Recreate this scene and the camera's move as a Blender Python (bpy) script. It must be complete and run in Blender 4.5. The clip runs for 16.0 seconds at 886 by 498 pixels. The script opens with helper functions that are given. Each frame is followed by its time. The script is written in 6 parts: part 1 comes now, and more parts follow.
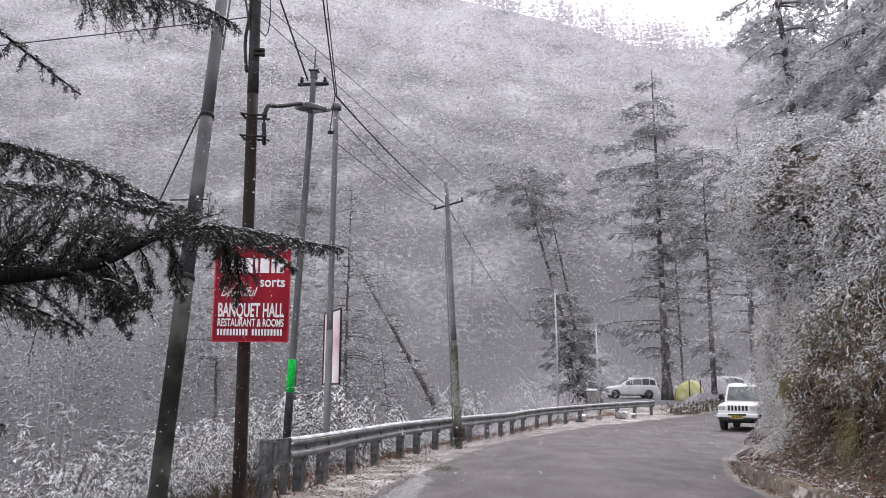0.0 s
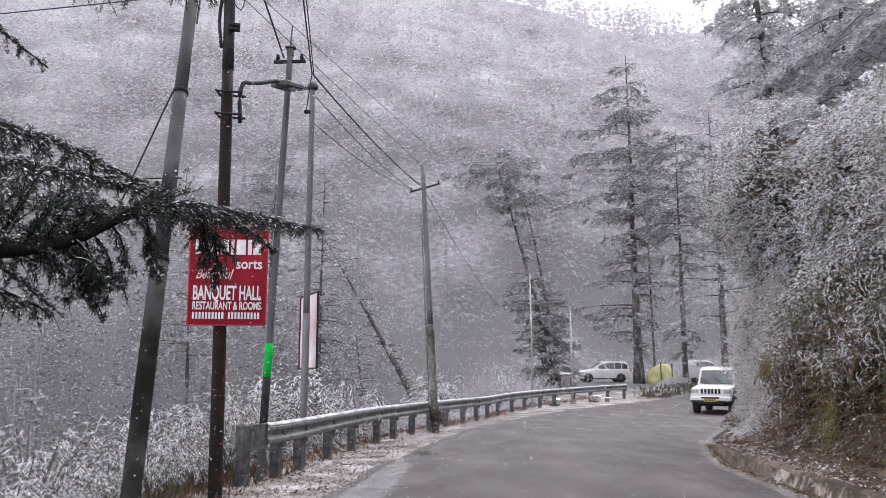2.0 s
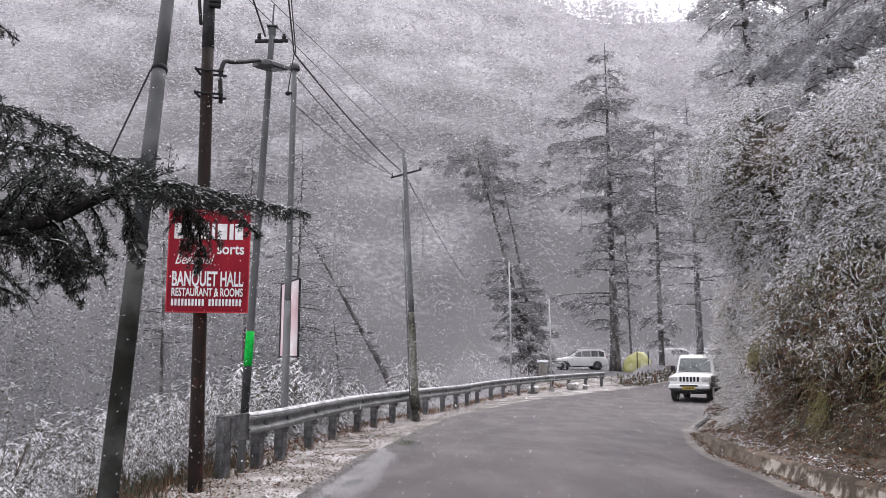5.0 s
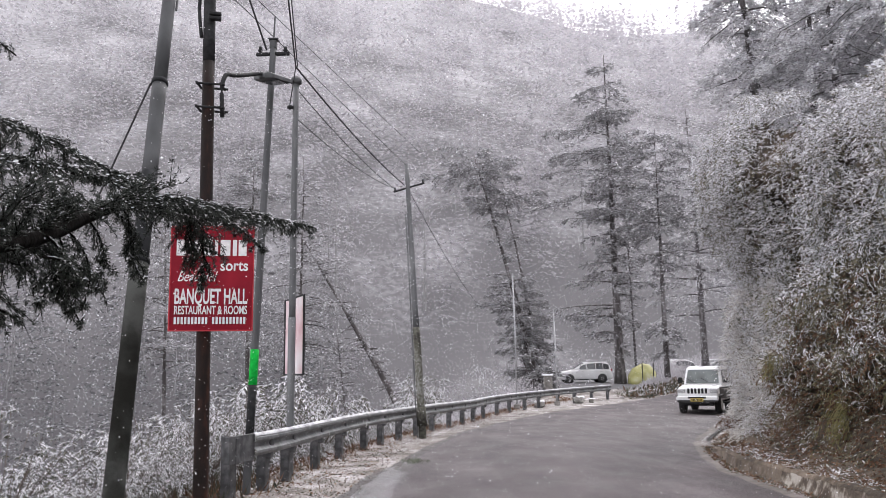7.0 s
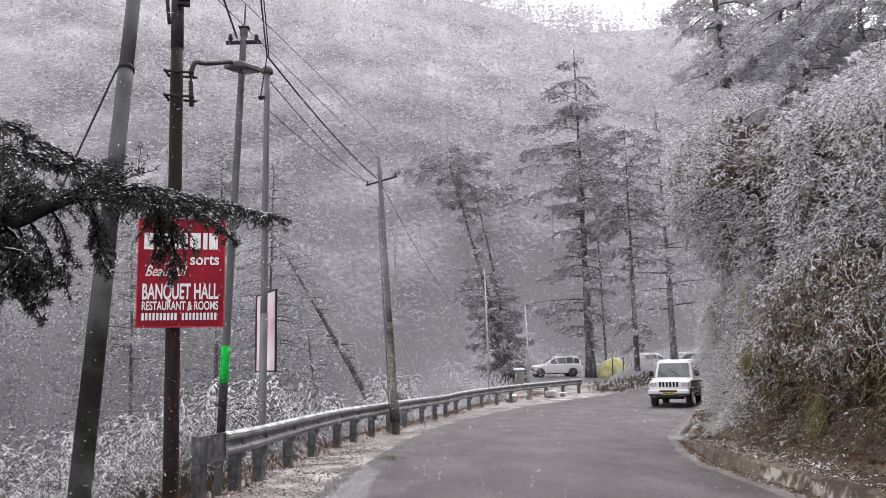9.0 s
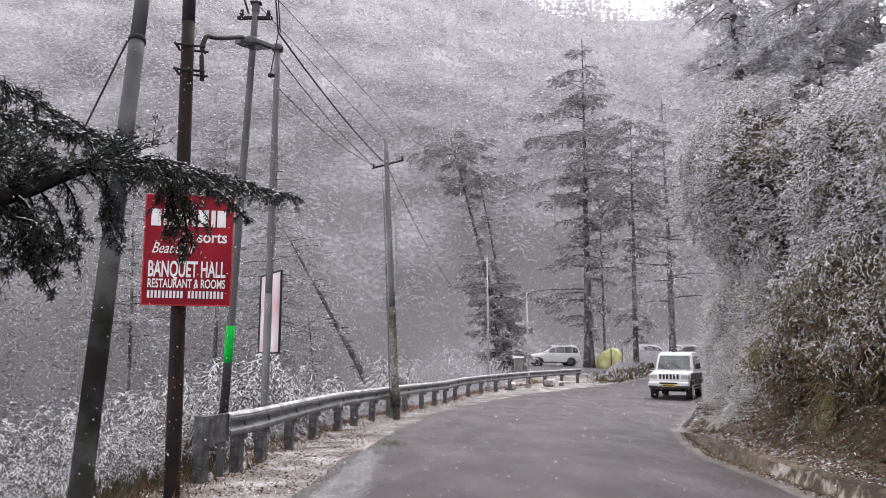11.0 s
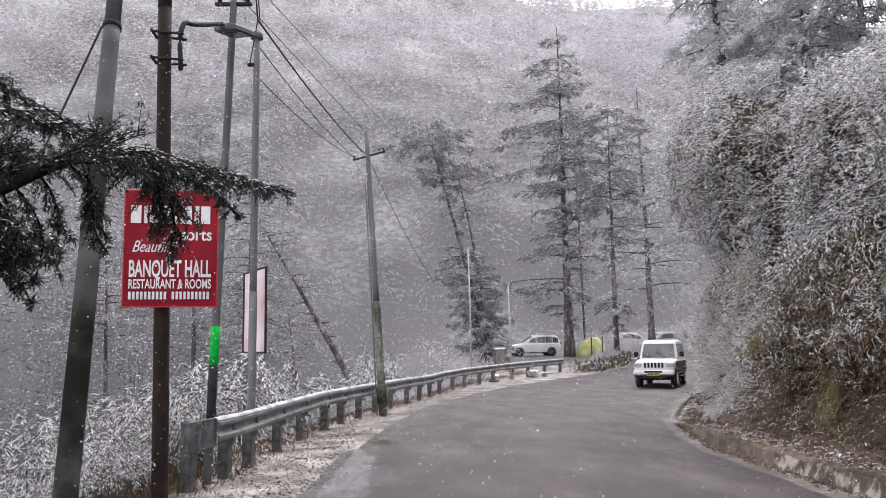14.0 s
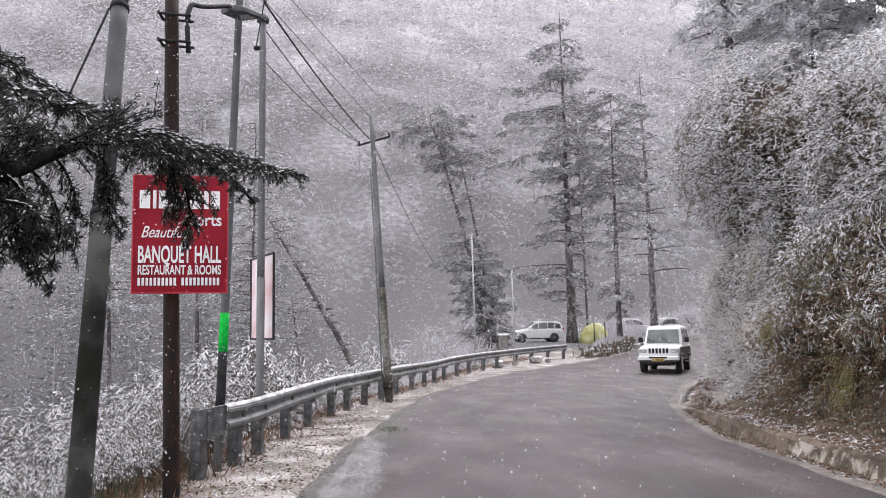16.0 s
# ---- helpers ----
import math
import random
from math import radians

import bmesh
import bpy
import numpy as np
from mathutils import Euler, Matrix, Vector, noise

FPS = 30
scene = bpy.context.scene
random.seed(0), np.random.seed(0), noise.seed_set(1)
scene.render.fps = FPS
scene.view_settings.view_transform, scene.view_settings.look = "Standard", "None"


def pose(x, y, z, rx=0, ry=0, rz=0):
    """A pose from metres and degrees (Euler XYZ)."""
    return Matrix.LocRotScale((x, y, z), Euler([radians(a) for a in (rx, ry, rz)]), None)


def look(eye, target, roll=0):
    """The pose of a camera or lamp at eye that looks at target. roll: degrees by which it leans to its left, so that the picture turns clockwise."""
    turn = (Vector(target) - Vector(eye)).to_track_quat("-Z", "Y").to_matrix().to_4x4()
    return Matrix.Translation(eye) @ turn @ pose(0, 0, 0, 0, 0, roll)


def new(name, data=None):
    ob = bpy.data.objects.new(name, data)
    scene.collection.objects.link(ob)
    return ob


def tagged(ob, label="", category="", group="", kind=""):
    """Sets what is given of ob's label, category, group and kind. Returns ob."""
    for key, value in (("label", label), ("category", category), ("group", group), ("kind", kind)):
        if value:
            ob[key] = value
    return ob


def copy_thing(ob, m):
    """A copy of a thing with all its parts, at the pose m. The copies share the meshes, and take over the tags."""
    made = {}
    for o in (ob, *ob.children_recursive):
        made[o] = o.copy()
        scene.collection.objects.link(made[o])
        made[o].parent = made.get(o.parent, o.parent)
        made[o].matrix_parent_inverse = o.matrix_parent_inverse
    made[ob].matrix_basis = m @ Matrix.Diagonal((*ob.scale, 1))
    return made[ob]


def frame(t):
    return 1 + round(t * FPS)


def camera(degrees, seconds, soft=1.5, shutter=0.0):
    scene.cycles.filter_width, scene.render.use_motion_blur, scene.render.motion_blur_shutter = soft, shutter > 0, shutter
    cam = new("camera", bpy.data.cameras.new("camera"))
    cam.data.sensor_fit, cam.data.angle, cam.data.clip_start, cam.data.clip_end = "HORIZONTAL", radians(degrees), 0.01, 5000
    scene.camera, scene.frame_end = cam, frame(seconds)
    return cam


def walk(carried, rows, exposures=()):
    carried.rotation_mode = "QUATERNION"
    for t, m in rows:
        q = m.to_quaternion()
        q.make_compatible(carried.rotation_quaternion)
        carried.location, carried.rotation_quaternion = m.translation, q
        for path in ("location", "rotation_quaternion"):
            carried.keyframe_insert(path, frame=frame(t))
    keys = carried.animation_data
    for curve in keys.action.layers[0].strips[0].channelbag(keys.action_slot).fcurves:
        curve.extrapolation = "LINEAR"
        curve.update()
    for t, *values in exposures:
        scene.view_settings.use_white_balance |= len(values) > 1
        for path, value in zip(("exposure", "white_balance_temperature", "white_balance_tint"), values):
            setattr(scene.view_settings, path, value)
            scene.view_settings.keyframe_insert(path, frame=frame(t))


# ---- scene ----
cam = camera(56.2, 16.0, soft=0.6)
PATH = [
    (0, (0.527, 0.662, 1.558), (0.458, 2.634, 1.888), 0.3),
    (0.5, (0.484, 0.738, 1.565), (0.427, 2.711, 1.891), 0.6),
    (1, (0.432, 0.831, 1.578), (0.399, 2.805, 1.9), 1.0),
    (1.5, (0.417, 0.872, 1.566), (0.412, 2.846, 1.888), 0.6),
    (2, (0.394, 0.898, 1.552), (0.392, 2.876, 1.846), 0.1),
    (2.5, (0.375, 0.998, 1.578), (0.439, 2.978, 1.854), -0.5),
    (3, (0.338, 1.015, 1.551), (0.415, 2.995, 1.82), -0.8),
    (3.5, (0.308, 1.047, 1.564), (0.374, 3.029, 1.821), -0.1),
    (6, (0.183, 1.319, 1.576), (0.237, 3.299, 1.857), 0.1),
    (6.5, (0.162, 1.38, 1.582), (0.215, 3.358, 1.874), -0.4),
    (7, (0.147, 1.447, 1.589), (0.201, 3.423, 1.888), -0.7),
    (7.5, (0.113, 1.556, 1.612), (0.183, 3.532, 1.912), -1.0),
    (8, (0.104, 1.626, 1.612), (0.219, 3.6, 1.911), -0.9),
    (8.5, (0.081, 1.631, 1.606), (0.204, 3.604, 1.904), -1.4),
    (9, (0.056, 1.695, 1.604), (0.183, 3.67, 1.89), -1.1),
    (9.5, (0.029, 1.742, 1.605), (0.159, 3.718, 1.88), -0.6),
    (10, (0.001, 1.769, 1.605), (0.13, 3.747, 1.87), -0.2),
    (12.5, (-0.183, 2.087, 1.629), (-0.056, 4.067, 1.879), 1.0),
    (13, (-0.211, 2.157, 1.648), (-0.078, 4.137, 1.899), 0.7),
    (13.5, (-0.246, 2.257, 1.674), (-0.079, 4.235, 1.918), 0.4),
    (14, (-0.283, 2.308, 1.678), (-0.097, 4.285, 1.911), -0.8),
    (14.5, (-0.321, 2.285, 1.676), (-0.133, 4.265, 1.895), -0.5),
    (15, (-0.354, 2.36, 1.687), (-0.166, 4.34, 1.897), -0.0),
    (15.5, (-0.383, 2.389, 1.684), (-0.196, 4.37, 1.888), -0.4),
    (16, (-0.406, 2.442, 1.681), (-0.222, 4.423, 1.881), -0.9),
]
walk(cam, [(t, look(eye, target, roll)) for t, eye, target, roll in PATH], [(0.0, 1.05, 6450, 15.0), (1.0, 1.05, 6350, 17.0), (3.5, 1.05, 6400, 16.0), (6.5, 1.05, 6550, 14.5), (14.7, 1.05, 6550, 14.5), (16.0, 1.22, 6550, 14.5)])

# ---- world, sun, light ----
SUN_EL, SUN_AZ = 62.0, 20.0
world = bpy.data.worlds.new("overcast_sky")
scene.world = world
world.use_nodes = True
wn = world.node_tree
wn.nodes.clear()
w_sky = wn.nodes.new("ShaderNodeTexSky")
w_sky.sky_type = "NISHITA"
w_sky.sun_disc = False
w_sky.sun_elevation, w_sky.sun_rotation = radians(SUN_EL), radians(SUN_AZ)
w_sky.altitude, w_sky.air_density, w_sky.dust_density, w_sky.ozone_density = 2000, 1.0, 6.0, 0.5
w_hs = wn.nodes.new("ShaderNodeHueSaturation")
w_hs.inputs["Saturation"].default_value = 0.10
w_bg = wn.nodes.new("ShaderNodeBackground")
w_bg.inputs["Strength"].default_value = 0.36
w_out = wn.nodes.new("ShaderNodeOutputWorld")
wn.links.new(w_sky.outputs[0], w_hs.inputs["Color"])
wn.links.new(w_hs.outputs[0], w_bg.inputs["Color"])
wn.links.new(w_bg.outputs[0], w_out.inputs[0])

sun_data = bpy.data.lights.new("sun", "SUN")
sun_data.energy, sun_data.angle, sun_data.color = 0.5, radians(40), (1.0, 0.98, 0.96)
sun = new("sun", sun_data)
sun.matrix_world = look((50 * math.sin(radians(SUN_AZ)) * math.cos(radians(SUN_EL)), 50 * math.cos(radians(SUN_AZ)) * math.cos(radians(SUN_EL)), 50 * math.sin(radians(SUN_EL))), (0, 0, 0))

# ---- materials ----
MATS = {}


def mat(name, colors, scale=8.0, detail=6.0, rough=0.8, metal=0.0, bump=0.3, bump_scale=None, island=0.0, stretch=(1, 1, 1),
        thin=0.0, big=0.0, spec=0.4, low=0.35, high=0.65, alt=None, wet=None):
    """A procedural material: a ramp of colours over noise at two scales, with bump and, where asked, a shift from piece to piece."""
    m = bpy.data.materials.new(name)
    m.use_nodes = True
    nt = m.node_tree
    nodes, links = nt.nodes, nt.links
    bs = nodes["Principled BSDF"]
    tc = nodes.new("ShaderNodeTexCoord")
    mp = nodes.new("ShaderNodeMapping")
    mp.inputs["Scale"].default_value = stretch
    links.new(tc.outputs["Object"], mp.inputs["Vector"])
    n1 = nodes.new("ShaderNodeTexNoise")
    n1.inputs["Scale"].default_value, n1.inputs["Detail"].default_value = scale, detail
    links.new(mp.outputs[0], n1.inputs["Vector"])
    fac = n1.outputs["Fac"]
    if big:
        n2 = nodes.new("ShaderNodeTexNoise")
        n2.inputs["Scale"].default_value, n2.inputs["Detail"].default_value = big, 3.0
        links.new(mp.outputs[0], n2.inputs["Vector"])
        ma = nodes.new("ShaderNodeMath")
        ma.operation = "MULTIPLY_ADD"
        links.new(n2.outputs["Fac"], ma.inputs[0])
        ma.inputs[1].default_value = 0.8
        sb = nodes.new("ShaderNodeMath")
        sb.operation = "MULTIPLY_ADD"
        links.new(fac, sb.inputs[0])
        sb.inputs[1].default_value, sb.inputs[2].default_value = 0.6, -0.2
        links.new(sb.outputs[0], ma.inputs[2])
        fac = ma.outputs[0]
    if island:
        geo = nodes.new("ShaderNodeNewGeometry")
        mi = nodes.new("ShaderNodeMix")
        mi.inputs[0].default_value = island
        links.new(fac, mi.inputs[2])
        links.new(geo.outputs["Random Per Island"], mi.inputs[3])
        fac = mi.outputs[0]
    if alt:  # haze put into the colour: paler higher up the mountain
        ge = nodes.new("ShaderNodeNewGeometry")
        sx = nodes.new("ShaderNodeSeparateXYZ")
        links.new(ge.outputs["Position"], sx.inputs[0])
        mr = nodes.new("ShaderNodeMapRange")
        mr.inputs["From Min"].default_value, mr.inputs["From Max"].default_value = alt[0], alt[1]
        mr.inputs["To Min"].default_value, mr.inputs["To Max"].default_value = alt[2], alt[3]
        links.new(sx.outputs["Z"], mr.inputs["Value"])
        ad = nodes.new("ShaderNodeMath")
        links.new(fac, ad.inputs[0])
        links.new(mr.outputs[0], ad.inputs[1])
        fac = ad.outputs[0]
    rp = nodes.new("ShaderNodeValToRGB")
    el = rp.color_ramp.elements
    n = len(colors)
    while len(el) < n:
        el.new(0.5)
    for k, c in enumerate(colors):
        el[k].position = low + (high - low) * k / max(1, n - 1)
        el[k].color = (*c, 1)
    links.new(fac, rp.inputs[0])
    links.new(rp.outputs[0], bs.inputs["Base Color"])
    bs.inputs["Roughness"].default_value, bs.inputs["Metallic"].default_value = rough, metal
    bs.inputs["Specular IOR Level"].default_value = spec
    if wet:  # damp patches: smoother where the wide noise is low
        nw = nodes.new("ShaderNodeTexNoise")
        nw.inputs["Scale"].default_value, nw.inputs["Detail"].default_value = 1.6, 8.0
        links.new(mp.outputs[0], nw.inputs["Vector"])
        wr = nodes.new("ShaderNodeMapRange")
        wr.inputs["From Min"].default_value, wr.inputs["From Max"].default_value = 0.35, 0.65
        wr.inputs["To Min"].default_value, wr.inputs["To Max"].default_value = wet
        links.new(nw.outputs["Fac"], wr.inputs["Value"])
        links.new(wr.outputs[0], bs.inputs["Roughness"])
    if bump:
        bp = nodes.new("ShaderNodeBump")
        bp.inputs["Strength"].default_value, bp.inputs["Distance"].default_value = bump, 0.02
        nb = nodes.new("ShaderNodeTexNoise")
        nb.inputs["Scale"].default_value, nb.inputs["Detail"].default_value = bump_scale or scale * 4, 5.0
        links.new(mp.outputs[0], nb.inputs["Vector"])
        links.new(nb.outputs["Fac"], bp.inputs["Height"])
        links.new(bp.outputs[0], bs.inputs["Normal"])
    if thin:
        tr = nodes.new("ShaderNodeBsdfTranslucent")
        links.new(rp.outputs[0], tr.inputs["Color"])
        mx = nodes.new("ShaderNodeMixShader")
        mx.inputs[0].default_value = thin
        links.new(bs.outputs[0], mx.inputs[1])
        links.new(tr.outputs[0], mx.inputs[2])
        links.new(mx.outputs[0], nodes["Material Output"].inputs["Surface"])
    MATS[name] = m
    return m


M_SNOW = mat("snow", [(0.74, 0.74, 0.78), (0.86, 0.86, 0.9)], 14, rough=0.7, bump=0.4)
M_SNOWLEAF = mat("snow_on_leaves", [(0.50, 0.50, 0.525), (0.66, 0.66, 0.69), (0.80, 0.80, 0.84)], 14, rough=0.7, bump=0.0, island=0.6, thin=0.2, low=0.2, high=0.85)
M_FLAKE = mat("snowflake", [(0.85, 0.85, 0.88), (0.9, 0.9, 0.93)], 14, rough=0.8, bump=0.0, thin=0.4)
M_ASPHALT = mat("wet_asphalt", [(0.0135, 0.0098, 0.0108), (0.028, 0.0207, 0.0226), (0.047, 0.036, 0.0388), (0.125, 0.106, 0.112)], 46, 12, rough=0.55, spec=0.3, bump=0.9, bump_scale=110, big=0.9, stretch=(1, 0.4, 1), low=0.28, high=0.74, wet=(0.48, 0.60))
M_WETEDGE = mat("wet_old_asphalt_edge", [(0.015, 0.0125, 0.0125), (0.029, 0.025, 0.025), (0.052, 0.046, 0.045), (0.13, 0.122, 0.122)], 55, 10, rough=0.6, bump=0.9, bump_scale=80, big=1.6, low=0.32, high=0.72)
M_WASH = mat("flaking_whitewash", [(0.055, 0.041, 0.031), (0.095, 0.074, 0.057), (0.20, 0.178, 0.150), (0.29, 0.265, 0.235)], 7, 9, rough=0.9, bump=0.5, big=1.6, low=0.46, high=0.60)
M_VERGE = mat("snowy_gravel_verge", [(0.07, 0.058, 0.050), (0.15, 0.132, 0.12), (0.29, 0.272, 0.264), (0.54, 0.53, 0.54)], 45, 9, rough=0.85, bump=0.7, bump_scale=40, big=1.2, low=0.34, high=0.74)
M_EARTH = mat("earth_bank", [(0.03, 0.022, 0.015), (0.065, 0.048, 0.034), (0.13, 0.10, 0.075)], 6, 9, rough=0.95, bump=0.9, bump_scale=18, big=0.8)
# forest floor: snow tone that also pales upward with painted haze
M_FLOOR = mat("hazed_snowy_forest_floor", [(0.095, 0.092, 0.097), (0.175, 0.171, 0.180), (0.29, 0.285, 0.297)], 1.2, 9, rough=0.95, bump=0.3, bump_scale=6, big=0.06, alt=(-10, 120, -0.24, 0.18))
M_SCAR = mat("pale_dusted_earth", [(0.13, 0.105, 0.08), (0.22, 0.185, 0.15), (0.34, 0.31, 0.28), (0.55, 0.54, 0.54)], 7, 9, rough=0.95, bump=0.8, bump_scale=20, big=1.5, low=0.32, high=0.75)
M_CONC = mat("weathered_concrete", [(0.12, 0.112, 0.105), (0.19, 0.18, 0.17), (0.28, 0.268, 0.255)], 5, 8, rough=0.9, bump=0.4, big=1.0)
M_GALV = mat("galvanised_steel", [(0.07, 0.072, 0.075), (0.12, 0.123, 0.126), (0.19, 0.193, 0.198)], 10, 6, rough=0.5, metal=0.25, bump=0.15, big=1.5)
M_POSTS = mat("dull_zinc_post", [(0.042, 0.042, 0.045), (0.073, 0.073, 0.077), (0.119, 0.119, 0.123)], 8, 6, rough=0.6, metal=0.3, bump=0.2)
M_POLE = mat("grey_painted_pole", [(0.04, 0.041, 0.043), (0.065, 0.067, 0.07), (0.10, 0.102, 0.106)], 4, 8, rough=0.65, spec=0.2, bump=0.2, big=0.7, stretch=(1, 1, 0.3))
M_POLE1 = mat("dark_grey_pole", [(0.0098, 0.0101, 0.0109), (0.0182, 0.0188, 0.0203), (0.0378, 0.0392, 0.042)], 4, 8, rough=0.75, spec=0.05, bump=0.25, big=0.8, stretch=(1, 1, 0.3))
M_POLE3 = mat("stained_pole_foot", [(0.028, 0.0265, 0.023), (0.060, 0.058, 0.050), (0.10, 0.098, 0.080), (0.19, 0.188, 0.180)], 16, 8, rough=0.8, spec=0.1, bump=0.3, big=0.8)
M_POLE2 = mat("mossy_pole", [(0.011, 0.0109, 0.0092), (0.025, 0.0253, 0.0232), (0.056, 0.0575, 0.054)], 5, 8, rough=0.85, spec=0.05, bump=0.3, big=0.8)
M_GALVP = mat("pale_galvanised_pole", [(0.065, 0.067, 0.070), (0.10, 0.102, 0.106), (0.15, 0.152, 0.158)], 4, 8, rough=0.6, spec=0.3, bump=0.2, big=0.6, stretch=(1, 1, 0.3))
M_RUST = mat("rusted_brown_steel", [(0.005, 0.0028, 0.0024), (0.012, 0.0056, 0.0042), (0.050, 0.018, 0.011)], 9, 9, rough=0.75, spec=0.2, bump=0.35, big=0.8, stretch=(1, 1, 0.35))
M_BLACK = mat("black_metal", [(0.012, 0.012, 0.013), (0.028, 0.028, 0.03)], 12, rough=0.7, bump=0.1, spec=0.15)
M_GREEN = mat("green_reflective_band", [(0.0, 0.26, 0.03), (0.0, 0.40, 0.05)], 20, rough=0.7, spec=0.1, bump=0.1)
M_RED = mat("red_signboard", [(0.14, 0.003, 0.010), (0.19, 0.005, 0.015), (0.245, 0.009, 0.020)], 3, 6, rough=0.6, spec=0.15, bump=0.05, big=1.2)
M_WHITE = mat("white_print", [(0.54, 0.53, 0.54), (0.66, 0.65, 0.66)], 12, rough=0.5, bump=0.0)
M_PINK = mat("faded_banner", [(0.50, 0.30, 0.32), (0.60, 0.47, 0.49), (0.64, 0.60, 0.61)], 2, 5, rough=0.6, bump=0.05, big=0.9)
# deodar bark near black: shade from its own foliage is in the colour
M_BARK = mat("shaded_cedar_bark", [(0.0016, 0.0014, 0.0012), (0.0036, 0.0032, 0.0028), (0.009, 0.008, 0.0074)], 7, 9, rough=0.95, spec=0.04, bump=0.9, bump_scale=20, stretch=(1, 1, 0.25))
# bark with frost and snow flecks, lifted further to stand for haze
M_BARKF = mat("frosted_hazed_bark", [(0.05, 0.045, 0.046), (0.085, 0.078, 0.08), (0.20, 0.19, 0.195)], 3, 9, rough=0.95, bump=0.8, bump_scale=9, stretch=(1, 1, 0.3))
M_BARKT = mat("snow_flecked_hazed_bark", [(0.039, 0.035, 0.035), (0.072, 0.065, 0.065), (0.169, 0.159, 0.163)], 3, 9, rough=0.95, bump=0.8, bump_scale=9, stretch=(1, 1, 0.3))
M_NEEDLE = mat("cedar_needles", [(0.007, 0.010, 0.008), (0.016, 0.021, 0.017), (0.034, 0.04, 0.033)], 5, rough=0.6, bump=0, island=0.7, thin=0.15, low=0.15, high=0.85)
# snow-dusted needles, their tone raised again for haze on distant cedars
M_NEEDLED = mat("dusted_hazed_needles", [(0.12, 0.118, 0.121), (0.228, 0.224, 0.232), (0.396, 0.391, 0.403)], 1, rough=0.8, bump=0, island=0.8, thin=0.15, low=0.1, high=0.9)
M_NEEDLEF = mat("frosted_hazed_needles", [(0.246, 0.243, 0.249), (0.414, 0.41, 0.421), (0.627, 0.62, 0.638)], 1, rough=0.8, bump=0, island=0.8, thin=0.15, low=0.1, high=0.9)
# far trees: snow tone with distance haze painted in, low in contrast
M_NEEDLEFAR = mat("hazed_snowy_forest", [(0.279, 0.269, 0.285), (0.385, 0.373, 0.394), (0.481, 0.468, 0.492), (0.577, 0.564, 0.591)], 0.3, rough=0.9, bump=0, island=0.06, big=0.10, thin=0.5, low=0.1, high=0.95, alt=(-10, 120, -0.36, 0.28))
M_NEEDLELESS = mat("hazed_lightly_dusted_forest", [(0.231, 0.222, 0.236), (0.318, 0.306, 0.325), (0.403, 0.391, 0.415), (0.49, 0.478, 0.504)], 0.3, rough=0.9, bump=0, island=0.06, big=0.10, thin=0.5, low=0.1, high=0.95, alt=(-10, 120, -0.36, 0.28))
# nearer valley trees, darker, with less haze in the tone
M_NEEDLEMID = mat("snowy_thinly_hazed_trees", [(0.05, 0.051, 0.055), (0.105, 0.106, 0.112), (0.18, 0.181, 0.19), (0.34, 0.338, 0.352)], 0.6, rough=0.9, bump=0, island=0.45, big=0.25, thin=0.3, low=0.15, high=0.9)
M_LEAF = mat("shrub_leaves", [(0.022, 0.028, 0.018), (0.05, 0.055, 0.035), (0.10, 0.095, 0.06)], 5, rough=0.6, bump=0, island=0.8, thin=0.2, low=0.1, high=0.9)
M_CREEP = mat("creeper_leaves", [(0.05, 0.05, 0.029), (0.115, 0.108, 0.068), (0.21, 0.19, 0.13), (0.34, 0.31, 0.235)], 1.5, rough=0.7, bump=0, island=0.6, thin=0.2, low=0.1, high=0.9)
M_DRY = mat("dry_grass", [(0.045, 0.020, 0.011), (0.12, 0.062, 0.036), (0.24, 0.145, 0.090)], 4, rough=0.9, bump=0, island=0.8, thin=0.2, low=0.1, high=0.9)
M_STEM = mat("shrub_stems", [(0.06, 0.05, 0.042), (0.12, 0.10, 0.085)], 10, rough=0.9, bump=0.2)
M_WIRE = mat("black_cable", [(0.012, 0.012, 0.013), (0.025, 0.025, 0.027)], 10, rough=0.6, bump=0)
M_CAR = mat("white_car_paint", [(0.55, 0.55, 0.56), (0.62, 0.62, 0.63)], 1.2, rough=0.28, bump=0, spec=0.5)
# glass base lifted to grey, standing in for sky reflected in it
M_GLASS = mat("dark_car_glass", [(0.05, 0.053, 0.057), (0.08, 0.084, 0.09)], 3, rough=0.08, bump=0, spec=0.6)
M_TYRE = mat("tyre_rubber", [(0.012, 0.012, 0.012), (0.022, 0.022, 0.022)], 20, rough=0.85, bump=0.1)
M_RIM = mat("alloy_rim", [(0.35, 0.35, 0.36), (0.45, 0.45, 0.46)], 10, rough=0.35, metal=0.8, bump=0)
M_PLASTIC = mat("black_plastic", [(0.02, 0.02, 0.021), (0.032, 0.032, 0.034)], 20, rough=0.6, bump=0.05)
M_PLATE = mat("yellow_plate", [(0.40, 0.29, 0.05), (0.50, 0.37, 0.08)], 10, rough=0.5, bump=0)
M_TARP = mat("yellow_green_tarpaulin", [(0.24, 0.235, 0.085), (0.34, 0.33, 0.14), (0.46, 0.45, 0.29)], 1.5, rough=0.6, bump=0.3, big=0.6)
M_LAMPG = mat("lamp_glass", [(0.30, 0.30, 0.31), (0.42, 0.42, 0.43)], 10, rough=0.2, bump=0)
M_FROST = mat("hoar_frosted_twigs", [(0.36, 0.347, 0.365), (0.46, 0.445, 0.468), (0.58, 0.565, 0.592)], 2, rough=0.9, bump=0, island=0.6, thin=0.4, low=0.1, high=0.9)
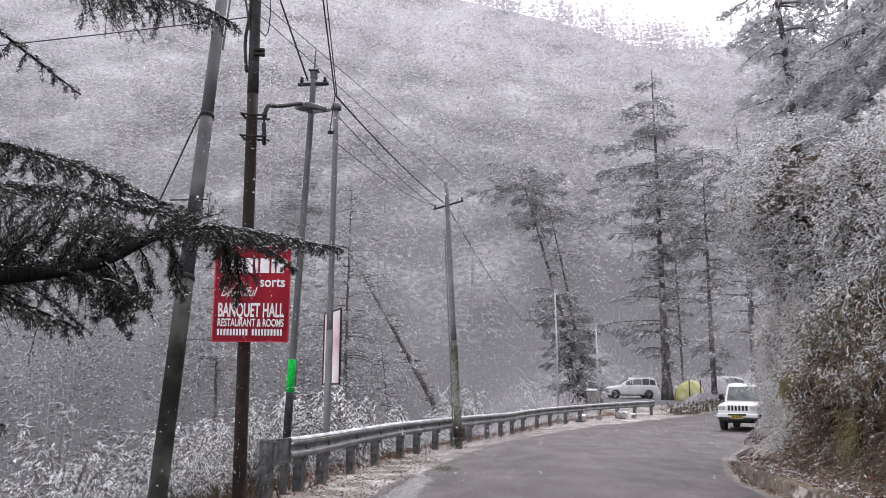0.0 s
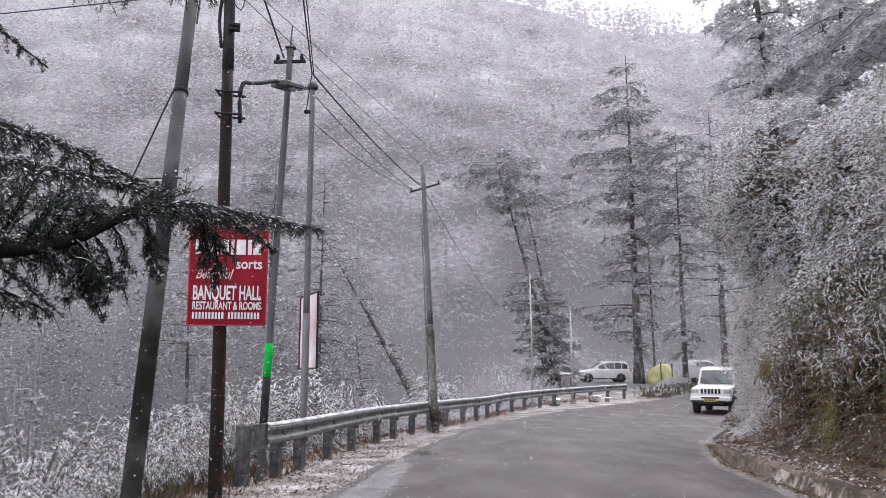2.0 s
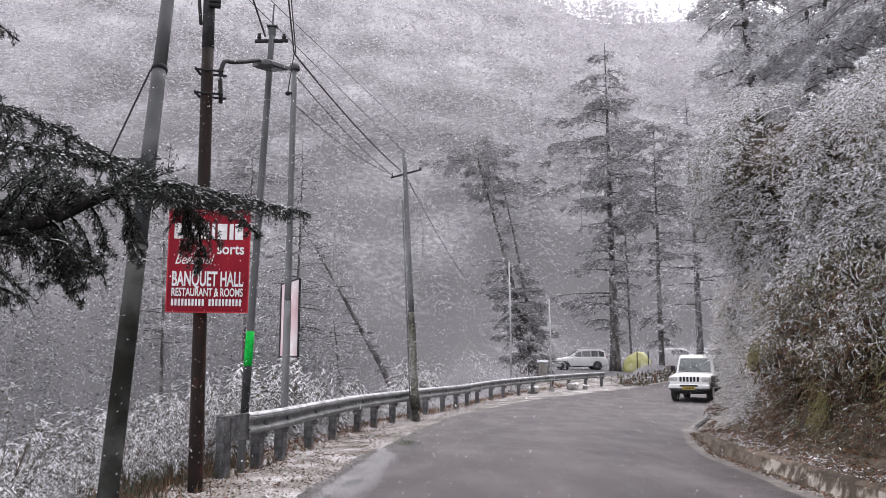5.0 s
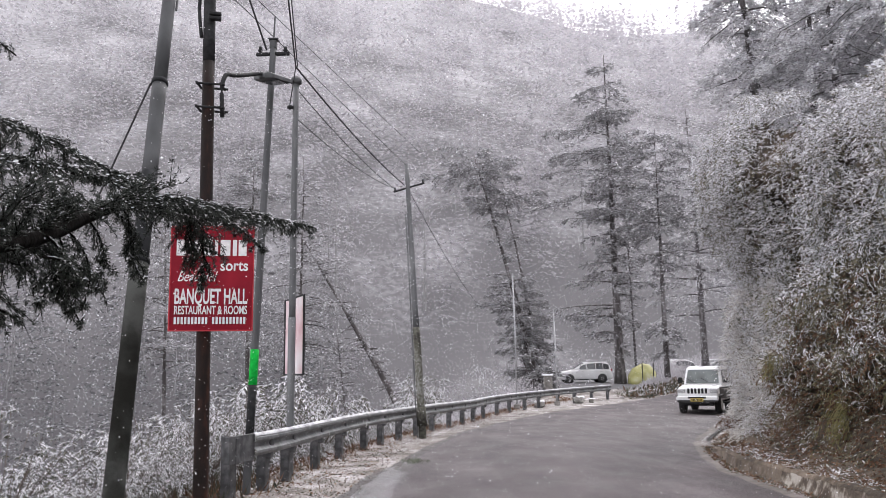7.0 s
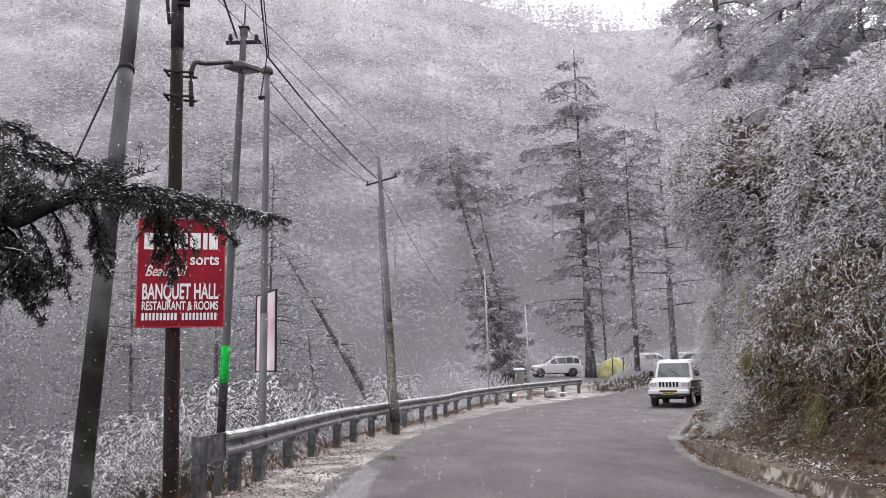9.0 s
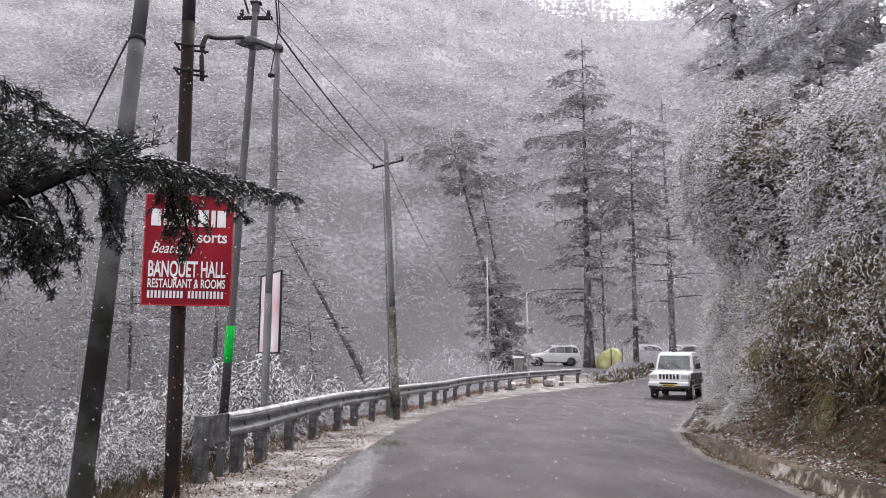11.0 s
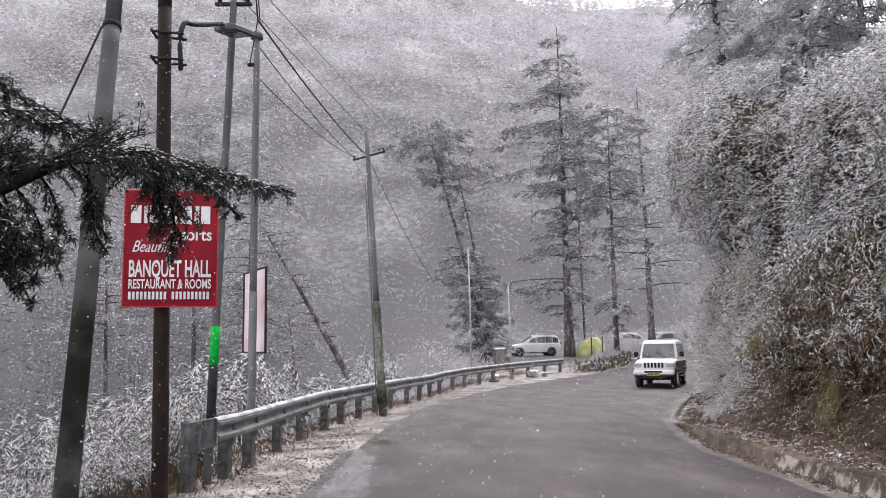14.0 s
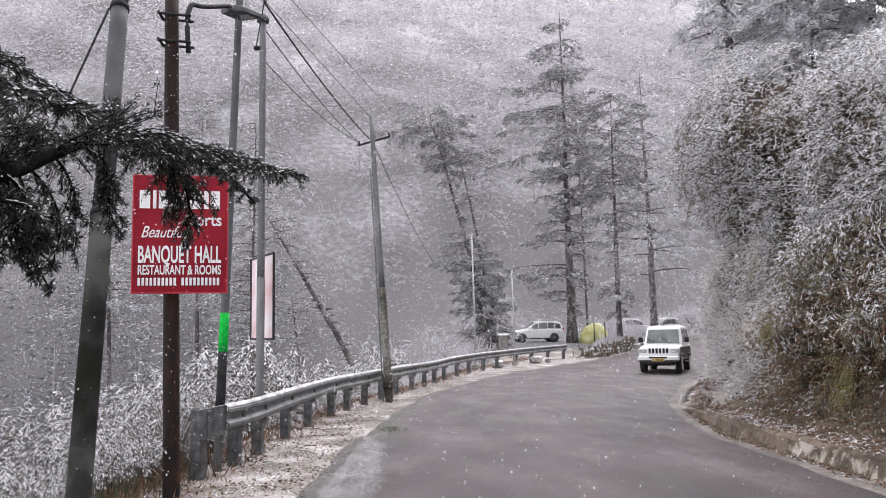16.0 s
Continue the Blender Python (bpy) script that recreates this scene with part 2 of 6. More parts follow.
# dark brown for the sheet that paints shade between the creeper twigs
M_BACKING = mat("dark_creeper_backing", [(0.022, 0.015, 0.010), (0.043, 0.030, 0.020), (0.088, 0.064, 0.045)], 9, 9, rough=0.95, bump=1.0, bump_scale=30, big=1.2, stretch=(1, 1, 0.5))
M_TUFT = mat("short_green_grass", [(0.06, 0.075, 0.045), (0.12, 0.145, 0.095), (0.22, 0.24, 0.19)], 5, rough=0.8, bump=0, island=0.7, thin=0.2, low=0.1, high=0.9)
M_MUDWALL = mat("mud_plaster", [(0.046, 0.034, 0.0255), (0.080, 0.061, 0.046), (0.13, 0.103, 0.080)], 9, 9, rough=0.95, bump=0.6, bump_scale=24, big=1.1)
M_STRAW = mat("pale_yellow_straw", [(0.10, 0.09, 0.035), (0.20, 0.18, 0.075), (0.33, 0.30, 0.15)], 4, rough=0.9, bump=0, island=0.7, thin=0.2, low=0.1, high=0.9)
M_FROSTG = mat("frosted_pale_grass", [(0.42, 0.395, 0.37), (0.55, 0.525, 0.50), (0.68, 0.655, 0.635)], 2, rough=0.9, bump=0, island=0.6, thin=0.3, low=0.1, high=0.9)
M_GUTTER = mat("muddy_gutter", [(0.052, 0.043, 0.037), (0.090, 0.077, 0.068), (0.155, 0.137, 0.125)], 9, 8, rough=0.7, bump=0.3, big=0.9)
# far trunks lightened toward the haze tone
M_BARKFAR = mat("frosted_hazed_far_bark", [(0.17, 0.167, 0.17), (0.25, 0.245, 0.25)], 1, rough=0.9, bump=0)
M_REDF = mat("red_sign_edge", [(0.30, 0.01, 0.02), (0.40, 0.015, 0.025)], 10, rough=0.5, bump=0)
M_SLUSHG = mat("grey_slush", [(0.22, 0.22, 0.225), (0.36, 0.36, 0.37), (0.52, 0.52, 0.54)], 14, rough=0.6, bump=0, island=0.7, low=0.1, high=0.9)
M_THINSNOW = mat("thin_wet_snow", [(0.20, 0.20, 0.21), (0.42, 0.42, 0.435), (0.62, 0.62, 0.645)], 30, 8, rough=0.7, bump=0.5, big=3.0, low=0.35, high=0.7)
M_FRAME = mat("grey_sign_frame", [(0.28, 0.28, 0.29), (0.4, 0.4, 0.41)], 10, rough=0.5, metal=0.3, bump=0.1)
M_SCREEN = mat("grey_green_windscreen", [(0.09, 0.10, 0.10), (0.15, 0.165, 0.165)], 2, rough=0.3, bump=0, spec=0.25)
M_GREYCAR = mat("grey_car_paint", [(0.20, 0.20, 0.21), (0.26, 0.26, 0.27)], 1.2, rough=0.3, bump=0)


# ---- mesh helpers ----
class Geo:
    """Collects triangles, each with a material slot."""

    def __init__(self):
        self.v, self.f, self.m, self.n = [], [], [], 0

    def add(self, v, f, slot=0):
        v, f = np.asarray(v, float).reshape(-1, 3), np.asarray(f, int)
        if f.shape[1] == 4:
            f = np.concatenate([f[:, [0, 1, 2]], f[:, [0, 2, 3]]])
        self.v.append(v)
        self.f.append(f + self.n)
        self.m.append(np.full(len(f), slot))
        self.n += len(v)
        return self

    def mesh(self, name, mats, smooth=False):
        me = bpy.data.meshes.new(name)
        v, f, m = np.concatenate(self.v), np.concatenate(self.f), np.concatenate(self.m)
        me.vertices.add(len(v))
        me.vertices.foreach_set("co", v.astype(np.float32).ravel())
        me.loops.add(len(f) * 3)
        me.loops.foreach_set("vertex_index", f.astype(np.int32).ravel())
        me.polygons.add(len(f))
        me.polygons.foreach_set("loop_start", np.arange(0, len(f) * 3, 3, dtype=np.int32))
        me.polygons.foreach_set("material_index", m.astype(np.int32))
        me.polygons.foreach_set("use_smooth", np.full(len(f), smooth))
        for k in mats:
            me.materials.append(k)
        me.update(calc_edges=True)
        me.validate()
        return me


def piece(name, geo, mats, parent=None, smooth=False, label="", kind=""):
    """One mesh object from a Geo, at top level or under a thing."""
    ob = new(name, geo.mesh(name, mats if isinstance(mats, (list, tuple)) else [mats], smooth))
    if parent:
        ob.parent = parent
    if label:
        ob["label"] = label
    if kind:
        ob["kind"] = kind
    return ob


def thing(name, at=(0, 0, 0), label="", category="", group="", rz=0.0):
    ob = new(name)
    ob.empty_display_size = 0.1
    ob.matrix_basis = pose(*at, 0, 0, rz)
    return tagged(ob, label, category, group)


def box(c, s, bevel=0.0, rz=0.0):
    """Vertices and faces of a box round c with sizes s, its upright and level edges chamfered by bevel."""
    hx, hy, hz = s[0] / 2, s[1] / 2, s[2] / 2
    b = min(bevel, hx * 0.9, hy * 0.9, hz * 0.9)
    if b <= 0:
        v = np.array([(x, y, z) for z in (-hz, hz) for x, y in ((-hx, -hy), (hx, -hy), (hx, hy), (-hx, hy))])
        f = [(0, 3, 2, 1), (4, 5, 6, 7), (0, 1, 5, 4), (1, 2, 6, 5), (2, 3, 7, 6), (3, 0, 4, 7)]
    else:
        def ring(x, y, z, c2):
            return [(-x + c2, -y, z), (x - c2, -y, z), (x, -y + c2, z), (x, y - c2, z), (x - c2, y, z), (-x + c2, y, z), (-x, y - c2, z), (-x, -y + c2, z)]
        v = np.array(ring(hx - b, hy - b, -hz, b * 0.5) + ring(hx, hy, -hz + b, b) + ring(hx, hy, hz - b, b) + ring(hx - b, hy - b, hz, b * 0.5))
        f = []
        for r in range(3):
            for k in range(8):
                f.append((r * 8 + k, r * 8 + (k + 1) % 8, r * 8 + 8 + (k + 1) % 8, r * 8 + 8 + k))
        f += [(24, 25, 26, 27), (24, 27, 28, 31), (28, 29, 30, 31), (3, 2, 1, 0), (7, 4, 3, 0), (7, 6, 5, 4)]
    ca, sa = math.cos(radians(rz)), math.sin(radians(rz))
    v = np.stack([v[:, 0] * ca - v[:, 1] * sa, v[:, 0] * sa + v[:, 1] * ca, v[:, 2]], 1) + np.asarray(c, float)
    return v, f


def tube(pts, radii, n=8, caps=True):
    """A round tube along points."""
    p = np.asarray(pts, float)
    r = np.broadcast_to(np.asarray(radii, float), (len(p),))
    d = np.gradient(p, axis=0)
    d /= np.linalg.norm(d, axis=1)[:, None] + 1e-9
    up = np.array([0.0, 0.0, 1.0]) if abs(d[:, 2]).mean() < 0.9 else np.array([1.0, 0.0, 0.0])
    a = np.cross(d, up)
    a /= np.linalg.norm(a, axis=1)[:, None] + 1e-9
    b = np.cross(d, a)
    th = np.arange(n) / n * 2 * math.pi
    v = p[:, None, :] + r[:, None, None] * (np.cos(th)[None, :, None] * a[:, None, :] + np.sin(th)[None, :, None] * b[:, None, :])
    v = v.reshape(-1, 3)
    k, j = np.meshgrid(np.arange(len(p) - 1), np.arange(n), indexing="ij")
    k, j = k.ravel(), j.ravel()
    j2 = (j + 1) % n
    f = np.stack([k * n + j, (k + 1) * n + j, (k + 1) * n + j2, k * n + j2], 1)
    f = np.concatenate([f[:, [0, 1, 2]], f[:, [0, 2, 3]]])
    if caps:
        e = len(v)
        v = np.concatenate([v, p[:1], p[-1:]])
        q = np.arange(n)
        q2 = (q + 1) % n
        f = np.concatenate([f, np.stack([q, q2, np.full(n, e)], 1), np.stack([(len(p) - 1) * n + q2, (len(p) - 1) * n + q, np.full(n, e + 1)], 1)])
    return v, f


def smooth_path(pts, n):
    """A smooth curve through points, as n points."""
    p = np.asarray(pts, float)
    t = np.concatenate([[0], np.cumsum(np.linalg.norm(np.diff(p, axis=0), axis=1))])
    m = np.gradient(p, t, axis=0)
    s = np.linspace(0, t[-1], n)
    k = np.clip(np.searchsorted(t, s, side="right") - 1, 0, len(t) - 2)
    h = (t[k + 1] - t[k])[:, None]
    u = ((s - t[k]) / (t[k + 1] - t[k]))[:, None]
    return ((2 * u**3 - 3 * u**2 + 1) * p[k] + (u**3 - 2 * u**2 + u) * h * m[k] + (-2 * u**3 + 3 * u**2) * p[k + 1] + (u**3 - u**2) * h * m[k + 1])


def unit(v):
    return v / (np.linalg.norm(v, axis=-1, keepdims=True) + 1e-9)


def blades(rng, at, along, length, width, fold=0.25):
    """Leaf blades: from each place along a direction, four-cornered, pointed, bent a little."""
    n = len(at)
    along = unit(along)
    side = unit(np.cross(along, rng.normal(size=(n, 3))))
    up = np.cross(side, along)
    length, width = np.broadcast_to(length, (n,))[:, None], np.broadcast_to(width, (n,))[:, None]
    a = at
    b = at + along * length * 0.45 + side * width * 0.5 + up * width * fold
    c = at + along * length - up * width * fold
    d = at + along * length * 0.45 - side * width * 0.5 + up * width * fold
    v = np.stack([a, b, c, d], 1).reshape(-1, 3)
    q = np.arange(n)[:, None] * 4
    return v, np.concatenate([q + [0, 1, 2], q + [0, 2, 3]])


def flecks(rng, at, size, flat=0.5):
    """Small lumps of snow: flattened four-sided pyramids."""
    n = len(at)
    s = np.broadcast_to(size, (n,))[:, None, None]
    th = rng.uniform(0, 6.28, n)[:, None] + np.arange(3)[None, :] * 2.094
    ring = np.stack([np.cos(th), np.sin(th), rng.normal(0, 0.25, (n, 3))], 2) * s * 0.5
    top = np.stack([rng.normal(0, 0.12, n), rng.normal(0, 0.12, n), np.full(n, flat * 0.6)], 1)[:, None, :] * s
    v = (at[:, None, :] + np.concatenate([ring, top], 1)).reshape(-1, 3)
    q = np.arange(n)[:, None] * 4
    return v, np.concatenate([q + [0, 1, 3], q + [1, 2, 3], q + [2, 0, 3]])


def lumps(x, y, z, seed=0.0):
    """Cheap smooth noise of about -1 to 1 over arrays."""
    return (np.sin(x * 1.7 + seed) * np.cos(y * 1.3 + 2 * seed) + np.sin(y * 2.9 + z * 1.9 + seed) * 0.5 + np.sin(x * 4.1 - z * 3.3 + 3 * seed) * 0.35 + np.cos(y * 6.1 + x * 2.2 + z * 4.7) * 0.2) / 1.6


def sprig(rng, leaves, leaf, width, droop, arch, snow, stem=0.010, cover=0.6):
    """One arching twig of unit length along x, with drooping leaves and snow on the upper sides. Slots: 0 leaf, 1 snow, 2 stem."""
    s = np.linspace(0, 1, 4)
    bend = rng.normal(0, 0.22, 2)
    p = np.column_stack([s * (1 - 0.12 * arch * s), bend[0] * s ** 2, arch * (0.55 * s - 0.95 * s ** 2) + bend[1] * s])
    g = Geo().add(*tube(p, np.linspace(stem, stem * 0.35, 4), 3, False), 2)
    u = np.linspace(0.16, 1.0, leaves) + rng.normal(0, 0.02, leaves)
    at = np.column_stack([np.interp(u, s, p[:, a]) for a in range(3)]) + rng.normal(0, 0.03, (leaves, 3))
    side = np.where(np.arange(leaves) % 2, 1.0, -1.0) * rng.uniform(0.2, 1.1, leaves)
    al = np.column_stack([rng.uniform(0.25, 0.9, leaves), side, -droop * rng.uniform(0.4, 1.3, leaves)])
    ln = leaf * rng.uniform(0.65, 1.25, leaves)
    white = rng.random(leaves) < snow
    buried = white & (rng.random(leaves) < cover)
    v, f = blades(rng, at, al, ln, ln * width, 0.3)
    f = f.reshape(2, leaves, 3)
    g.add(v, f[:, ~buried].reshape(-1, 3), 0)
    g.add(v, f[:, buried].reshape(-1, 3), 1)
    lying = white & ~buried
    if lying.any():
        al2 = unit(al[lying])
        base = at[lying] + [0, 0, 0.03 + stem]
        w = ln[lying, None] * width * 0.5
        sd = unit(np.cross(al2, [0, 0, 1.0]))
        far = base + al2 * (ln[lying] * 0.92)[:, None]
        mid = base + al2 * (ln[lying] * 0.45)[:, None] + [0, 0, 0.03]
        v = np.stack([base, mid + sd * w, far, mid - sd * w], 1).reshape(-1, 3)
        q = np.arange(int(lying.sum()))[:, None] * 4
        g.add(v, np.concatenate([q + [0, 1, 2], q + [0, 2, 3]]), 1)
    if snow > 0.25:
        v = np.concatenate([p + [0, stem, stem * 0.6], p + [0, -stem, stem * 1.2]])
        k = np.arange(3)
        g.add(v, np.stack([k, k + 1, k + 5, k + 4], 1), 1)
    return np.concatenate(g.v), np.concatenate(g.f), np.concatenate(g.m)


def spread(g, rng, kinds, at, along, size, slots=(0, 1, 2)):
    """Sets twigs at places, each along its own direction, with the upper side up."""
    pick = rng.integers(0, len(kinds), len(at))
    along = unit(along)
    side = unit(np.cross([0, 0, 1.0], along) + 1e-6)
    up = np.cross(along, side)
    size = np.broadcast_to(size, (len(at),))
    for k, (v, f, m) in enumerate(kinds):
        i = np.flatnonzero(pick == k)
        if not len(i):
            continue
        w = at[i][:, None, :] + size[i][:, None, None] * (v[None, :, :1] * along[i][:, None, :] + v[None, :, 1:2] * side[i][:, None, :] + v[None, :, 2:] * up[i][:, None, :])
        for slot in range(3):
            ff = f[m == slot]
            if len(ff):
                used, ff2 = np.unique(ff, return_inverse=True)
                ff2 = ff2.reshape(-1, 3)
                g.add(w[:, used].reshape(-1, 3), (ff2[None] + (np.arange(len(i)) * len(used))[:, None, None]).reshape(-1, 3), slots[slot])


# ---- plan of the place ----
L_EDGE = np.array([(-1.6, -40), (-1.3, -5), (-0.9, 6), (-0.6, 11), (-0.3, 14), (0.12, 18.8), (0.8, 23), (1.5, 26.5), (3.0, 31.5), (4.6, 35.5), (6.6, 39.5), (9.6, 44), (13.2, 49.5), (16.5, 55), (18.9, 61), (21, 67), (25, 75), (33, 84), (55, 96), (90, 108), (160, 128)])
R_EDGE = np.array([(4.6, -40), (4.8, -5), (4.9, 6), (4.95, 11), (5.2, 15), (5.9, 18), (7.0, 21.6), (8.9, 26), (12, 32), (15.2, 38), (20, 46), (26, 54), (33, 62), (43, 71), (58, 81), (92, 95), (162, 118)])
ROAD_Z = np.array([(-40, 0.0), (12, 0.0), (25, -0.1), (33, -0.17), (42, -0.08), (50, 0.05), (60, 0.35), (75, 0.85), (110, 1.6), (130, 2.2)])
RAIL = [(-2.44, 12.55), (-2.14, 13.7), (-1.7, 16.95), (-1.12, 20.9), (-0.39, 23.9), (0.5, 27.5), (1.5, 31), (3.1, 36.5), (5.0, 41.0), (7.8, 45.8), (11.2, 50.5)]
DROP = np.array([(-40, -5.0), (6, -3.6), (12, -3.0), (18, -2.2), (24, -1.0), (31, 0.9), (42, 4.4), (50, 8.5), (56, 8), (80, 6), (130, 0)])
SNOWFALL = ((260, 3, 11, 0.010, 0.020), (11000, 3, 13, 0.004, 0.010), (30000, 8, 30, 0.008, 0.020), (14000, 30, 90, 0.03, 0.055), (9000, 80, 180, 0.07, 0.12))
SIGN_W, SIGN_H, SIGN_AT, SIGN_RZ = 0.985, 1.28, (-2.445, 11.75, 2.165), 6.0
BANNER_RZ = -67.0
SCAR = (17.3, 19.3)
BANK_NEAR = [0.42, 0.50, 0.85, 1.05, 1.55, 1.5, 1.7, 2.3, 3.2, 4.6, 6.0, 8.5]
BANK_FAR = [0.42, 0.60, 0.95, 1.12, 1.15, 0.8, 0.35, 0.1, 0.25, 0.8, 2.0, 4.0]
LIMB_SNOW = 0.34
JEEP_AT, JEEP_RZ = (12.1, 36.6), 62.0


def xl(y):
    return np.interp(y, L_EDGE[:, 1], L_EDGE[:, 0])


def xr(y):
    return np.interp(y, R_EDGE[:, 1], R_EDGE[:, 0])


def zr(y):
    return np.interp(y, ROAD_Z[:, 0], ROAD_Z[:, 1])


def bank_rise(d):
    return np.interp(d, [0.0, 0.3, 0.6, 0.85, 1.5, 1.9, 2.3, 2.8, 3.6, 5, 8, 16, 40, 120], [0.0, 0.18, 0.30, 0.7, 1.7, 3.5, 5.0, 6.3, 7.2, 8.0, 10, 15, 29, 70])


def land(x, y):
    """Height of the ground."""
    x, y = np.asarray(x, float), np.asarray(y, float)
    base = zr(y) - 0.03
    fall = np.maximum(0, np.interp(y, DROP[:, 0], DROP[:, 1]) - x)
    left = base - np.interp(fall, [0, 0.6, 3, 12, 30, 60, 200], [0, 0.12, 1.3, 6.0, 13, 17, 19])
    d = np.maximum(0, x - xr(y) - 0.15)
    fade = np.interp(y, [5, 12, 18, 40, 70, 85], [0.85, 0.95, 1.0, 1.0, 0.55, 0.15])
    near = np.where(d > 0, base + bank_rise(d) * fade, left)
    steep = np.interp(x, [-2500, 0, 40, 62, 100, 160, 345], [3.48, 0.73, 0.686, 0.650, 0.674, 0.64, 0.35])
    hill = steep * (y - 86 - 0.10 * np.maximum(0, x)) - np.interp(y, [280, 330, 600, 3000], [0, 30, 330, 1900])
    bumps = lumps(x * 0.05, y * 0.05, 0, 1.3) * np.interp(np.maximum(fall, d), [0, 2, 20], [0, 0.25, 1.2]) + lumps(x * 0.012, y * 0.012, 0, 4.0) * np.interp(y, [90, 160, 280], [0, 4, 9])
    return np.maximum(near, np.minimum(hill, 400)) + bumps


def grid_lines(a, b, fine_a, fine_b, step, ratio=1.12):
    out = list(np.arange(fine_a, fine_b + 1e-6, step))
    s, p = step, fine_a
    while p > a:
        s *= ratio
        p -= s
        out.insert(0, p)
    s, p = step, fine_b
    while p < b:
        s *= ratio
        p += s
        out.append(p)
    return np.array(out)


def build_ground():
    gx, gy = grid_lines(-2500, 2500, -12, 24, 0.35), grid_lines(-2500, 2500, 2, 60, 0.4)
    X, Y = np.meshgrid(gx, gy, indexing="ij")
    on_road = (X > xl(Y) + 0.3) & (X < xr(Y) - 0.3)
    Z = land(X, Y) - np.where(on_road, 0.15, 0)
    nx, ny = X.shape
    k, j = np.meshgrid(np.arange(nx - 1), np.arange(ny - 1), indexing="ij")
    k, j = k.ravel(), j.ravel()
    f = np.stack([k * ny + j, (k + 1) * ny + j, (k + 1) * ny + j + 1, k * ny + j + 1], 1)
    cx, cy = (gx[:-1] + gx[1:]) / 2, (gy[:-1] + gy[1:]) / 2
    CX, CY = np.meshgrid(cx, cy, indexing="ij")
    dr = (CX - xr(CY)).ravel()
    far = ((CY > 62) | (CX < np.interp(CY, DROP[:, 0], DROP[:, 1]) - 2.5)).ravel()
    slot = np.where(dr > 2.2, 2, np.where(dr > 0.2, 1, np.where(far, 2, 0)))
    slot = np.where((CY.ravel() > 80), 2, slot)
    g = Geo()
    v = np.stack([X, Y, Z], 2).reshape(-1, 3)
    g.add(v, f, 0)
    g.m = [np.concatenate([slot, slot])]
    tagged(piece("ground", g, [M_VERGE, M_EARTH, M_FLOOR], smooth=True), "snow-dusted hillside ground paled for haze, with gravel verge and earth bank", "ground", kind="structure")


def strip(a, b, za, zb, slot, g, thick=0.0):
    """A ribbon between two lines of points."""
    n = len(a)
    va = np.column_stack([a, za])
    vb = np.column_stack([b, zb])
    v = np.concatenate([va, vb])
    k = np.arange(n - 1)
    g.add(v, np.stack([k, n + k, n + k + 1, k + 1], 1), slot)


def build_road():
    ys = np.concatenate([np.arange(-40, 0, 2.0), np.arange(0, 60, 0.5), np.arange(60, 118, 1.5)])
    rng = np.random.default_rng(3)
    g = Geo()
    m = 14
    rows = []
    wob = np.interp(ys, ys[::3], rng.normal(0, 0.06, len(ys[::3])))
    for u in np.linspace(0, 1, m):
        x = (xl(ys) + wob) * (1 - u) + xr(ys) * u
        rows.append(np.column_stack([x, ys, zr(ys) + 0.02 + 0.06 * (1 - (2 * u - 1) ** 2)]))
    v = np.concatenate(rows)
    n = len(ys)
    k, j = np.meshgrid(np.arange(m - 1), np.arange(n - 1), indexing="ij")
    k, j = k.ravel(), j.ravel()
    g.add(v, np.stack([k * n + j, (k + 1) * n + j, (k + 1) * n + j + 1, k * n + j + 1], 1))
    sh = tagged(thing("road_edge", (0, 0, 0), "wet crumbling asphalt edge with slush and gravel", "road edge"), kind="structure")
    for name, a, b, z, m2 in (("wet_strip", -0.58, 0.14, 0.024, M_WETEDGE),):
        yy = np.arange(-6, 50, 0.25)
        wa, wb = 0.06 * lumps(yy * 0.9, yy * 0.3, 0, 1.0 + a) + rng.normal(0, 0.02, len(yy)), 0.10 * lumps(yy * 1.1, yy * 0.2, 0, 2.0 + b)
        gg = Geo()
        taper = np.interp(yy, [15, 18, 36], [1.0, 0.5, 0.4])
        cols = [np.column_stack([xl(yy) + a * taper + wa + (b * taper + wb - a * taper - wa) * u, yy, zr(yy) + z * u - 0.002]) for u in np.linspace(0, 1, 5)]
        nn = len(yy)
        k2, j2 = np.meshgrid(np.arange(4), np.arange(nn - 1), indexing="ij")
        k2, j2 = k2.ravel(), j2.ravel()
        gg.add(np.concatenate(cols), np.stack([k2 * nn + j2, (k2 + 1) * nn + j2, (k2 + 1) * nn + j2 + 1, k2 * nn + j2 + 1], 1))
        piece(name, gg, [m2], sh, True)
    tagged(piece("road", g, [M_ASPHALT], smooth=True), "wet grey asphalt mountain road with a worn edge", "road", kind="structure")


build_ground()
build_road()

# ---- kerb and gutter along the bank ----
def along_edge(y0, y1, step, off):
    """Points beside the right edge of the road, off metres outward."""
    ys = np.arange(y0, y1, step)
    x = xr(ys)
    t = np.column_stack([np.gradient(x), np.gradient(ys)])
    t /= np.linalg.norm(t, axis=1)[:, None]
    nrm = np.column_stack([t[:, 1], -t[:, 0]])
    return np.column_stack([x, ys]) + nrm * off, ys


def wall_height(y):
    """Height of the low wall beside the gutter."""
    return np.interp(y, [5, 12, 16, 18, 19.6], [0.30, 0.28, 0.25, 0.17, 0.06])


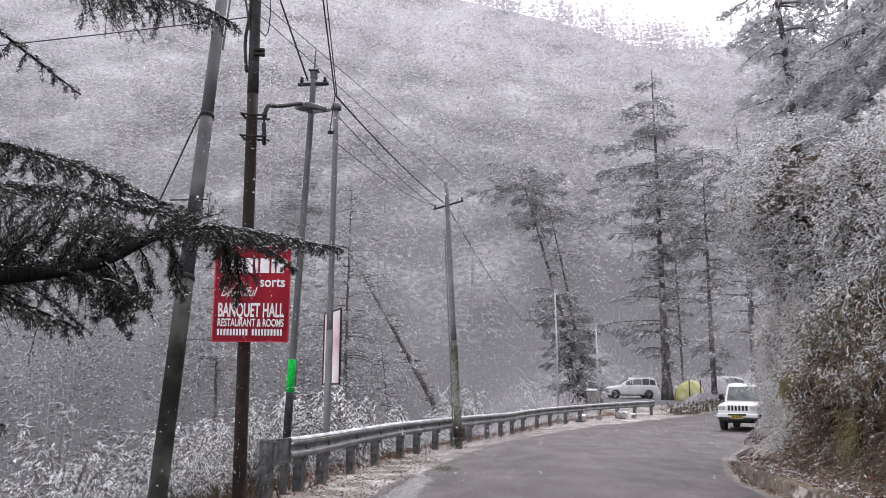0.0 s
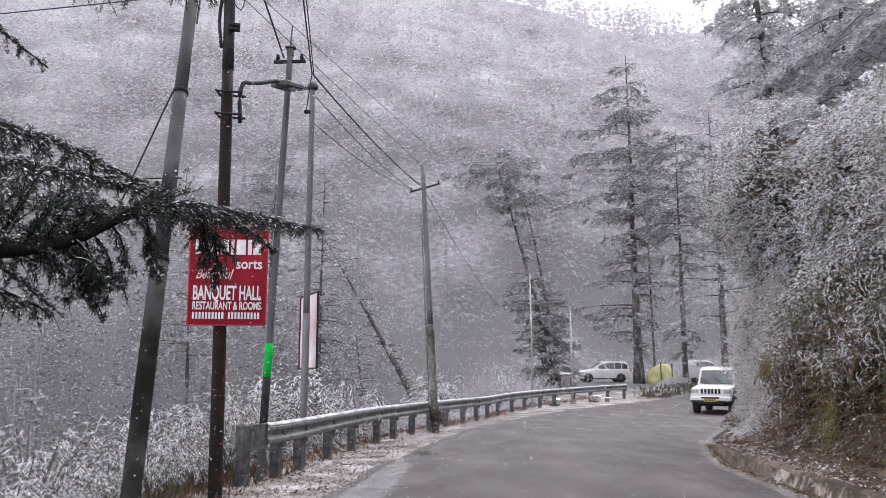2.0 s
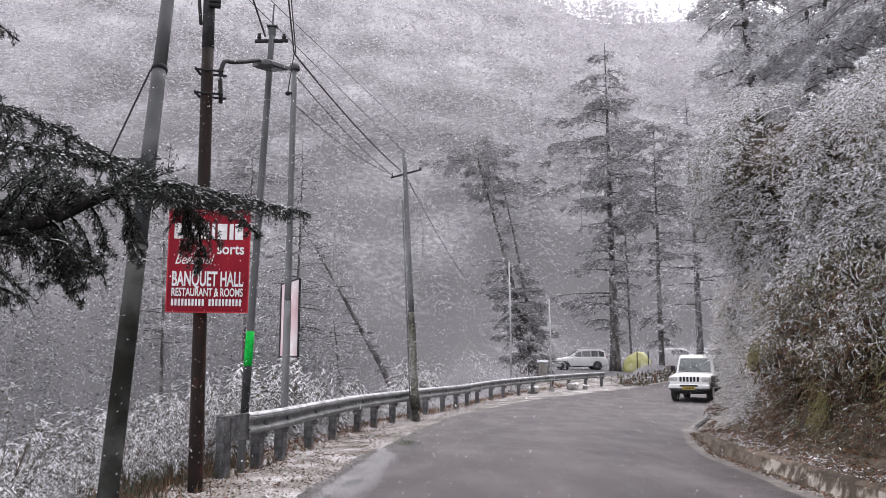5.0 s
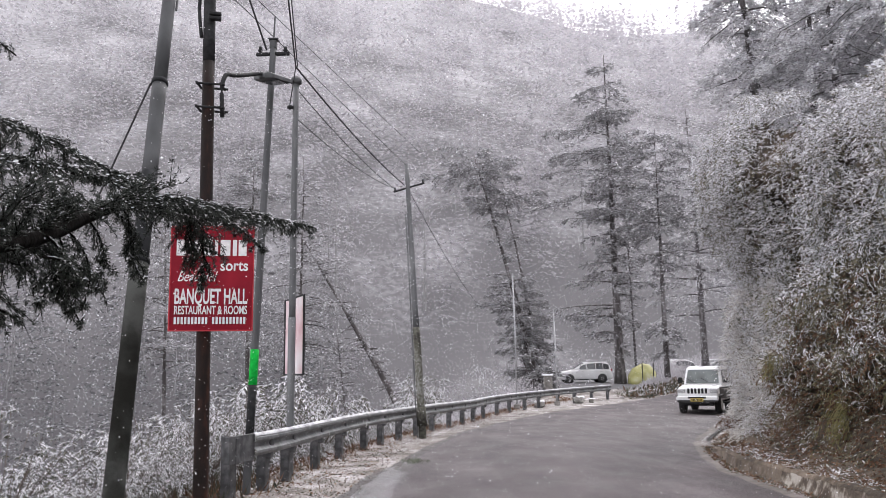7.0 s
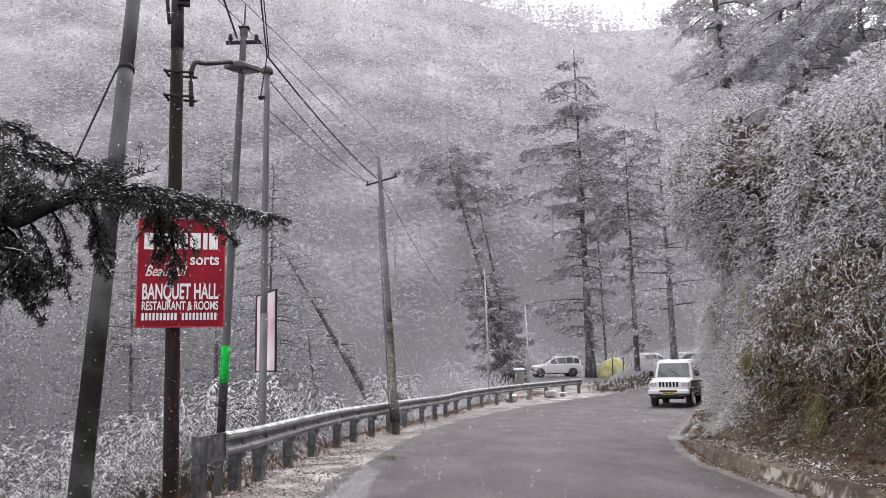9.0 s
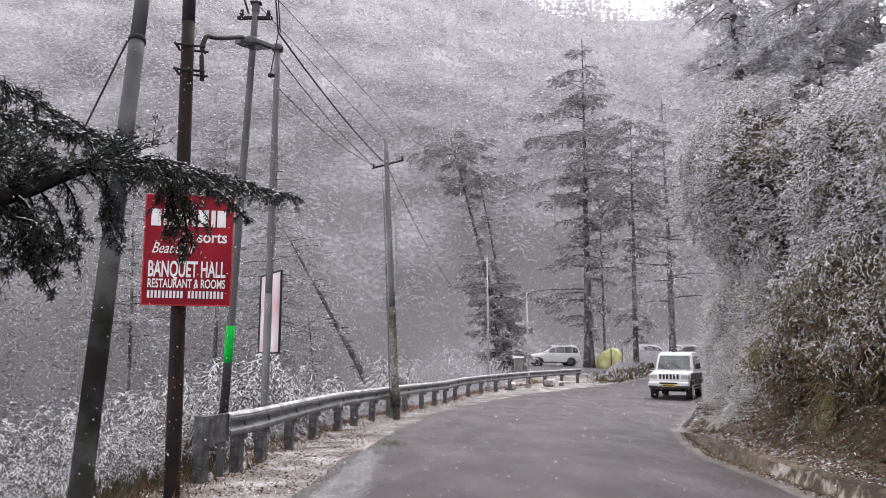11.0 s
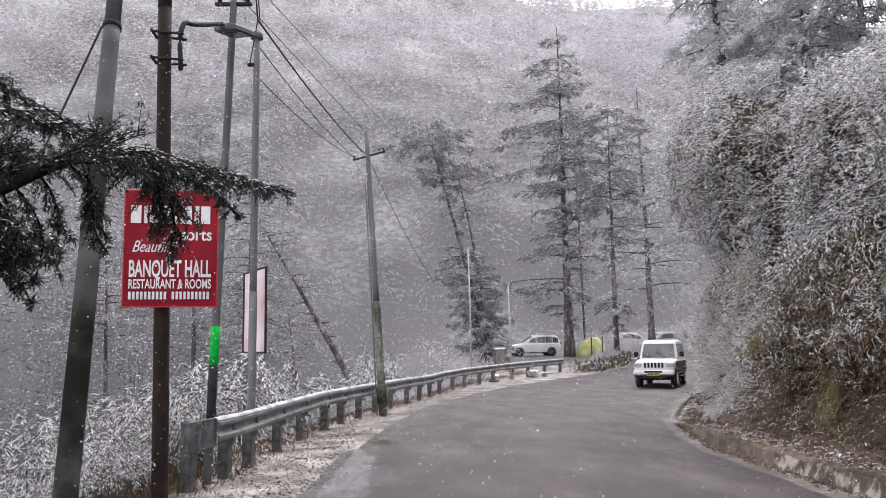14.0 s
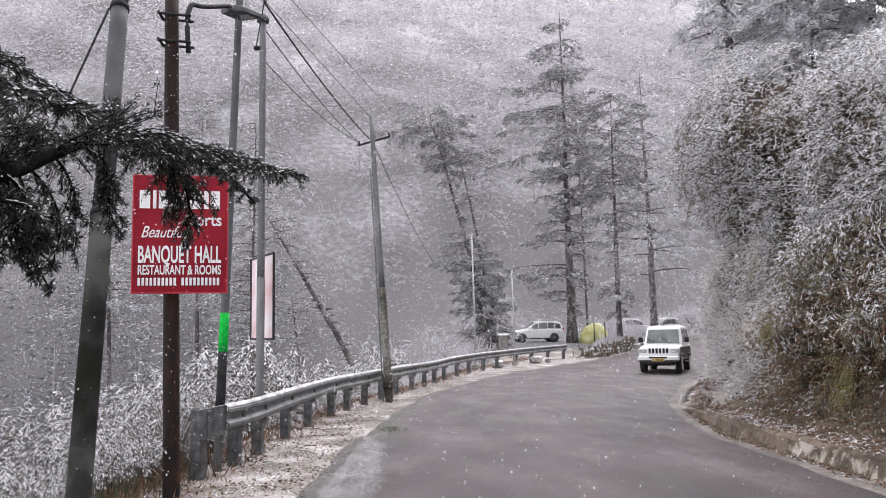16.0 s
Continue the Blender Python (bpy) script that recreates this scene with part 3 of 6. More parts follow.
def build_kerb():
    rng = np.random.default_rng(11)
    holder = tagged(thing("kerb", (0, 0, 0), "low mud-plastered drain wall with flaking whitewash along the bank", "kerb"), kind="structure")
    g = Geo()
    lines = []
    for off, h in ((-0.42, 0.026), (-0.05, 0.050)):
        p, ys = along_edge(2, 62, 0.5, off)
        lines.append((p, zr(ys) + h + rng.normal(0, 0.004, len(ys))))
    strip(lines[0][0], lines[1][0], lines[0][1], lines[1][1], 0, g)
    piece("gutter", g, [M_GUTTER], holder, True, "muddy pale concrete gutter strip")
    # low mud-plastered wall with a ledge, in lengths a little out of line
    y = 5.0
    while y < 19.4:
        ln = min(rng.uniform(0.9, 1.7), 19.6 - y)
        k = Geo()
        rows = []
        shift, rise = rng.normal(0, 0.004), rng.normal(0, 0.008)
        for off, up in ((-0.10, -0.10), (-0.085, 0.03), (-0.06, 0.16), (-0.03, 0.5), (-0.01, 0.85), (0.03, 0.97), (0.10, 1.0), (0.28, 1.04), (0.50, 1.10), (0.80, 1.5)):
            p, ys = along_edge(y - 0.5, y + ln + 0.55, 0.06, off + shift)
            mid = (ys >= y - 0.03) & (ys <= y + ln + 0.09)
            p, ys = p[mid], ys[mid]
            p = p + np.column_stack([0.022 * lumps(ys * 4, off * 30 + 0 * ys, 0, 3.0) + rng.normal(0, 0.006, len(ys)), 0 * ys])
            rows.append(np.column_stack([p, zr(ys) + (wall_height(ys) + rise) * up + 0.02 * lumps(ys * 3, off * 20 + 0 * ys, 0, 1.0) * (up > 0.5)]))
        n = len(rows[0])
        a, b = (q.ravel() for q in np.meshgrid(np.arange(len(rows) - 1), np.arange(n - 1), indexing="ij"))
        quads = np.stack([a * n + b, (a + 1) * n + b, (a + 1) * n + b + 1, a * n + b + 1], 1)
        k.add(np.concatenate(rows), quads[a < 4], 0).add(np.concatenate(rows), quads[a >= 4], 1)
        piece("wall_length", k, [M_WASH if y < 12.6 else M_MUDWALL, M_EARTH], holder, True)
        y += ln
    # snow lying on the ledge and in the angle of the gutter
    n = 2600
    y = rng.uniform(5, 19, n)
    p = np.column_stack([xr(y) + rng.uniform(0.04, 0.45, n), y, zr(y) + wall_height(y) * 1.03 + 0.02])
    m = 900
    y = rng.uniform(5, 24, m)
    q = np.column_stack([xr(y) - 0.11 + rng.normal(0, 0.04, m), y, zr(y) + 0.05])
    g = Geo().add(*flecks(rng, np.concatenate([p, q]), rng.uniform(0.006, 0.024, n + m), 0.3))
    piece("kerb_snow", g, [M_SNOW], holder)


# ---- guard rail ----
def build_rail():
    rail = thing("guardrail", (0, 0, 0), "galvanised steel W-beam guardrail with snow along its top", "guardrail")
    path = smooth_path(RAIL, 150)
    top = zr(path[:, 1]) + 0.81
    d = unit(np.gradient(path, axis=0))
    nrm = np.column_stack([d[:, 1], -d[:, 0]])
    # W profile: offset toward the road, height below the top
    prof = [(0.0, 0.0), (0.045, -0.012), (0.083, -0.05), (0.083, -0.085), (0.02, -0.135), (0.02, -0.175), (0.083, -0.225), (0.083, -0.26), (0.045, -0.298), (0.0, -0.31)]
    back = [(o - 0.006, h) for o, h in reversed(prof)]
    ring = prof + back
    m = len(ring)
    # overlapping beam lengths
    i0 = int(np.argmin(abs(path[:, 1] - 13.35)))
    cuts = [i0, 22, 44, 64, 84, 104, 126, 149]
    for s, (a, b) in enumerate(zip(cuts[:-1], cuts[1:])):
        idx = np.arange(a, b + 1)
        lift = 0.004 * (s % 2)
        v = np.concatenate([np.column_stack([path[idx] + nrm[idx] * (o + lift), top[idx] + h]) for o, h in ring])
        n = len(idx)
        k, j = np.meshgrid(np.arange(m), np.arange(n - 1), indexing="ij")
        k, j = k.ravel(), j.ravel()
        k2 = (k + 1) % m
        g = Geo().add(v, np.stack([k * n + j, k * n + j + 1, k2 * n + j + 1, k2 * n + j], 1))
        piece("rail_beam", g, [M_GALV], rail, False)
    # posts: channels on both sides of the line, with a spacer block
    at = [12.72, 13.75, 15.0, 17.0, 18.85, 20.9, 22.4, 23.9, 25.8, 27.7, 29.6, 31.5, 33.4, 35.3, 37.2, 39.1, 41.0, 42.9, 44.8, 46.7, 48.6, 50.2]
    for k, y in enumerate(at):
        i = int(np.argmin(abs(path[:, 1] - y)))
        ang = math.degrees(math.atan2(d[i, 1], d[i, 0]))
        h = 0.80 if k else 0.82
        w = 0.17 if y < 25 else 0.15
        g = Geo()
        g.add(*box((0, 0.0, h / 2 - 0.2), (0.012, 0.13, h + 0.4), 0.003))
        g.add(*box((w / 2, -0.065, h / 2 - 0.2), (w, 0.010, h + 0.4), 0.003))
        g.add(*box((w / 2, 0.065, h / 2 - 0.2), (w, 0.010, h + 0.4), 0.003))
        g.add(*box((w, 0.0, h / 2 - 0.2), (0.012, 0.05, h + 0.38), 0.003))
        p = piece("rail_post", g, [M_POSTS], rail)
        c = path[i] - nrm[i] * 0.10
        p.matrix_basis = pose(c[0], c[1], float(zr(y)) - 0.01, 0, 0, ang)
        piece("spacer_block", Geo().add(*box((0.06, -0.10, h - 0.19), (0.11, 0.10, 0.34), 0.01)), [M_POSTS], p)
    # end cap plate
    g = Geo().add(*box((0.48, -0.03, 0.63), (0.74, 0.012, 0.36), 0.004)).add(*box((0.12, 0.03, 0.63), (0.012, 0.12, 0.36), 0.004)).add(*box((0.48, 0.0, 0.80), (0.74, 0.07, 0.012), 0.004))
    e = piece("end_plate", g, [M_POSTS], rail)
    e.matrix_basis = pose(path[0][0], path[0][1], 0.0, 0, 0, math.degrees(math.atan2(d[0, 1], d[0, 0])))
    # snow cap on the top edge
    rng = np.random.default_rng(5)
    g = Geo()
    path, nrm, top = path[i0:], nrm[i0:], top[i0:]
    nn = len(path)
    w = 0.05 + 0.012 * np.sin(np.arange(nn) * 0.9) + rng.normal(0, 0.006, nn)
    prof = [(-0.012, 0.001), (-0.006, 0.010), (0.02, 0.012), (0.045, -0.001), (0.066, -0.022), (0.075, -0.036), (0.05, -0.02)]
    v = np.concatenate([np.column_stack([path + nrm * (o * (0.9 + w * 2))[:, None], top + 0.004 + h * (0.7 + w * 6)]) for o, h in prof])
    k, j = np.meshgrid(np.arange(len(prof) - 1), np.arange(nn - 1), indexing="ij")
    k, j = k.ravel(), j.ravel()
    g.add(v, np.stack([k * nn + j, k * nn + j + 1, (k + 1) * nn + j + 1, (k + 1) * nn + j], 1))
    piece("snow_cap", g, [M_THINSNOW], rail, True, "thin snow along the top of the beam")


# ---- poles, lamp, sign ----
def pole_line(a, b, z0, z1, n):
    """Points on the line through a (at height 0) and b (at height 8)."""
    z = np.linspace(z0, z1, n)[:, None]
    a, b = np.asarray(a, float), np.asarray(b, float)
    return np.column_stack([a + (b - a) * z / 8.0, z])


def at_z(a, b, z):
    a, b = np.asarray(a, float), np.asarray(b, float)
    return np.append(a + (b - a) * z / 8.0, z)


P1 = ((-2.50, 8.74), (-3.03, 11.83))
P2 = ((-2.48, 11.67), (-2.82, 12.62))
P3 = ((-2.32, 13.50), (-2.17, 14.33))
P4 = ((-2.10, 15.94), (-2.08, 15.92))
P5 = ((0.16, 24.55), (-0.26, 25.37))


def build_poles():
    # stepped grey pole that leans
    t = thing("leaning_pole", (0, 0, 0), "leaning grey stepped steel pole with mossy foot", "utility pole")
    piece("lower_tube", Geo().add(*tube(pole_line(*P1, -1.0, 2.75, 10), 0.092, 16)), [M_POLE2], t, True, "mossy lower tube")
    # middle tube is darker below 3.75 m than above
    piece("middle_tube", Geo().add(*tube(pole_line(*P1, 2.7, 3.76, 6), 0.085, 16)), [M_POLE1], t, True)
    piece("middle_tube", Geo().add(*tube(pole_line(*P1, 3.73, 4.95, 6), 0.082, 16)), [M_POLE], t, True)
    piece("upper_tube", Geo().add(*tube(pole_line(*P1, 4.9, 9.5, 8), 0.077, 16)), [M_POLE], t, True)
    for z, r in ((2.75, 0.097), (4.93, 0.09)):
        piece("collar", Geo().add(*tube([at_z(*P1, z - 0.03), at_z(*P1, z), at_z(*P1, z + 0.03)], [r, r + 0.004, r], 16)), [M_POLE1], t, True)
    c = at_z(*P1, 3.74)
    piece("step_bolt", Geo().add(*tube([c - [0.30, 0.02, 0], c + [0.15, -0.04, 0.0]], 0.009, 6)), [M_BLACK], t)
    # rusted pole with lamp bracket
    t = thing("rusted_pole", (0, 0, 0), "dark rusted brown steel pole carrying a street lamp", "utility pole")
    piece("lower_shaft", Geo().add(*tube(pole_line(*P2, -0.6, 5.9, 12), np.linspace(0.092, 0.08, 12), 16)), [M_RUST], t, True)
    piece("upper_shaft", Geo().add(*tube(pole_line(*P2, 5.85, 8.9, 8), np.linspace(0.083, 0.075, 8), 16)), [M_BLACK], t, True)
    for z in (6.55, 6.48):
        c = at_z(*P2, z)
        piece("connector_box", Geo().add(*box(c + [0.10, -0.08, 0], (0.16, 0.08, 0.05), 0.01, 15)), [M_BLACK], t)
    piece("cable_bundle", Geo().add(*tube(smooth_path([at_z(*P2, 6.2) + [-0.09, -0.06, 0], at_z(*P2, 6.7) + [-0.13, -0.05, 0], at_z(*P2, 7.2) + [-0.07, -0.06, 0], at_z(*P2, 8.2) + [-0.08, -0.05, 0]], 14), 0.025, 6)), [M_BLACK], t, True)
    piece("cable_loop", Geo().add(*tube(smooth_path([at_z(*P2, 6.95) + [0.06, -0.07, 0], at_z(*P2, 6.8) + [0.16, -0.08, 0], at_z(*P2, 7.5) + [0.24, -0.08, 0], at_z(*P2, 8.2) + [0.07, -0.07, 0]], 14), 0.009, 5)), [M_BLACK], t, True)
    # lamp on its bracket
    lamp = thing("street_lamp", (0, 0, 0), "grey street lamp head on a bent pipe arm", "street lamp")
    z_lo, z_hi = 5.16, 5.50
    ux = unit(np.array([0.97, 0.22, 0.0]))
    for z in (z_lo, z_hi):
        c = at_z(*P2, z)
        g = Geo().add(*tube([c - ux * 0.14 - [0, 0.095, 0], c + ux * 0.24 - [0, 0.095, 0]], 0.016, 8)).add(*tube([c - ux * 0.14 + [0, 0.095, 0], c + ux * 0.24 + [0, 0.095, 0]], 0.016, 8))
        piece("clamp", g, [M_BLACK], lamp, False)
        for s in (-0.12, 0.19):
            piece("bolt", Geo().add(*tube([c + ux * s - [0, 0.13, 0], c + ux * s + [0, 0.13, 0]], 0.018, 6)), [M_BLACK], lamp)
    j = at_z(*P2, z_lo) + ux * 0.19
    tip = np.array([-1.94, 13.95, 6.33])
    arm_z = 5.72
    start = j + [0, 0, -0.10]
    bend = j + [0, 0, arm_z - z_lo - 0.14]
    fwd = unit(np.array([tip[0] - j[0], tip[1] - j[1], 0.0]))
    reach = float(np.linalg.norm((tip - j)[:2]))
    arm = [start, bend, bend + fwd * 0.06 + [0, 0, 0.10], bend + fwd * 0.20 + [0, 0, 0.14], bend + fwd * (reach - 0.75) + [0, 0, 0.44]]
    piece("arm", Geo().add(*tube(smooth_path(arm, 22), 0.03, 8)), [M_BLACK], lamp, True, "bent black pipe arm")
    h0 = bend + fwd * (reach - 0.85) + np.array([0, 0, 0.42])
    side = np.array([-fwd[1], fwd[0], 0.0])
    secs = [(0.10, 0.04, 0.035, 0.0), (0.16, 0.045, 0.04, 0.01), (0.18, 0.165, 0.045, 0.015), (0.45, 0.175, 0.045, 0.06), (0.74, 0.175, 0.04, 0.11), (0.76, 0.165, 0.03, 0.115)]
    v = []
    for dist, w, h, up in secs:
        c = h0 + fwd * dist + np.array([0, 0, up])
        for a, b in ((-1, -1), (1, -1), (1, 0.1), (0.6, 1), (-0.6, 1), (-1, 0.1)):
            v.append(c + side * w * a + np.array([0, 0, h * b]))
    f = []
    for r in range(len(secs) - 1):
        for k in range(6):
            f.append((r * 6 + k, r * 6 + (k + 1) % 6, r * 6 + 6 + (k + 1) % 6, r * 6 + 6 + k))
    piece("lamp_head", Geo().add(v, f).add(v[:6], [(0, 1, 2, 3), (0, 3, 4, 5)]).add(v[-6:], [(3, 2, 1, 0), (5, 4, 3, 0)]), [M_POLE], lamp)
    lv = [h0 + fwd * a + side * b + np.array([0, 0, z]) for a, b, z in ((0.36, -0.13, -0.012), (0.36, 0.13, -0.012), (0.70, 0.13, 0.050), (0.70, -0.13, 0.050))]
    lv2 = [p + np.array([0, 0, 0.012]) for p in lv]
    piece("diffuser", Geo().add(lv + lv2, [(0, 1, 2, 3), (4, 7, 6, 5), (0, 4, 5, 1), (1, 5, 6, 2), (2, 6, 7, 3), (3, 7, 4, 0)]), [M_GLASS], lamp, False, "grey glass diffuser")
    # pole with the green band
    t = thing("banded_pole", (0, 0, 0), "thin grey steel pole with a bright green reflective band", "utility pole")
    piece("shaft", Geo().add(*tube(pole_line(*P3, -0.5, 6.9, 14), np.linspace(0.059, 0.049, 14), 14)), [M_POLE], t, True)
    piece("green_band", Geo().add(*tube(pole_line(*P3, 1.47, 1.98, 4), 0.0615, 14)), [M_GREEN], t, True, "bright green reflective band")
    piece("black_band", Geo().add(*tube(pole_line(*P3, 0.7, 1.47, 4), 0.061, 14)), [M_BLACK], t, True, "black painted band")
    c = at_z(*P3, 6.70)
    piece("cross_arm", Geo().add(*box(c, (0.54, 0.06, 0.05), 0.008, -4)), [M_BLACK], t)
    for s in (-0.2, 0.2):
        piece("insulator", Geo().add(*tube([c + [s, 0, 0.02], c + [s, 0, 0.06], c + [s, 0, 0.09], c + [s, 0, 0.12]], [0.02, 0.04, 0.025, 0.03], 8)), [M_BLACK], t, True)
    piece("cap_box", Geo().add(*box(at_z(*P3, 6.86), (0.11, 0.11, 0.15), 0.02)), [M_POLE], t)
    piece("cap_rim", Geo().add(*box(at_z(*P3, 6.95), (0.17, 0.15, 0.025), 0.008)), [M_POLE], t)
    piece("spike", Geo().add(*tube([at_z(*P3, 6.9), at_z(*P3, 7.35)], [0.018, 0.012], 6)), [M_POLE], t)
    # pale pole with cable end
    t = thing("cable_pole", (0, 0, 0), "pale galvanised pole where overhead cables end", "utility pole")
    piece("lower_tube", Geo().add(*tube(pole_line(*P4, -0.5, 2.6, 8), 0.065, 14)), [M_GALVP], t, True)
    piece("upper_tube", Geo().add(*tube(pole_line(*P4, 2.55, 6.85, 10), np.linspace(0.060, 0.052, 10), 14)), [M_GALVP], t, True)
    piece("cap", Geo().add(*tube([at_z(*P4, 6.83), at_z(*P4, 6.9), at_z(*P4, 6.95)], [0.10, 0.10, 0.07], 12)), [M_POLE], t, True)
    c = at_z(*P4, 6.37) + [-0.10, -0.05, 0]
    piece("insulator", Geo().add(*tube([c - [0.04, 0, 0], c, c + [0.07, 0, 0]], [0.028, 0.045, 0.028], 8)), [M_BLACK], t, True)
    # far pole with its cross arm, beside the rail
    t = thing("roadside_pole", (0, 0, 0), "weathered grey pole with a cross arm beside the road", "utility pole")
    z0 = float(zr(24.5))
    piece("lower_tube", Geo().add(*tube(pole_line(*P5, z0 - 0.5, 2.9, 8), 0.105, 14)), [M_POLE3], t, True)
    piece("upper_tube", Geo().add(*tube(pole_line(*P5, 2.85, 7.75, 10), np.linspace(0.088, 0.066, 10), 14)), [M_GALVP], t, True)
    piece("base_collar", Geo().add(*tube(pole_line(*P5, z0 + 0.3, z0 + 0.8, 3), 0.135, 14)), [M_POLE3], t, True)
    c = at_z(*P5, 7.02)
    r = np.array([0.42, -0.10, 0.10])
    piece("cross_arm", Geo().add(*tube([c - r * 1.0, c + r * 1.15], 0.028, 6)), [M_BLACK], t)
    for s in (-0.9, 1.05):
        piece("insulator", Geo().add(*tube([c + r * s, c + r * s + [0, 0, 0.12]], [0.03, 0.02], 8)), [M_BLACK], t)
    piece("stay_pipe", Geo().add(*tube([(0.03, 24.75, z0 - 0.2), (-0.28, 25.1, 6.2)], 0.022, 6)), [M_GALVP], t)


def sag_wire(name, a, b, sag, r, label):
    a, b = np.asarray(a, float), np.asarray(b, float)
    u = np.linspace(0, 1, 24)[:, None]
    p = a + (b - a) * u
    p[:, 2] -= sag * 4 * (u * (1 - u))[:, 0]
    return tagged(piece(name, Geo().add(*tube(p, r, 5, False)), [M_WIRE], None, True), label, "cable", "overhead cables")


def build_wires():
    p4i = np.array([-1.95, 15.0, 6.80])
    p5c = at_z(*P5, 7.0)
    p5l, p5r = p5c + [-0.4, 0.1, 0.02], p5c + [0.45, -0.1, 0.2]
    over1, over2 = np.array([-1.55, 9.0, 8.9]), np.array([-1.45, 9.0, 8.9])
    main = "thick twisted black overhead cable"
    thin = "thin black overhead wire"
    sag_wire("overhead_cable", p4i, p5c + [-0.1, 0, 0.1], 0.12, 0.017, main)
    sag_wire("overhead_cable", p4i, over1, 0.0, 0.014, main)
    sag_wire("overhead_cable", p4i + [0.03, 0, 0], over2, 0.0, 0.010, main)
    sag_wire("overhead_cable", p4i, at_z(*P4, 6.4) + [-0.10, -0.05, 0], 0.0, 0.010, thin)
    sag_wire("overhead_cable", p5c, (3.4, 48, 5.4), 0.25, 0.011, main)
    sag_wire("overhead_cable", at_z(*P4, 6.75), p5l, 0.12, 0.010, thin)
    sag_wire("overhead_cable", at_z(*P4, 6.2), p5l, 0.15, 0.010, thin)
    sag_wire("overhead_cable", (-4.0, 10.8, 8.0), at_z(*P5, 7.7), 0.0, 0.008, thin)
    sag_wire("overhead_cable", (-3.0, 10.7, 7.2), (0.39, 26.64, 8.22), 0.0, 0.007, thin)
    sag_wire("overhead_cable", at_z(*P2, 8.6), at_z(*P3, 6.77) + [-0.1, 0, 0], 0.0, 0.016, main)
    sag_wire("overhead_cable", at_z(*P2, 8.7) + [-0.2, -0.2, 0.1], at_z(*P1, 6.0) + [0.1, 0, 0], 0.0, 0.014, main)
    sag_wire("overhead_cable", at_z(*P2, 8.9) + [-0.35, -0.1, 0], at_z(*P2, 6.9) + [-0.06, -0.06, 0], 0.05, 0.016, main)
    sag_wire("stay_wire", at_z(*P1, 4.93) + [-0.1, 0, 0], (-3.75, 11.1, 3.42), 0.0, 0.012, "taut stay wire from the leaning pole")
    sag_wire("overhead_cable", (-14.0, 12.8, 6.2), (-2.80, 12.5, 7.15), 0.05, 0.010, thin)


def letters(body, x, z, height, width, parent, name="lettering", bold=0.03, slant=0.0):
    """Raised flat letters on the sign board, fitted to a width."""
    cu = bpy.data.curves.new(name, "FONT")
    cu.body, cu.size, cu.extrude, cu.offset, cu.shear = body, 1.0, 0.002, bold, slant
    cu.align_x, cu.align_y = "LEFT", "BOTTOM_BASELINE"
    tmp = bpy.data.objects.new("tmp", cu)
    scene.collection.objects.link(tmp)
    dg = bpy.context.evaluated_depsgraph_get()
    me = bpy.data.meshes.new_from_object(tmp.evaluated_get(dg))
    bpy.data.objects.remove(tmp)
    co = np.empty(len(me.vertices) * 3)
    me.vertices.foreach_get("co", co)
    co = co.reshape(-1, 3)
    cap = co[:, 1].max()
    lo = co[:, 0].min()
    co[:, 0] = (co[:, 0] - lo) * width / (co[:, 0].max() - lo)
    co[:, 1] *= height / cap
    me.vertices.foreach_set("co", np.column_stack([x + co[:, 0], -0.016 + -co[:, 2], z + co[:, 1]]).ravel())
    me.materials.clear()
    me.materials.append(M_WHITE)
    me.update()
    ob = new(name, me)
    ob.parent = parent
    return ob


def bars(parent, spans, name="lettering"):
    """Plain bars in place of writing: x, z, width, height."""
    for x, z, w, h in spans:
        piece(name, Geo().add(*box((x + w / 2, -0.016, z + h / 2), (w, 0.005, h), 0.001)), [M_WHITE], parent)


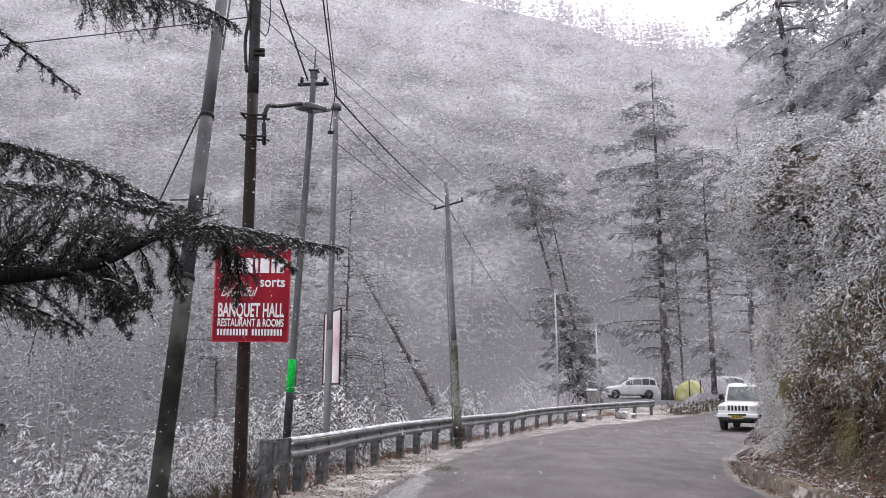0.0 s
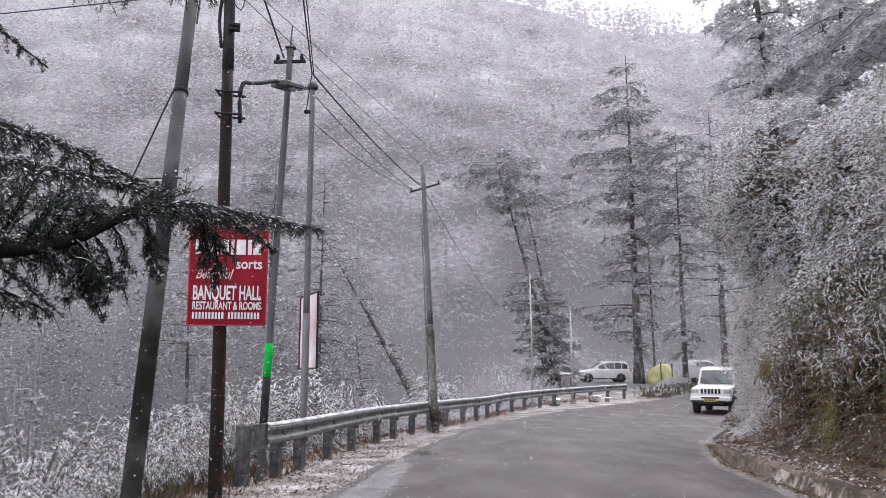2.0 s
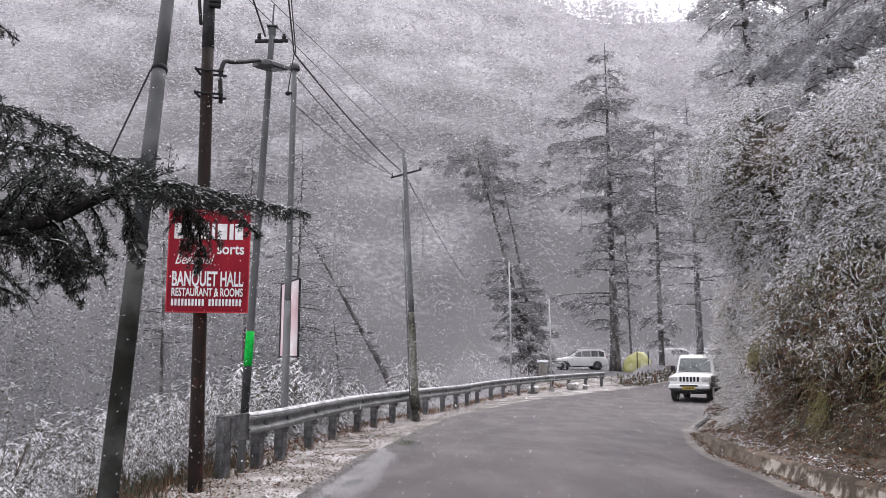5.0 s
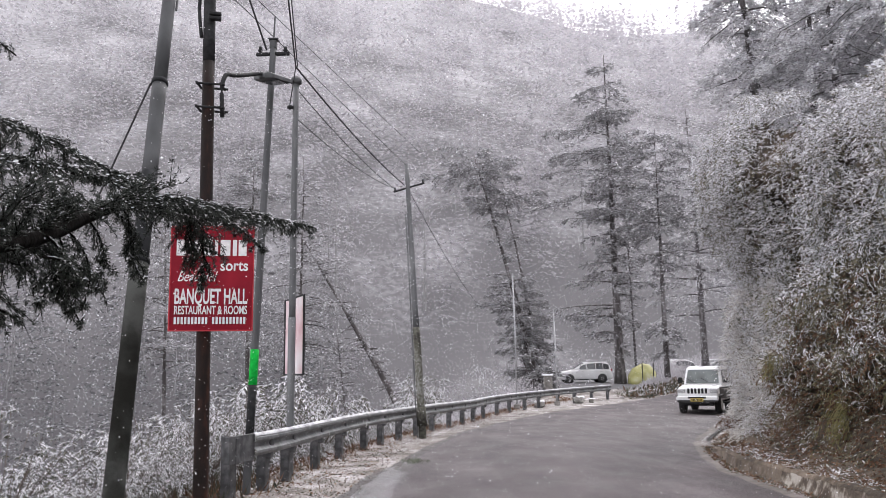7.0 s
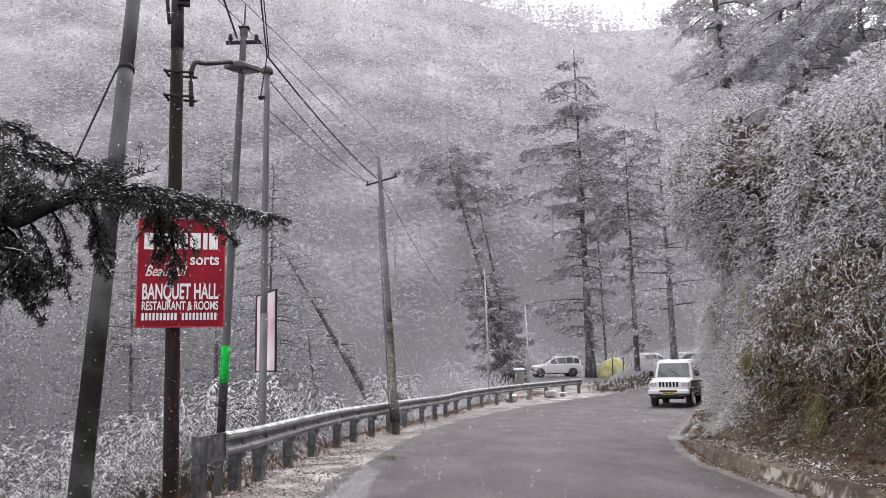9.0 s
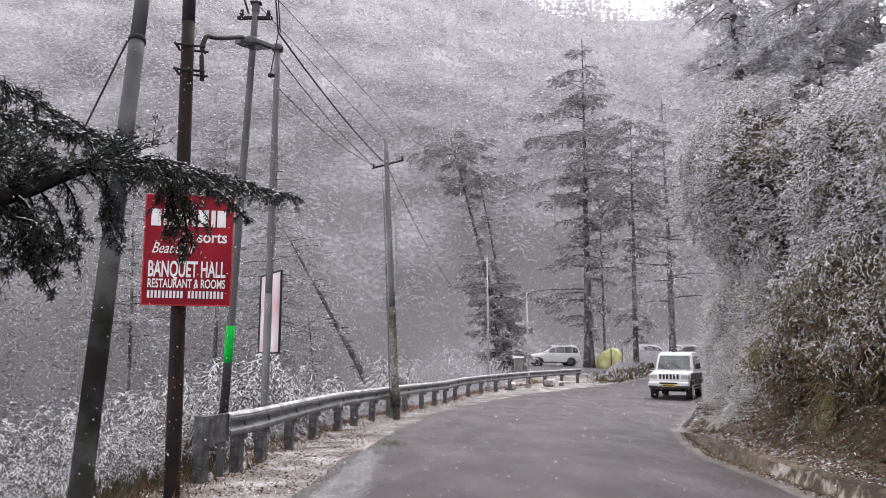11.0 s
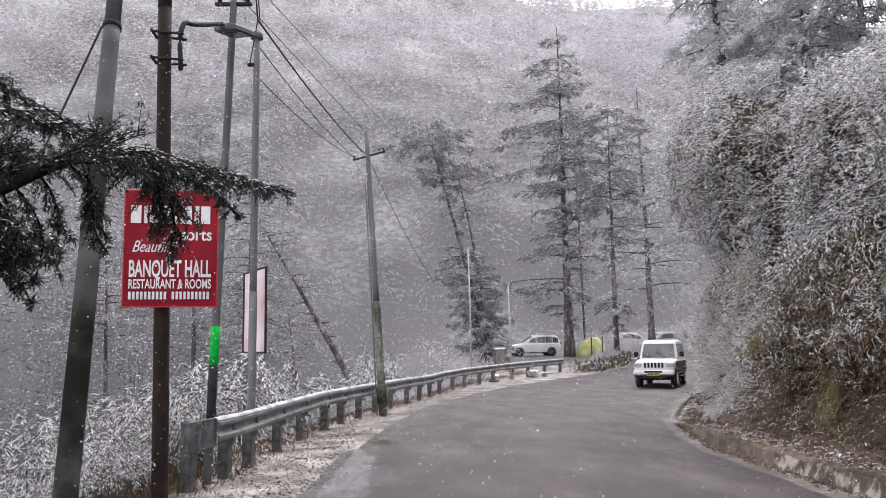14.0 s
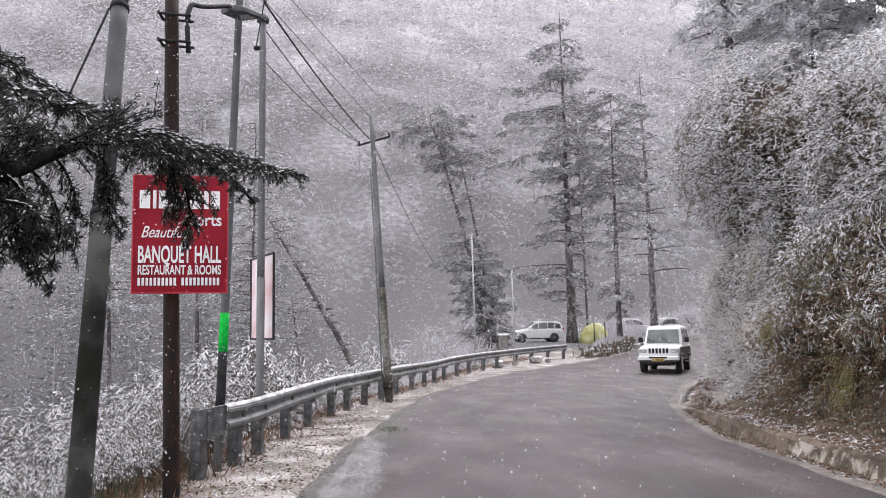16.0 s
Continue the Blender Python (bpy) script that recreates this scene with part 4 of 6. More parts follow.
def build_sign():
    W, H = SIGN_W, SIGN_H
    s = thing("hotel_signboard", SIGN_AT, "red painted sheet-metal signboard with white lettering on a pole", "sign", rz=SIGN_RZ)
    bow = []
    nx, nz = 14, 14
    for k in range(nx):
        for j in range(nz):
            x, z = -W / 2 + W * k / (nx - 1), H * j / (nz - 1)
            bow.append((x, -0.006 + 0.004 * math.sin(x * 7 + z * 2), z))
    f = [(k * nz + j, (k + 1) * nz + j, (k + 1) * nz + j + 1, k * nz + j + 1) for k in range(nx - 1) for j in range(nz - 1)]
    g = Geo().add(bow, f).add(np.array(bow) + [0, 0.012, 0], [q[::-1] for q in f])
    piece("board", g, [M_RED], s, True)
    for x in (-W / 2 - 0.008, W / 2 + 0.008):
        piece("frame_bar", Geo().add(*box((x, 0.008, H / 2), (0.016, 0.03, H + 0.03), 0.004)), [M_REDF], s)
    for z in (-0.008, H + 0.008):
        piece("frame_bar", Geo().add(*box((0, 0.008, z), (W, 0.03, 0.016), 0.004)), [M_REDF], s)
    for z in (0.25, 0.95):
        piece("back_brace", Geo().add(*box((0, 0.05, z), (W * 0.9, 0.04, 0.04), 0.004)), [M_POSTS], s)
    m = 0.055
    letters("BANQUET HALL", -W / 2 + m, 0.325, 0.185, W - 2 * m, s, bold=0.022)
    letters("RESTAURANT & ROOMS", -W / 2 + m, 0.195, 0.102, W - 2 * m, s, bold=0.018)
    letters("sorts", W / 2 - 0.39, 0.735, 0.11, 0.335, s, bold=0.015)
    letters("Beautiful", -W / 2 + m + 0.03, 0.60, 0.125, 0.48, s, slant=0.4, bold=0.0)
    bars(s, [(-W / 2 + m + i * 0.0415, 0.072, 0.026, 0.085) for i in range(10)] + [(0.02 + i * 0.0415, 0.072, 0.026, 0.085) for i in range(10)])
    # top line: plain blocks in place of a name
    bars(s, [(-W / 2 + 0.06 + x, 0.92, w, 0.20) for x, w in ((0.0, 0.11), (0.14, 0.035), (0.20, 0.10), (0.33, 0.10), (0.46, 0.04), (0.53, 0.12), (0.68, 0.05), (0.75, 0.10))])


def build_banner():
    b = thing("banner_board", (-2.41, 17.2, 1.62), "narrow weathered white and pink banner board in a dark frame", "sign", rz=BANNER_RZ)
    w, h = 1.32, 1.38
    piece("panel", Geo().add(*box((w / 2, 0, h / 2), (w, 0.015, h), 0.003)), [M_PINK], b)
    for x in (0, w):
        piece("frame_bar", Geo().add(*box((x, 0, h / 2), (0.09 if x == 0 else 0.03, 0.035, h + 0.03), 0.004)), [M_BLACK], b)
    for z in (0, h):
        piece("frame_bar", Geo().add(*box((w / 2, 0, z), (w, 0.035, 0.03), 0.004)), [M_BLACK], b)


def build_flagpoles():
    for (x, y, h, r) in ((4.75, 42.2, 6.5, 0.045), (7.15, 44.9, 4.9, 0.045)):
        z = float(zr(y))
        t = thing("flag_pole", (x, y, z - 0.02), "thin white painted metal pole by the guardrail", "pole", "white poles by the road")
        piece("shaft", Geo().add(*tube([(0, 0, -0.3), (0.0, 0, h * 0.5), (-0.06, 0, h)], [r, r * 0.9, r * 0.7], 8)), [M_FRAME], t, True)
        piece("foot", Geo().add(*box((0, 0, 0.1), (0.28, 0.28, 0.24), 0.03)), [M_CONC], t)
        piece("finial", Geo().add(*tube([(-0.06, 0, h), (-0.06, 0, h + 0.08)], [0.05, 0.02], 8)), [M_FRAME], t, True)


# ---- trees ----
def cedar(name, base, height, lean=(0, 0), spread=4.0, crown=0.2, seed=1, density=1.0, tuft=0.34, trunk_r=None, flat_top=False, label="", needle=None, bark=None, droop=0.16, snow=0.36, layers=15, taper=0.62, prof=None, asym=0.0):
    """A cedar: leaning spine, whorls of boughs that rise and then nod, each with side sprays that carry needles and snow."""
    rng = np.random.default_rng(seed)
    t = thing(name, base, label or "tall snow-dusted cedar with layered drooping branches", "tree")
    n = 14
    u = np.linspace(0, 1, n)
    wob = rng.normal(0, 0.05, (n, 2)).cumsum(0) * 0.6
    spine = np.column_stack([lean[0] * u ** 1.1 + wob[:, 0] * u, lean[1] * u + wob[:, 1] * u, height * u - 0.3 * (1 - u)])
    tr = trunk_r or height * 0.014
    g = Geo().add(*tube(spine, tr * (1 - 0.93 * u ** 0.9) * np.where(u < 0.05, 1.35, 1.0), 10))
    leaves, heads, sizes, snowp = [], [], [], []
    k = 0
    for i in range(layers):
        f = crown + (1 - crown) * (i + rng.uniform(-0.45, 0.45)) / layers
        f = min(max(f, crown * 0.8), 0.985)
        q = (f - crown) / (1 - crown)
        if prof:
            ln = float(np.interp(f, [a for a, _ in prof], [b for _, b in prof]))
            if ln < 0.7 and rng.random() < 0.6:
                continue
        elif flat_top:
            ln = spread * (0.35 + 0.65 * max(q, 0) ** 0.8) * (1 if q < 0.93 else 0.7)
        else:
            ln = spread * (1 - max(q, 0)) ** taper + 0.25
        for b in range(rng.integers(4, 8)):
            if rng.random() < 0.15:
                continue
            fb = min(0.99, f + rng.uniform(-0.5, 0.5) / layers)
            c = np.array([np.interp(fb, u, spine[:, a]) for a in range(3)])
            az = k * 2.4 + rng.uniform(-0.5, 0.5)
            k += 1
            L = ln * rng.uniform(0.6, 1.3) * (1 - asym * math.cos(az))
            dirn = np.array([math.cos(az), math.sin(az), 0.0])
            s = np.linspace(0, 1, 6)[:, None]
            rise, nod = rng.uniform(0.0, 0.3) - (0.22 if droop > 0.2 else 0.0), droop * rng.uniform(0.6, 2.2)
            p = c + dirn * L * s + np.array([0, 0, 1.0]) * (L * (rise * s - nod * s ** 2.2))
            p[1:, :2] += rng.normal(0, 0.05 * L, (5, 2)) * s[1:]
            g.add(*tube(p, np.linspace(max(0.02, tr * 0.22 * (1 - q * 0.6)), 0.008, 6), 4, False))
            sd = np.array([-dirn[1], dirn[0], 0.0])
            sprays = int(max(3, 5 * L ** 0.8))
            per = int(max(5, 32 * density * L ** 1.25 / sprays))
            for w in np.linspace(0.15, 1.0, sprays):
                if rng.random() < 0.12:
                    continue
                a = np.array([np.interp(w, s[:, 0], p[:, ax]) for ax in range(3)])
                e = unit(dirn * rng.uniform(0.3, 1.0) + sd * rng.uniform(-1.1, 1.1) + np.array([0, 0, rng.uniform(-0.35, 0.05)]))
                reach = (0.34 * L * (1.1 - w) + 0.28) * rng.uniform(0.6, 1.3)
                uu = rng.random(per) ** 0.8
                pos = a + e * (reach * 1.25 * uu)[:, None] - np.array([0, 0, 0.30]) * (reach * uu ** 2)[:, None] + rng.normal(0, 0.055, (per, 3))
                al = e + rng.normal(0, 0.45, (per, 3)) + np.array([0, 0, -0.3])
                leaves.append(pos)
                heads.append(al)
                sizes.append(tuft * rng.uniform(0.45, 1.2, per))
                pick = rng.random(per) < snow
                snowp.append(pos[pick] + unit(al[pick]) * tuft * 0.3 + [0, 0, 0.04])
    # snow stuck to the windward side of the trunk
    m = int(height * 16)
    uu = rng.random(m) ** 1.3 * 0.9
    c = np.column_stack([np.interp(uu, u, spine[:, a]) for a in range(3)])
    rad = tr * (1 - 0.93 * uu ** 0.9) * 0.95
    az = rng.normal(-1.9, 0.8, m)
    snowp.append(c + np.column_stack([np.cos(az) * rad, np.sin(az) * rad, 0 * rad]))
    piece("trunk", g, [bark or M_BARKT], t, True)
    pos, al, sz = np.concatenate(leaves), np.concatenate(heads), np.concatenate(sizes)
    sp = np.concatenate(snowp)
    fg = Geo().add(*blades(rng, pos, al, sz, sz * 0.30), 0)
    piece("crown", fg, [needle or M_NEEDLED], t, kind="stuff")
    piece("snow", Geo().add(*flecks(rng, sp, tuft * rng.uniform(0.25, 0.7, len(sp)), 0.25)), [M_SNOWLEAF], t, kind="stuff")
    return t


def build_trees():
    far = "tall cedar dusted with snow, seen through falling snow"
    def g(x, y):
        return (x, y, float(land(x, y)) - 0.05)
    cedar("cedar_tree", g(16.6, 70.5), 28.6, (-0.2, 0), 6, 0.12, 21, 2.1, 0.34, 0.42, prof=((0.1, 0.8), (0.17, 2.2), (0.24, 4.2), (0.32, 3.4), (0.36, 0.9), (0.42, 1.9), (0.5, 2.8), (0.62, 4.9), (0.68, 3.6), (0.78, 2.8), (0.88, 1.8), (0.97, 0.8), (1.0, 0.3)), asym=0.28, layers=24, label="tall cedar with layered branches beside the parked car")
    cedar("cedar_tree", g(18.15, 62.4), 19.6, (-0.2, 0), 3, 0.12, 22, 2.6, 0.30, 0.24, prof=((0.1, 0.3), (0.22, 1.3), (0.3, 0.3), (0.42, 0.5), (0.5, 2.1), (0.62, 2.5), (0.75, 2.7), (0.86, 2.6), (0.94, 2.1), (1.0, 1.1)), asym=0.1, layers=22, label="slim cedar with a bare lower trunk at the road edge")
    cedar("cedar_tree", g(18.1, 71.0), 22.0, (-0.6, 0), 3, 0.3, 44, 1.0, 0.32, 0.13, prof=((0.2, 0.3), (0.35, 0.8), (0.6, 1.6), (0.8, 2.4), (0.9, 1.6), (1.0, 0.5)), asym=0.3, layers=16, label=far)
    umbrella = ((0.03, 1.0), (0.12, 1.7), (0.3, 1.4), (0.42, 1.9), (0.5, 0.5), (0.72, 0.4), (0.77, 2.4), (0.81, 0.4), (0.86, 0.5), (0.89, 2.6), (1.0, 2.4))
    cedar("cedar_tree", g(8.4, 60.2), 17.3, (-4.3, 0.5), 3, 0.05, 23, 3.5, 0.26, 0.27, prof=tuple((a, b * (1.12 if a > 0.8 else 1.0)) for a, b in umbrella), asym=0.1, layers=34, droop=0.05, label="leaning cedar with a flat wind-bent top")
    cedar("cedar_tree", g(8.9, 61.4), 15.0, (-2.6, 0.3), 3, 0.05, 24, 3.3, 0.26, 0.23, prof=tuple((a, b * 0.75) for a, b in umbrella), asym=-0.3, layers=24, droop=0.05, label="leaning cedar with a flat wind-bent top")
    cedar("cedar_tree", g(8.0, 59.4), 4.0, (-1.5, 0.2), 1.5, 0.15, 25, 0.5, 0.30, 0.10, flat_top=True, layers=7, label="low cedar thicket at the foot of leaning trunks")
    cedar("cedar_tree", g(27.2, 80.5), 26.5, (-0.5, 0), 5.4, 0.25, 26, 0.9, 0.42, 0.38, label=far, needle=M_NEEDLEF, bark=M_BARKF)
    cedar("cedar_tree", g(0.1, 42.3), 10.6, (-6.0, 0.3), 1.3, 0.2, 27, 1.8, 0.15, 0.22, layers=12, label="leaning dark-trunked tree on the valley slope", flat_top=True)
    cedar("cedar_tree", g(-5.7, 42.0), 17.0, (-0.1, 0.0), 2.1, 0.42, 28, 2.6, 0.17, 0.16, label=far)
    cedar("cedar_tree", g(-8.35, 42.3), 19.0, (0.15, 0.0), 1.2, 0.62, 29, 4.0, 0.17, 0.17, prof=((0.6, 0.4), (0.7, 0.7), (0.8, 0.8), (0.86, 1.25), (0.94, 1.1), (1.0, 0.35)), layers=20, droop=0.06, label=far)
    cedar("cedar_tree", g(-12.5, 44.0), 19.0, (-0.8, 0.3), 2.2, 0.55, 30, 2.0, 0.17, 0.18, label=far)
    cedar("cedar_tree", g(-3.1, 41.0), 7.0, (-0.9, 0.3), 1.3, 0.55, 31, 1.2, 0.17, 0.12, flat_top=True, layers=7, label=far)
    # trees on the bank
    bank = "snow-laden cedar on top of the bank"
    cone = ((0.0, 0.4), (0.22, 0.5), (0.27, 2.2), (0.4, 2.2), (0.6, 1.6), (0.85, 0.8), (1.0, 0.25))
    tall = ((0.0, 0.2), (0.38, 0.3), (0.43, 1.45), (0.7, 1.3), (0.85, 0.85), (1.0, 0.25))
    for k, (x, y, h, r) in enumerate(((11.2, 26.2, 16.2, 0.95), (12.4, 26.0, 12.0, 1.1), (12.9, 22.5, 9.5, 1.1), (15.2, 27.5, 11.5, 1.2), (11.4, 22.8, 8.0, 0.9), (12.3, 20.4, 7.0, 0.9))):
        cedar("cedar_tree", g(x, y), h, (-1.3 if k == 0 else 0.2, 0), 2.4, 0.38 if k == 0 else 0.16, 60 + k, 4.2 if k == 0 else 3.6, 0.155, 0.012 * h, prof=tuple((a, b * r) for a, b in (tall if k == 0 else cone)), layers=int(h * 1.9), droop=0.26, label=bank, snow=1.0, needle=M_NEEDLEF)


def build_forest():
    """The wooded hillside: many conifers and bushes, uncounted."""
    rng = np.random.default_rng(77)
    pts = []
    for _ in range(1500):
        y = 92 + 225 * rng.random() ** 0.8
        x = rng.uniform(-0.72, 0.55) * (y + 10)
        pts.append((x, y))
    for _ in range(360):
        y = rng.uniform(42, 92)
        x = -6 - rng.uniform(0.0, 0.6) * y
        pts.append((x, y))
    p = np.array(pts)
    p = np.column_stack([p, land(p[:, 0], p[:, 1])])
    g = Geo()
    V, A, S, N = [], [], [], []
    for (x, y, z) in p:
        h = rng.uniform(8, 19) * (1.0 if y > 92 else 0.6) * (0.6 if y < 92 and x > -9 else 1.0)
        r = h * rng.uniform(0.16, 0.30)
        m = int(np.interp(y, [60, 91, 92, 120, 240, 275, 330], [170, 150, 100, 85, 75, 120, 140]))
        tiers = int(rng.integers(6, 11))
        f = (rng.integers(0, tiers, m) + rng.normal(0, 0.13, m)) / tiers
        f = np.clip(f, 0.0, 1.0)
        az = rng.uniform(0, 6.28, m)
        rr = r * (1.05 - f) ** 0.8 * rng.uniform(0.15, 1.0, m) ** 0.6 * (1 + 0.25 * np.sin(az * 3 + f * 9)) + 0.15
        pos = np.column_stack([x + np.cos(az) * rr, y + np.sin(az) * rr, z + 1.5 + (h - 1.0) * f - rr * 0.22])
        V.append(pos)
        A.append(np.column_stack([np.cos(az), np.sin(az), rng.normal(-0.25, 0.2, m)]))
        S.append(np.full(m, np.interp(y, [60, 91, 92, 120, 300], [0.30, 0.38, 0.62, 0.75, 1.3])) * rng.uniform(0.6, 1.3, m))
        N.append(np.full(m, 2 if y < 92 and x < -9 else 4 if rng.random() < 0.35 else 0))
        if y < 125 and rng.random() < 0.3:
            g.add(*tube([(x, y, z - 0.5), (x, y, z + h * 0.8)], [h * 0.012, 0.02], 4, False), 1)
    pos, al, sz = np.concatenate(V), np.concatenate(A), np.concatenate(S)
    near = np.concatenate(N)
    laden = (near == 2) & (rng.random(len(near)) < 0.2)
    sz = np.where(laden, sz * 0.6, sz)
    near = np.where(laden, 3, near)
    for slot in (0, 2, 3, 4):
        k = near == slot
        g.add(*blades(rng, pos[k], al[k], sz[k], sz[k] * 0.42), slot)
    n = 42000
    y = 56 + 110 * rng.random(n) ** 1.3
    x = rng.uniform(-0.68, 0.5, n) * (y + 5)
    ok = (x < np.interp(y, [50, 62, 80, 100], [4, 6, 22, 60]))
    x, y = x[ok], y[ok]
    p = np.column_stack([x, y, land(x, y) + rng.random(len(x)) ** 1.5 * (1.6 + lumps(x * 0.3, y * 0.3, 0, 3.0))])
    sz = rng.uniform(0.15, 0.45, len(p))
    al = rng.normal(0, 0.6, p.shape) + [0, 0, 0.5]
    low = (p[:, 0] < -7) & (p[:, 1] < 80)
    g.add(*blades(rng, p[low], al[low], sz[low], sz[low] * 0.3), 2)
    patch = ~low & (lumps(p[:, 0] * 0.35, p[:, 1] * 0.2, 0, 2.0) > 0.3) & (p[:, 1] < 100)
    g.add(*blades(rng, p[patch], al[patch], sz[patch] * 0.8, sz[patch] * 0.2), 3)
    rest = ~low & ~patch
    g.add(*blades(rng, p[rest], al[rest], sz[rest], sz[rest] * 0.3), 0)
    tagged(piece("forest", g, [M_NEEDLEFAR, M_BARKFAR, M_NEEDLEMID, M_SNOWLEAF, M_NEEDLELESS]), "dense snow-dusted conifer forest on the mountainside, haze mixed into its colours", "forest", kind="stuff")


# ---- the near cedar limb ----
def build_limb():
    rng = np.random.default_rng(9)
    t = thing("deodar_tree", (0, 0, 0), "dark deodar cedar with long snowy drooping branches over the road", "tree")
    gz = float(land(-4.4, 0.3))
    trunk = [(-4.4, 0.3, gz - 0.4), (-4.38, 0.35, 2.0), (-4.3, 0.4, 5.0), (-4.2, 0.45, 9.0), (-4.2, 0.5, 14.0)]
    piece("trunk", Geo().add(*tube(smooth_path(trunk, 16), np.linspace(0.34, 0.16, 16), 14)), [M_BARK], t, True)
    limbs = [
        # path, radius, twig length, twigs, bare part, lowest and highest slope of the twigs at the start and at the tip
        ([(-4.3, 0.4, 1.3), (-3.2, 2.2, 1.6), (-2.25, 3.9, 1.95), (-1.97, 5.0, 2.14), (-1.95, 5.94, 2.34), (-1.88, 6.8, 2.68), (-1.80, 7.39, 2.86), (-1.5, 8.6, 3.02), (-1.02, 10.1, 3.14)], 0.085, 0.60, 220, 0.36, (0.35, 1.25), (-0.10, 0.10)),
        ([(-4.3, 0.4, 2.3), (-3.6, 3.2, 2.75), (-3.05, 5.4, 3.14), (-2.55, 7.0, 3.27), (-2.0, 8.0, 3.06)], 0.05, 0.60, 140, 0.42, (-0.4, 0.3), (-0.3, 0.05)),
        ([(-4.3, 0.4, 1.9), (-3.5, 3.0, 2.4), (-2.9, 5.0, 2.72), (-2.35, 6.6, 2.95), (-1.95, 7.5, 2.98)], 0.04, 0.55, 110, 0.45, (-0.1, 0.5), (-0.1, 0.3)),
        ([(-4.3, 0.4, 1.5), (-3.7, 3.4, 2.0), (-3.25, 5.4, 2.25), (-2.95, 6.7, 2.2), (-2.72, 7.5, 2.02)], 0.045, 0.45, 90, 0.5, (-0.7, 0.2), (-0.7, 0.0)),
        ([(-1.85, 7.0, 2.74), (-1.62, 8.0, 2.90), (-1.42, 8.6, 2.86), (-1.28, 9.0, 2.72)], 0.024, 0.18, 40, 0.25, (-0.5, 0.1), (-0.5, 0.1)),
        ([(-4.3, 0.4, 4.2), (-4.5, 3.6, 4.9), (-4.35, 6.5, 5.15), (-3.95, 9.6, 4.85)], 0.045, 0.42, 60, 0.5, (-0.6, 0.0), (-0.6, 0.0)),
        ([(-4.25, 0.4, 5.0), (-3.9, 3.6, 6.0), (-3.3, 6.8, 6.62), (-2.7, 9.4, 6.55)], 0.045, 0.5, 70, 0.5, (-0.9, -0.1), (-0.8, 0.0)),
        ([(-4.3, 0.4, 0.9), (-3.9, 3.4, 1.2), (-3.45, 5.8, 1.45), (-3.15, 7.2, 1.25)], 0.035, 0.5, 60, 0.55, (-0.6, 0.1), (-0.6, 0.1)),
    ]
    limbs.append(([(-2.4, 4.6, 1.95), (-2.35, 5.6, 2.22), (-2.25, 6.4, 2.42), (-2.0, 7.0, 2.25)], 0.025, 0.45, 75, 0.15, (-0.7, 0.2), (-0.8, 0.1)))
    limbs.append(([(-1.66, 7.7, 2.88), (-1.60, 7.95, 2.70), (-1.58, 8.05, 2.50), (-1.61, 8.05, 2.30)], 0.012, 0.24, 34, 0.05, (-0.8, 0.1), (-0.8, 0.0)))
    limbs.append(([(-3.5, 7.6, 5.52), (-3.14, 8.0, 5.36), (-2.75, 8.4, 5.44), (-2.43, 8.8, 5.56), (-2.02, 9.1, 5.44)], 0.022, 0.42, 60, 0.15, (-0.9, -0.1), (-0.8, 0.0)))
    # drooping sprays below the bough
    for a, b, w in (((-1.92, 6.0, 2.38), (-1.87, 6.1, 2.05), 0.24), ((-1.94, 6.3, 2.47), (-1.84, 6.4, 2.04), 0.24), ((-1.94, 6.6, 2.59), (-1.89, 6.7, 2.15), 0.24), ((-1.95, 7.0, 2.72), (-1.85, 7.1, 2.45), 0.24), ((-1.88, 5.9, 2.24), (-1.79, 6.1, 2.09), 0.24), ((-1.92, 6.1, 2.39), (-1.94, 6.0, 1.99), 0.24)):
        a, b = np.array(a), np.array(b)
        limbs.append(([a, a * 0.7 + b * 0.3 + [0.05, 0, 0.03], a * 0.35 + b * 0.65 + [0.07, 0, 0.02], b], 0.007, w * 0.6, 9, 0.1, (-0.7, 0.1), (-0.8, 0.0)))
    # thin tassels hanging under the main limb
    for x, y, z, ln in ((-1.95, 6.2, 2.46, 0.55), (-1.86, 7.0, 2.74, 0.5), (-1.70, 7.8, 2.90, 0.36), (-2.1, 6.4, 2.5, 0.5)):
        limbs.append(([(x, y, z), (x + 0.06, y + 0.05, z - ln * 0.4), (x + 0.05, y + 0.12, z - ln * 0.75), (x + 0.11, y + 0.15, z - ln)], 0.007, 0.13, 12, 0.1, (-0.9, 0.0), (-0.9, 0.0)))
    for pts, r, tw, cnt, first, (lo0, hi0), (lo1, hi1) in limbs:
        p = smooth_path(pts, 40)
        g = Geo().add(*tube(p, np.linspace(r, min(0.010, r * 0.5), 40) * (1 + 0.12 * np.sin(np.arange(40) * 1.1)), 10), 0)
        d = unit(np.gradient(p, axis=0))
        NP, NA, SP, SA = [], [], [], []
        for k in range(cnt):
            f = first + (1 - first) * (k + rng.random()) / cnt
            i = min(38, int(f * 39))
            c, a = p[i], d[i]
            sd = unit(np.cross(a, [0, 0, 1.0])) * (1 if k % 2 else -1)
            L = tw * rng.uniform(0.4, 1.2) * (1.0 - 0.72 * max(0, f - 0.5) * 2)
            g1 = min(1.0, max(0.0, (f - 0.45) / 0.35))
            up = rng.uniform(lo0 + (lo1 - lo0) * g1, hi0 + (hi1 - hi0) * g1)
            side = rng.uniform(0.4, 1.0)
            if r > 0.08 and f < 0.64 and sd[0] > 0:  # the road side of the bough is bare
                side, up = 0.2 * side, max(up, 0.7)
            high = up > 0.3
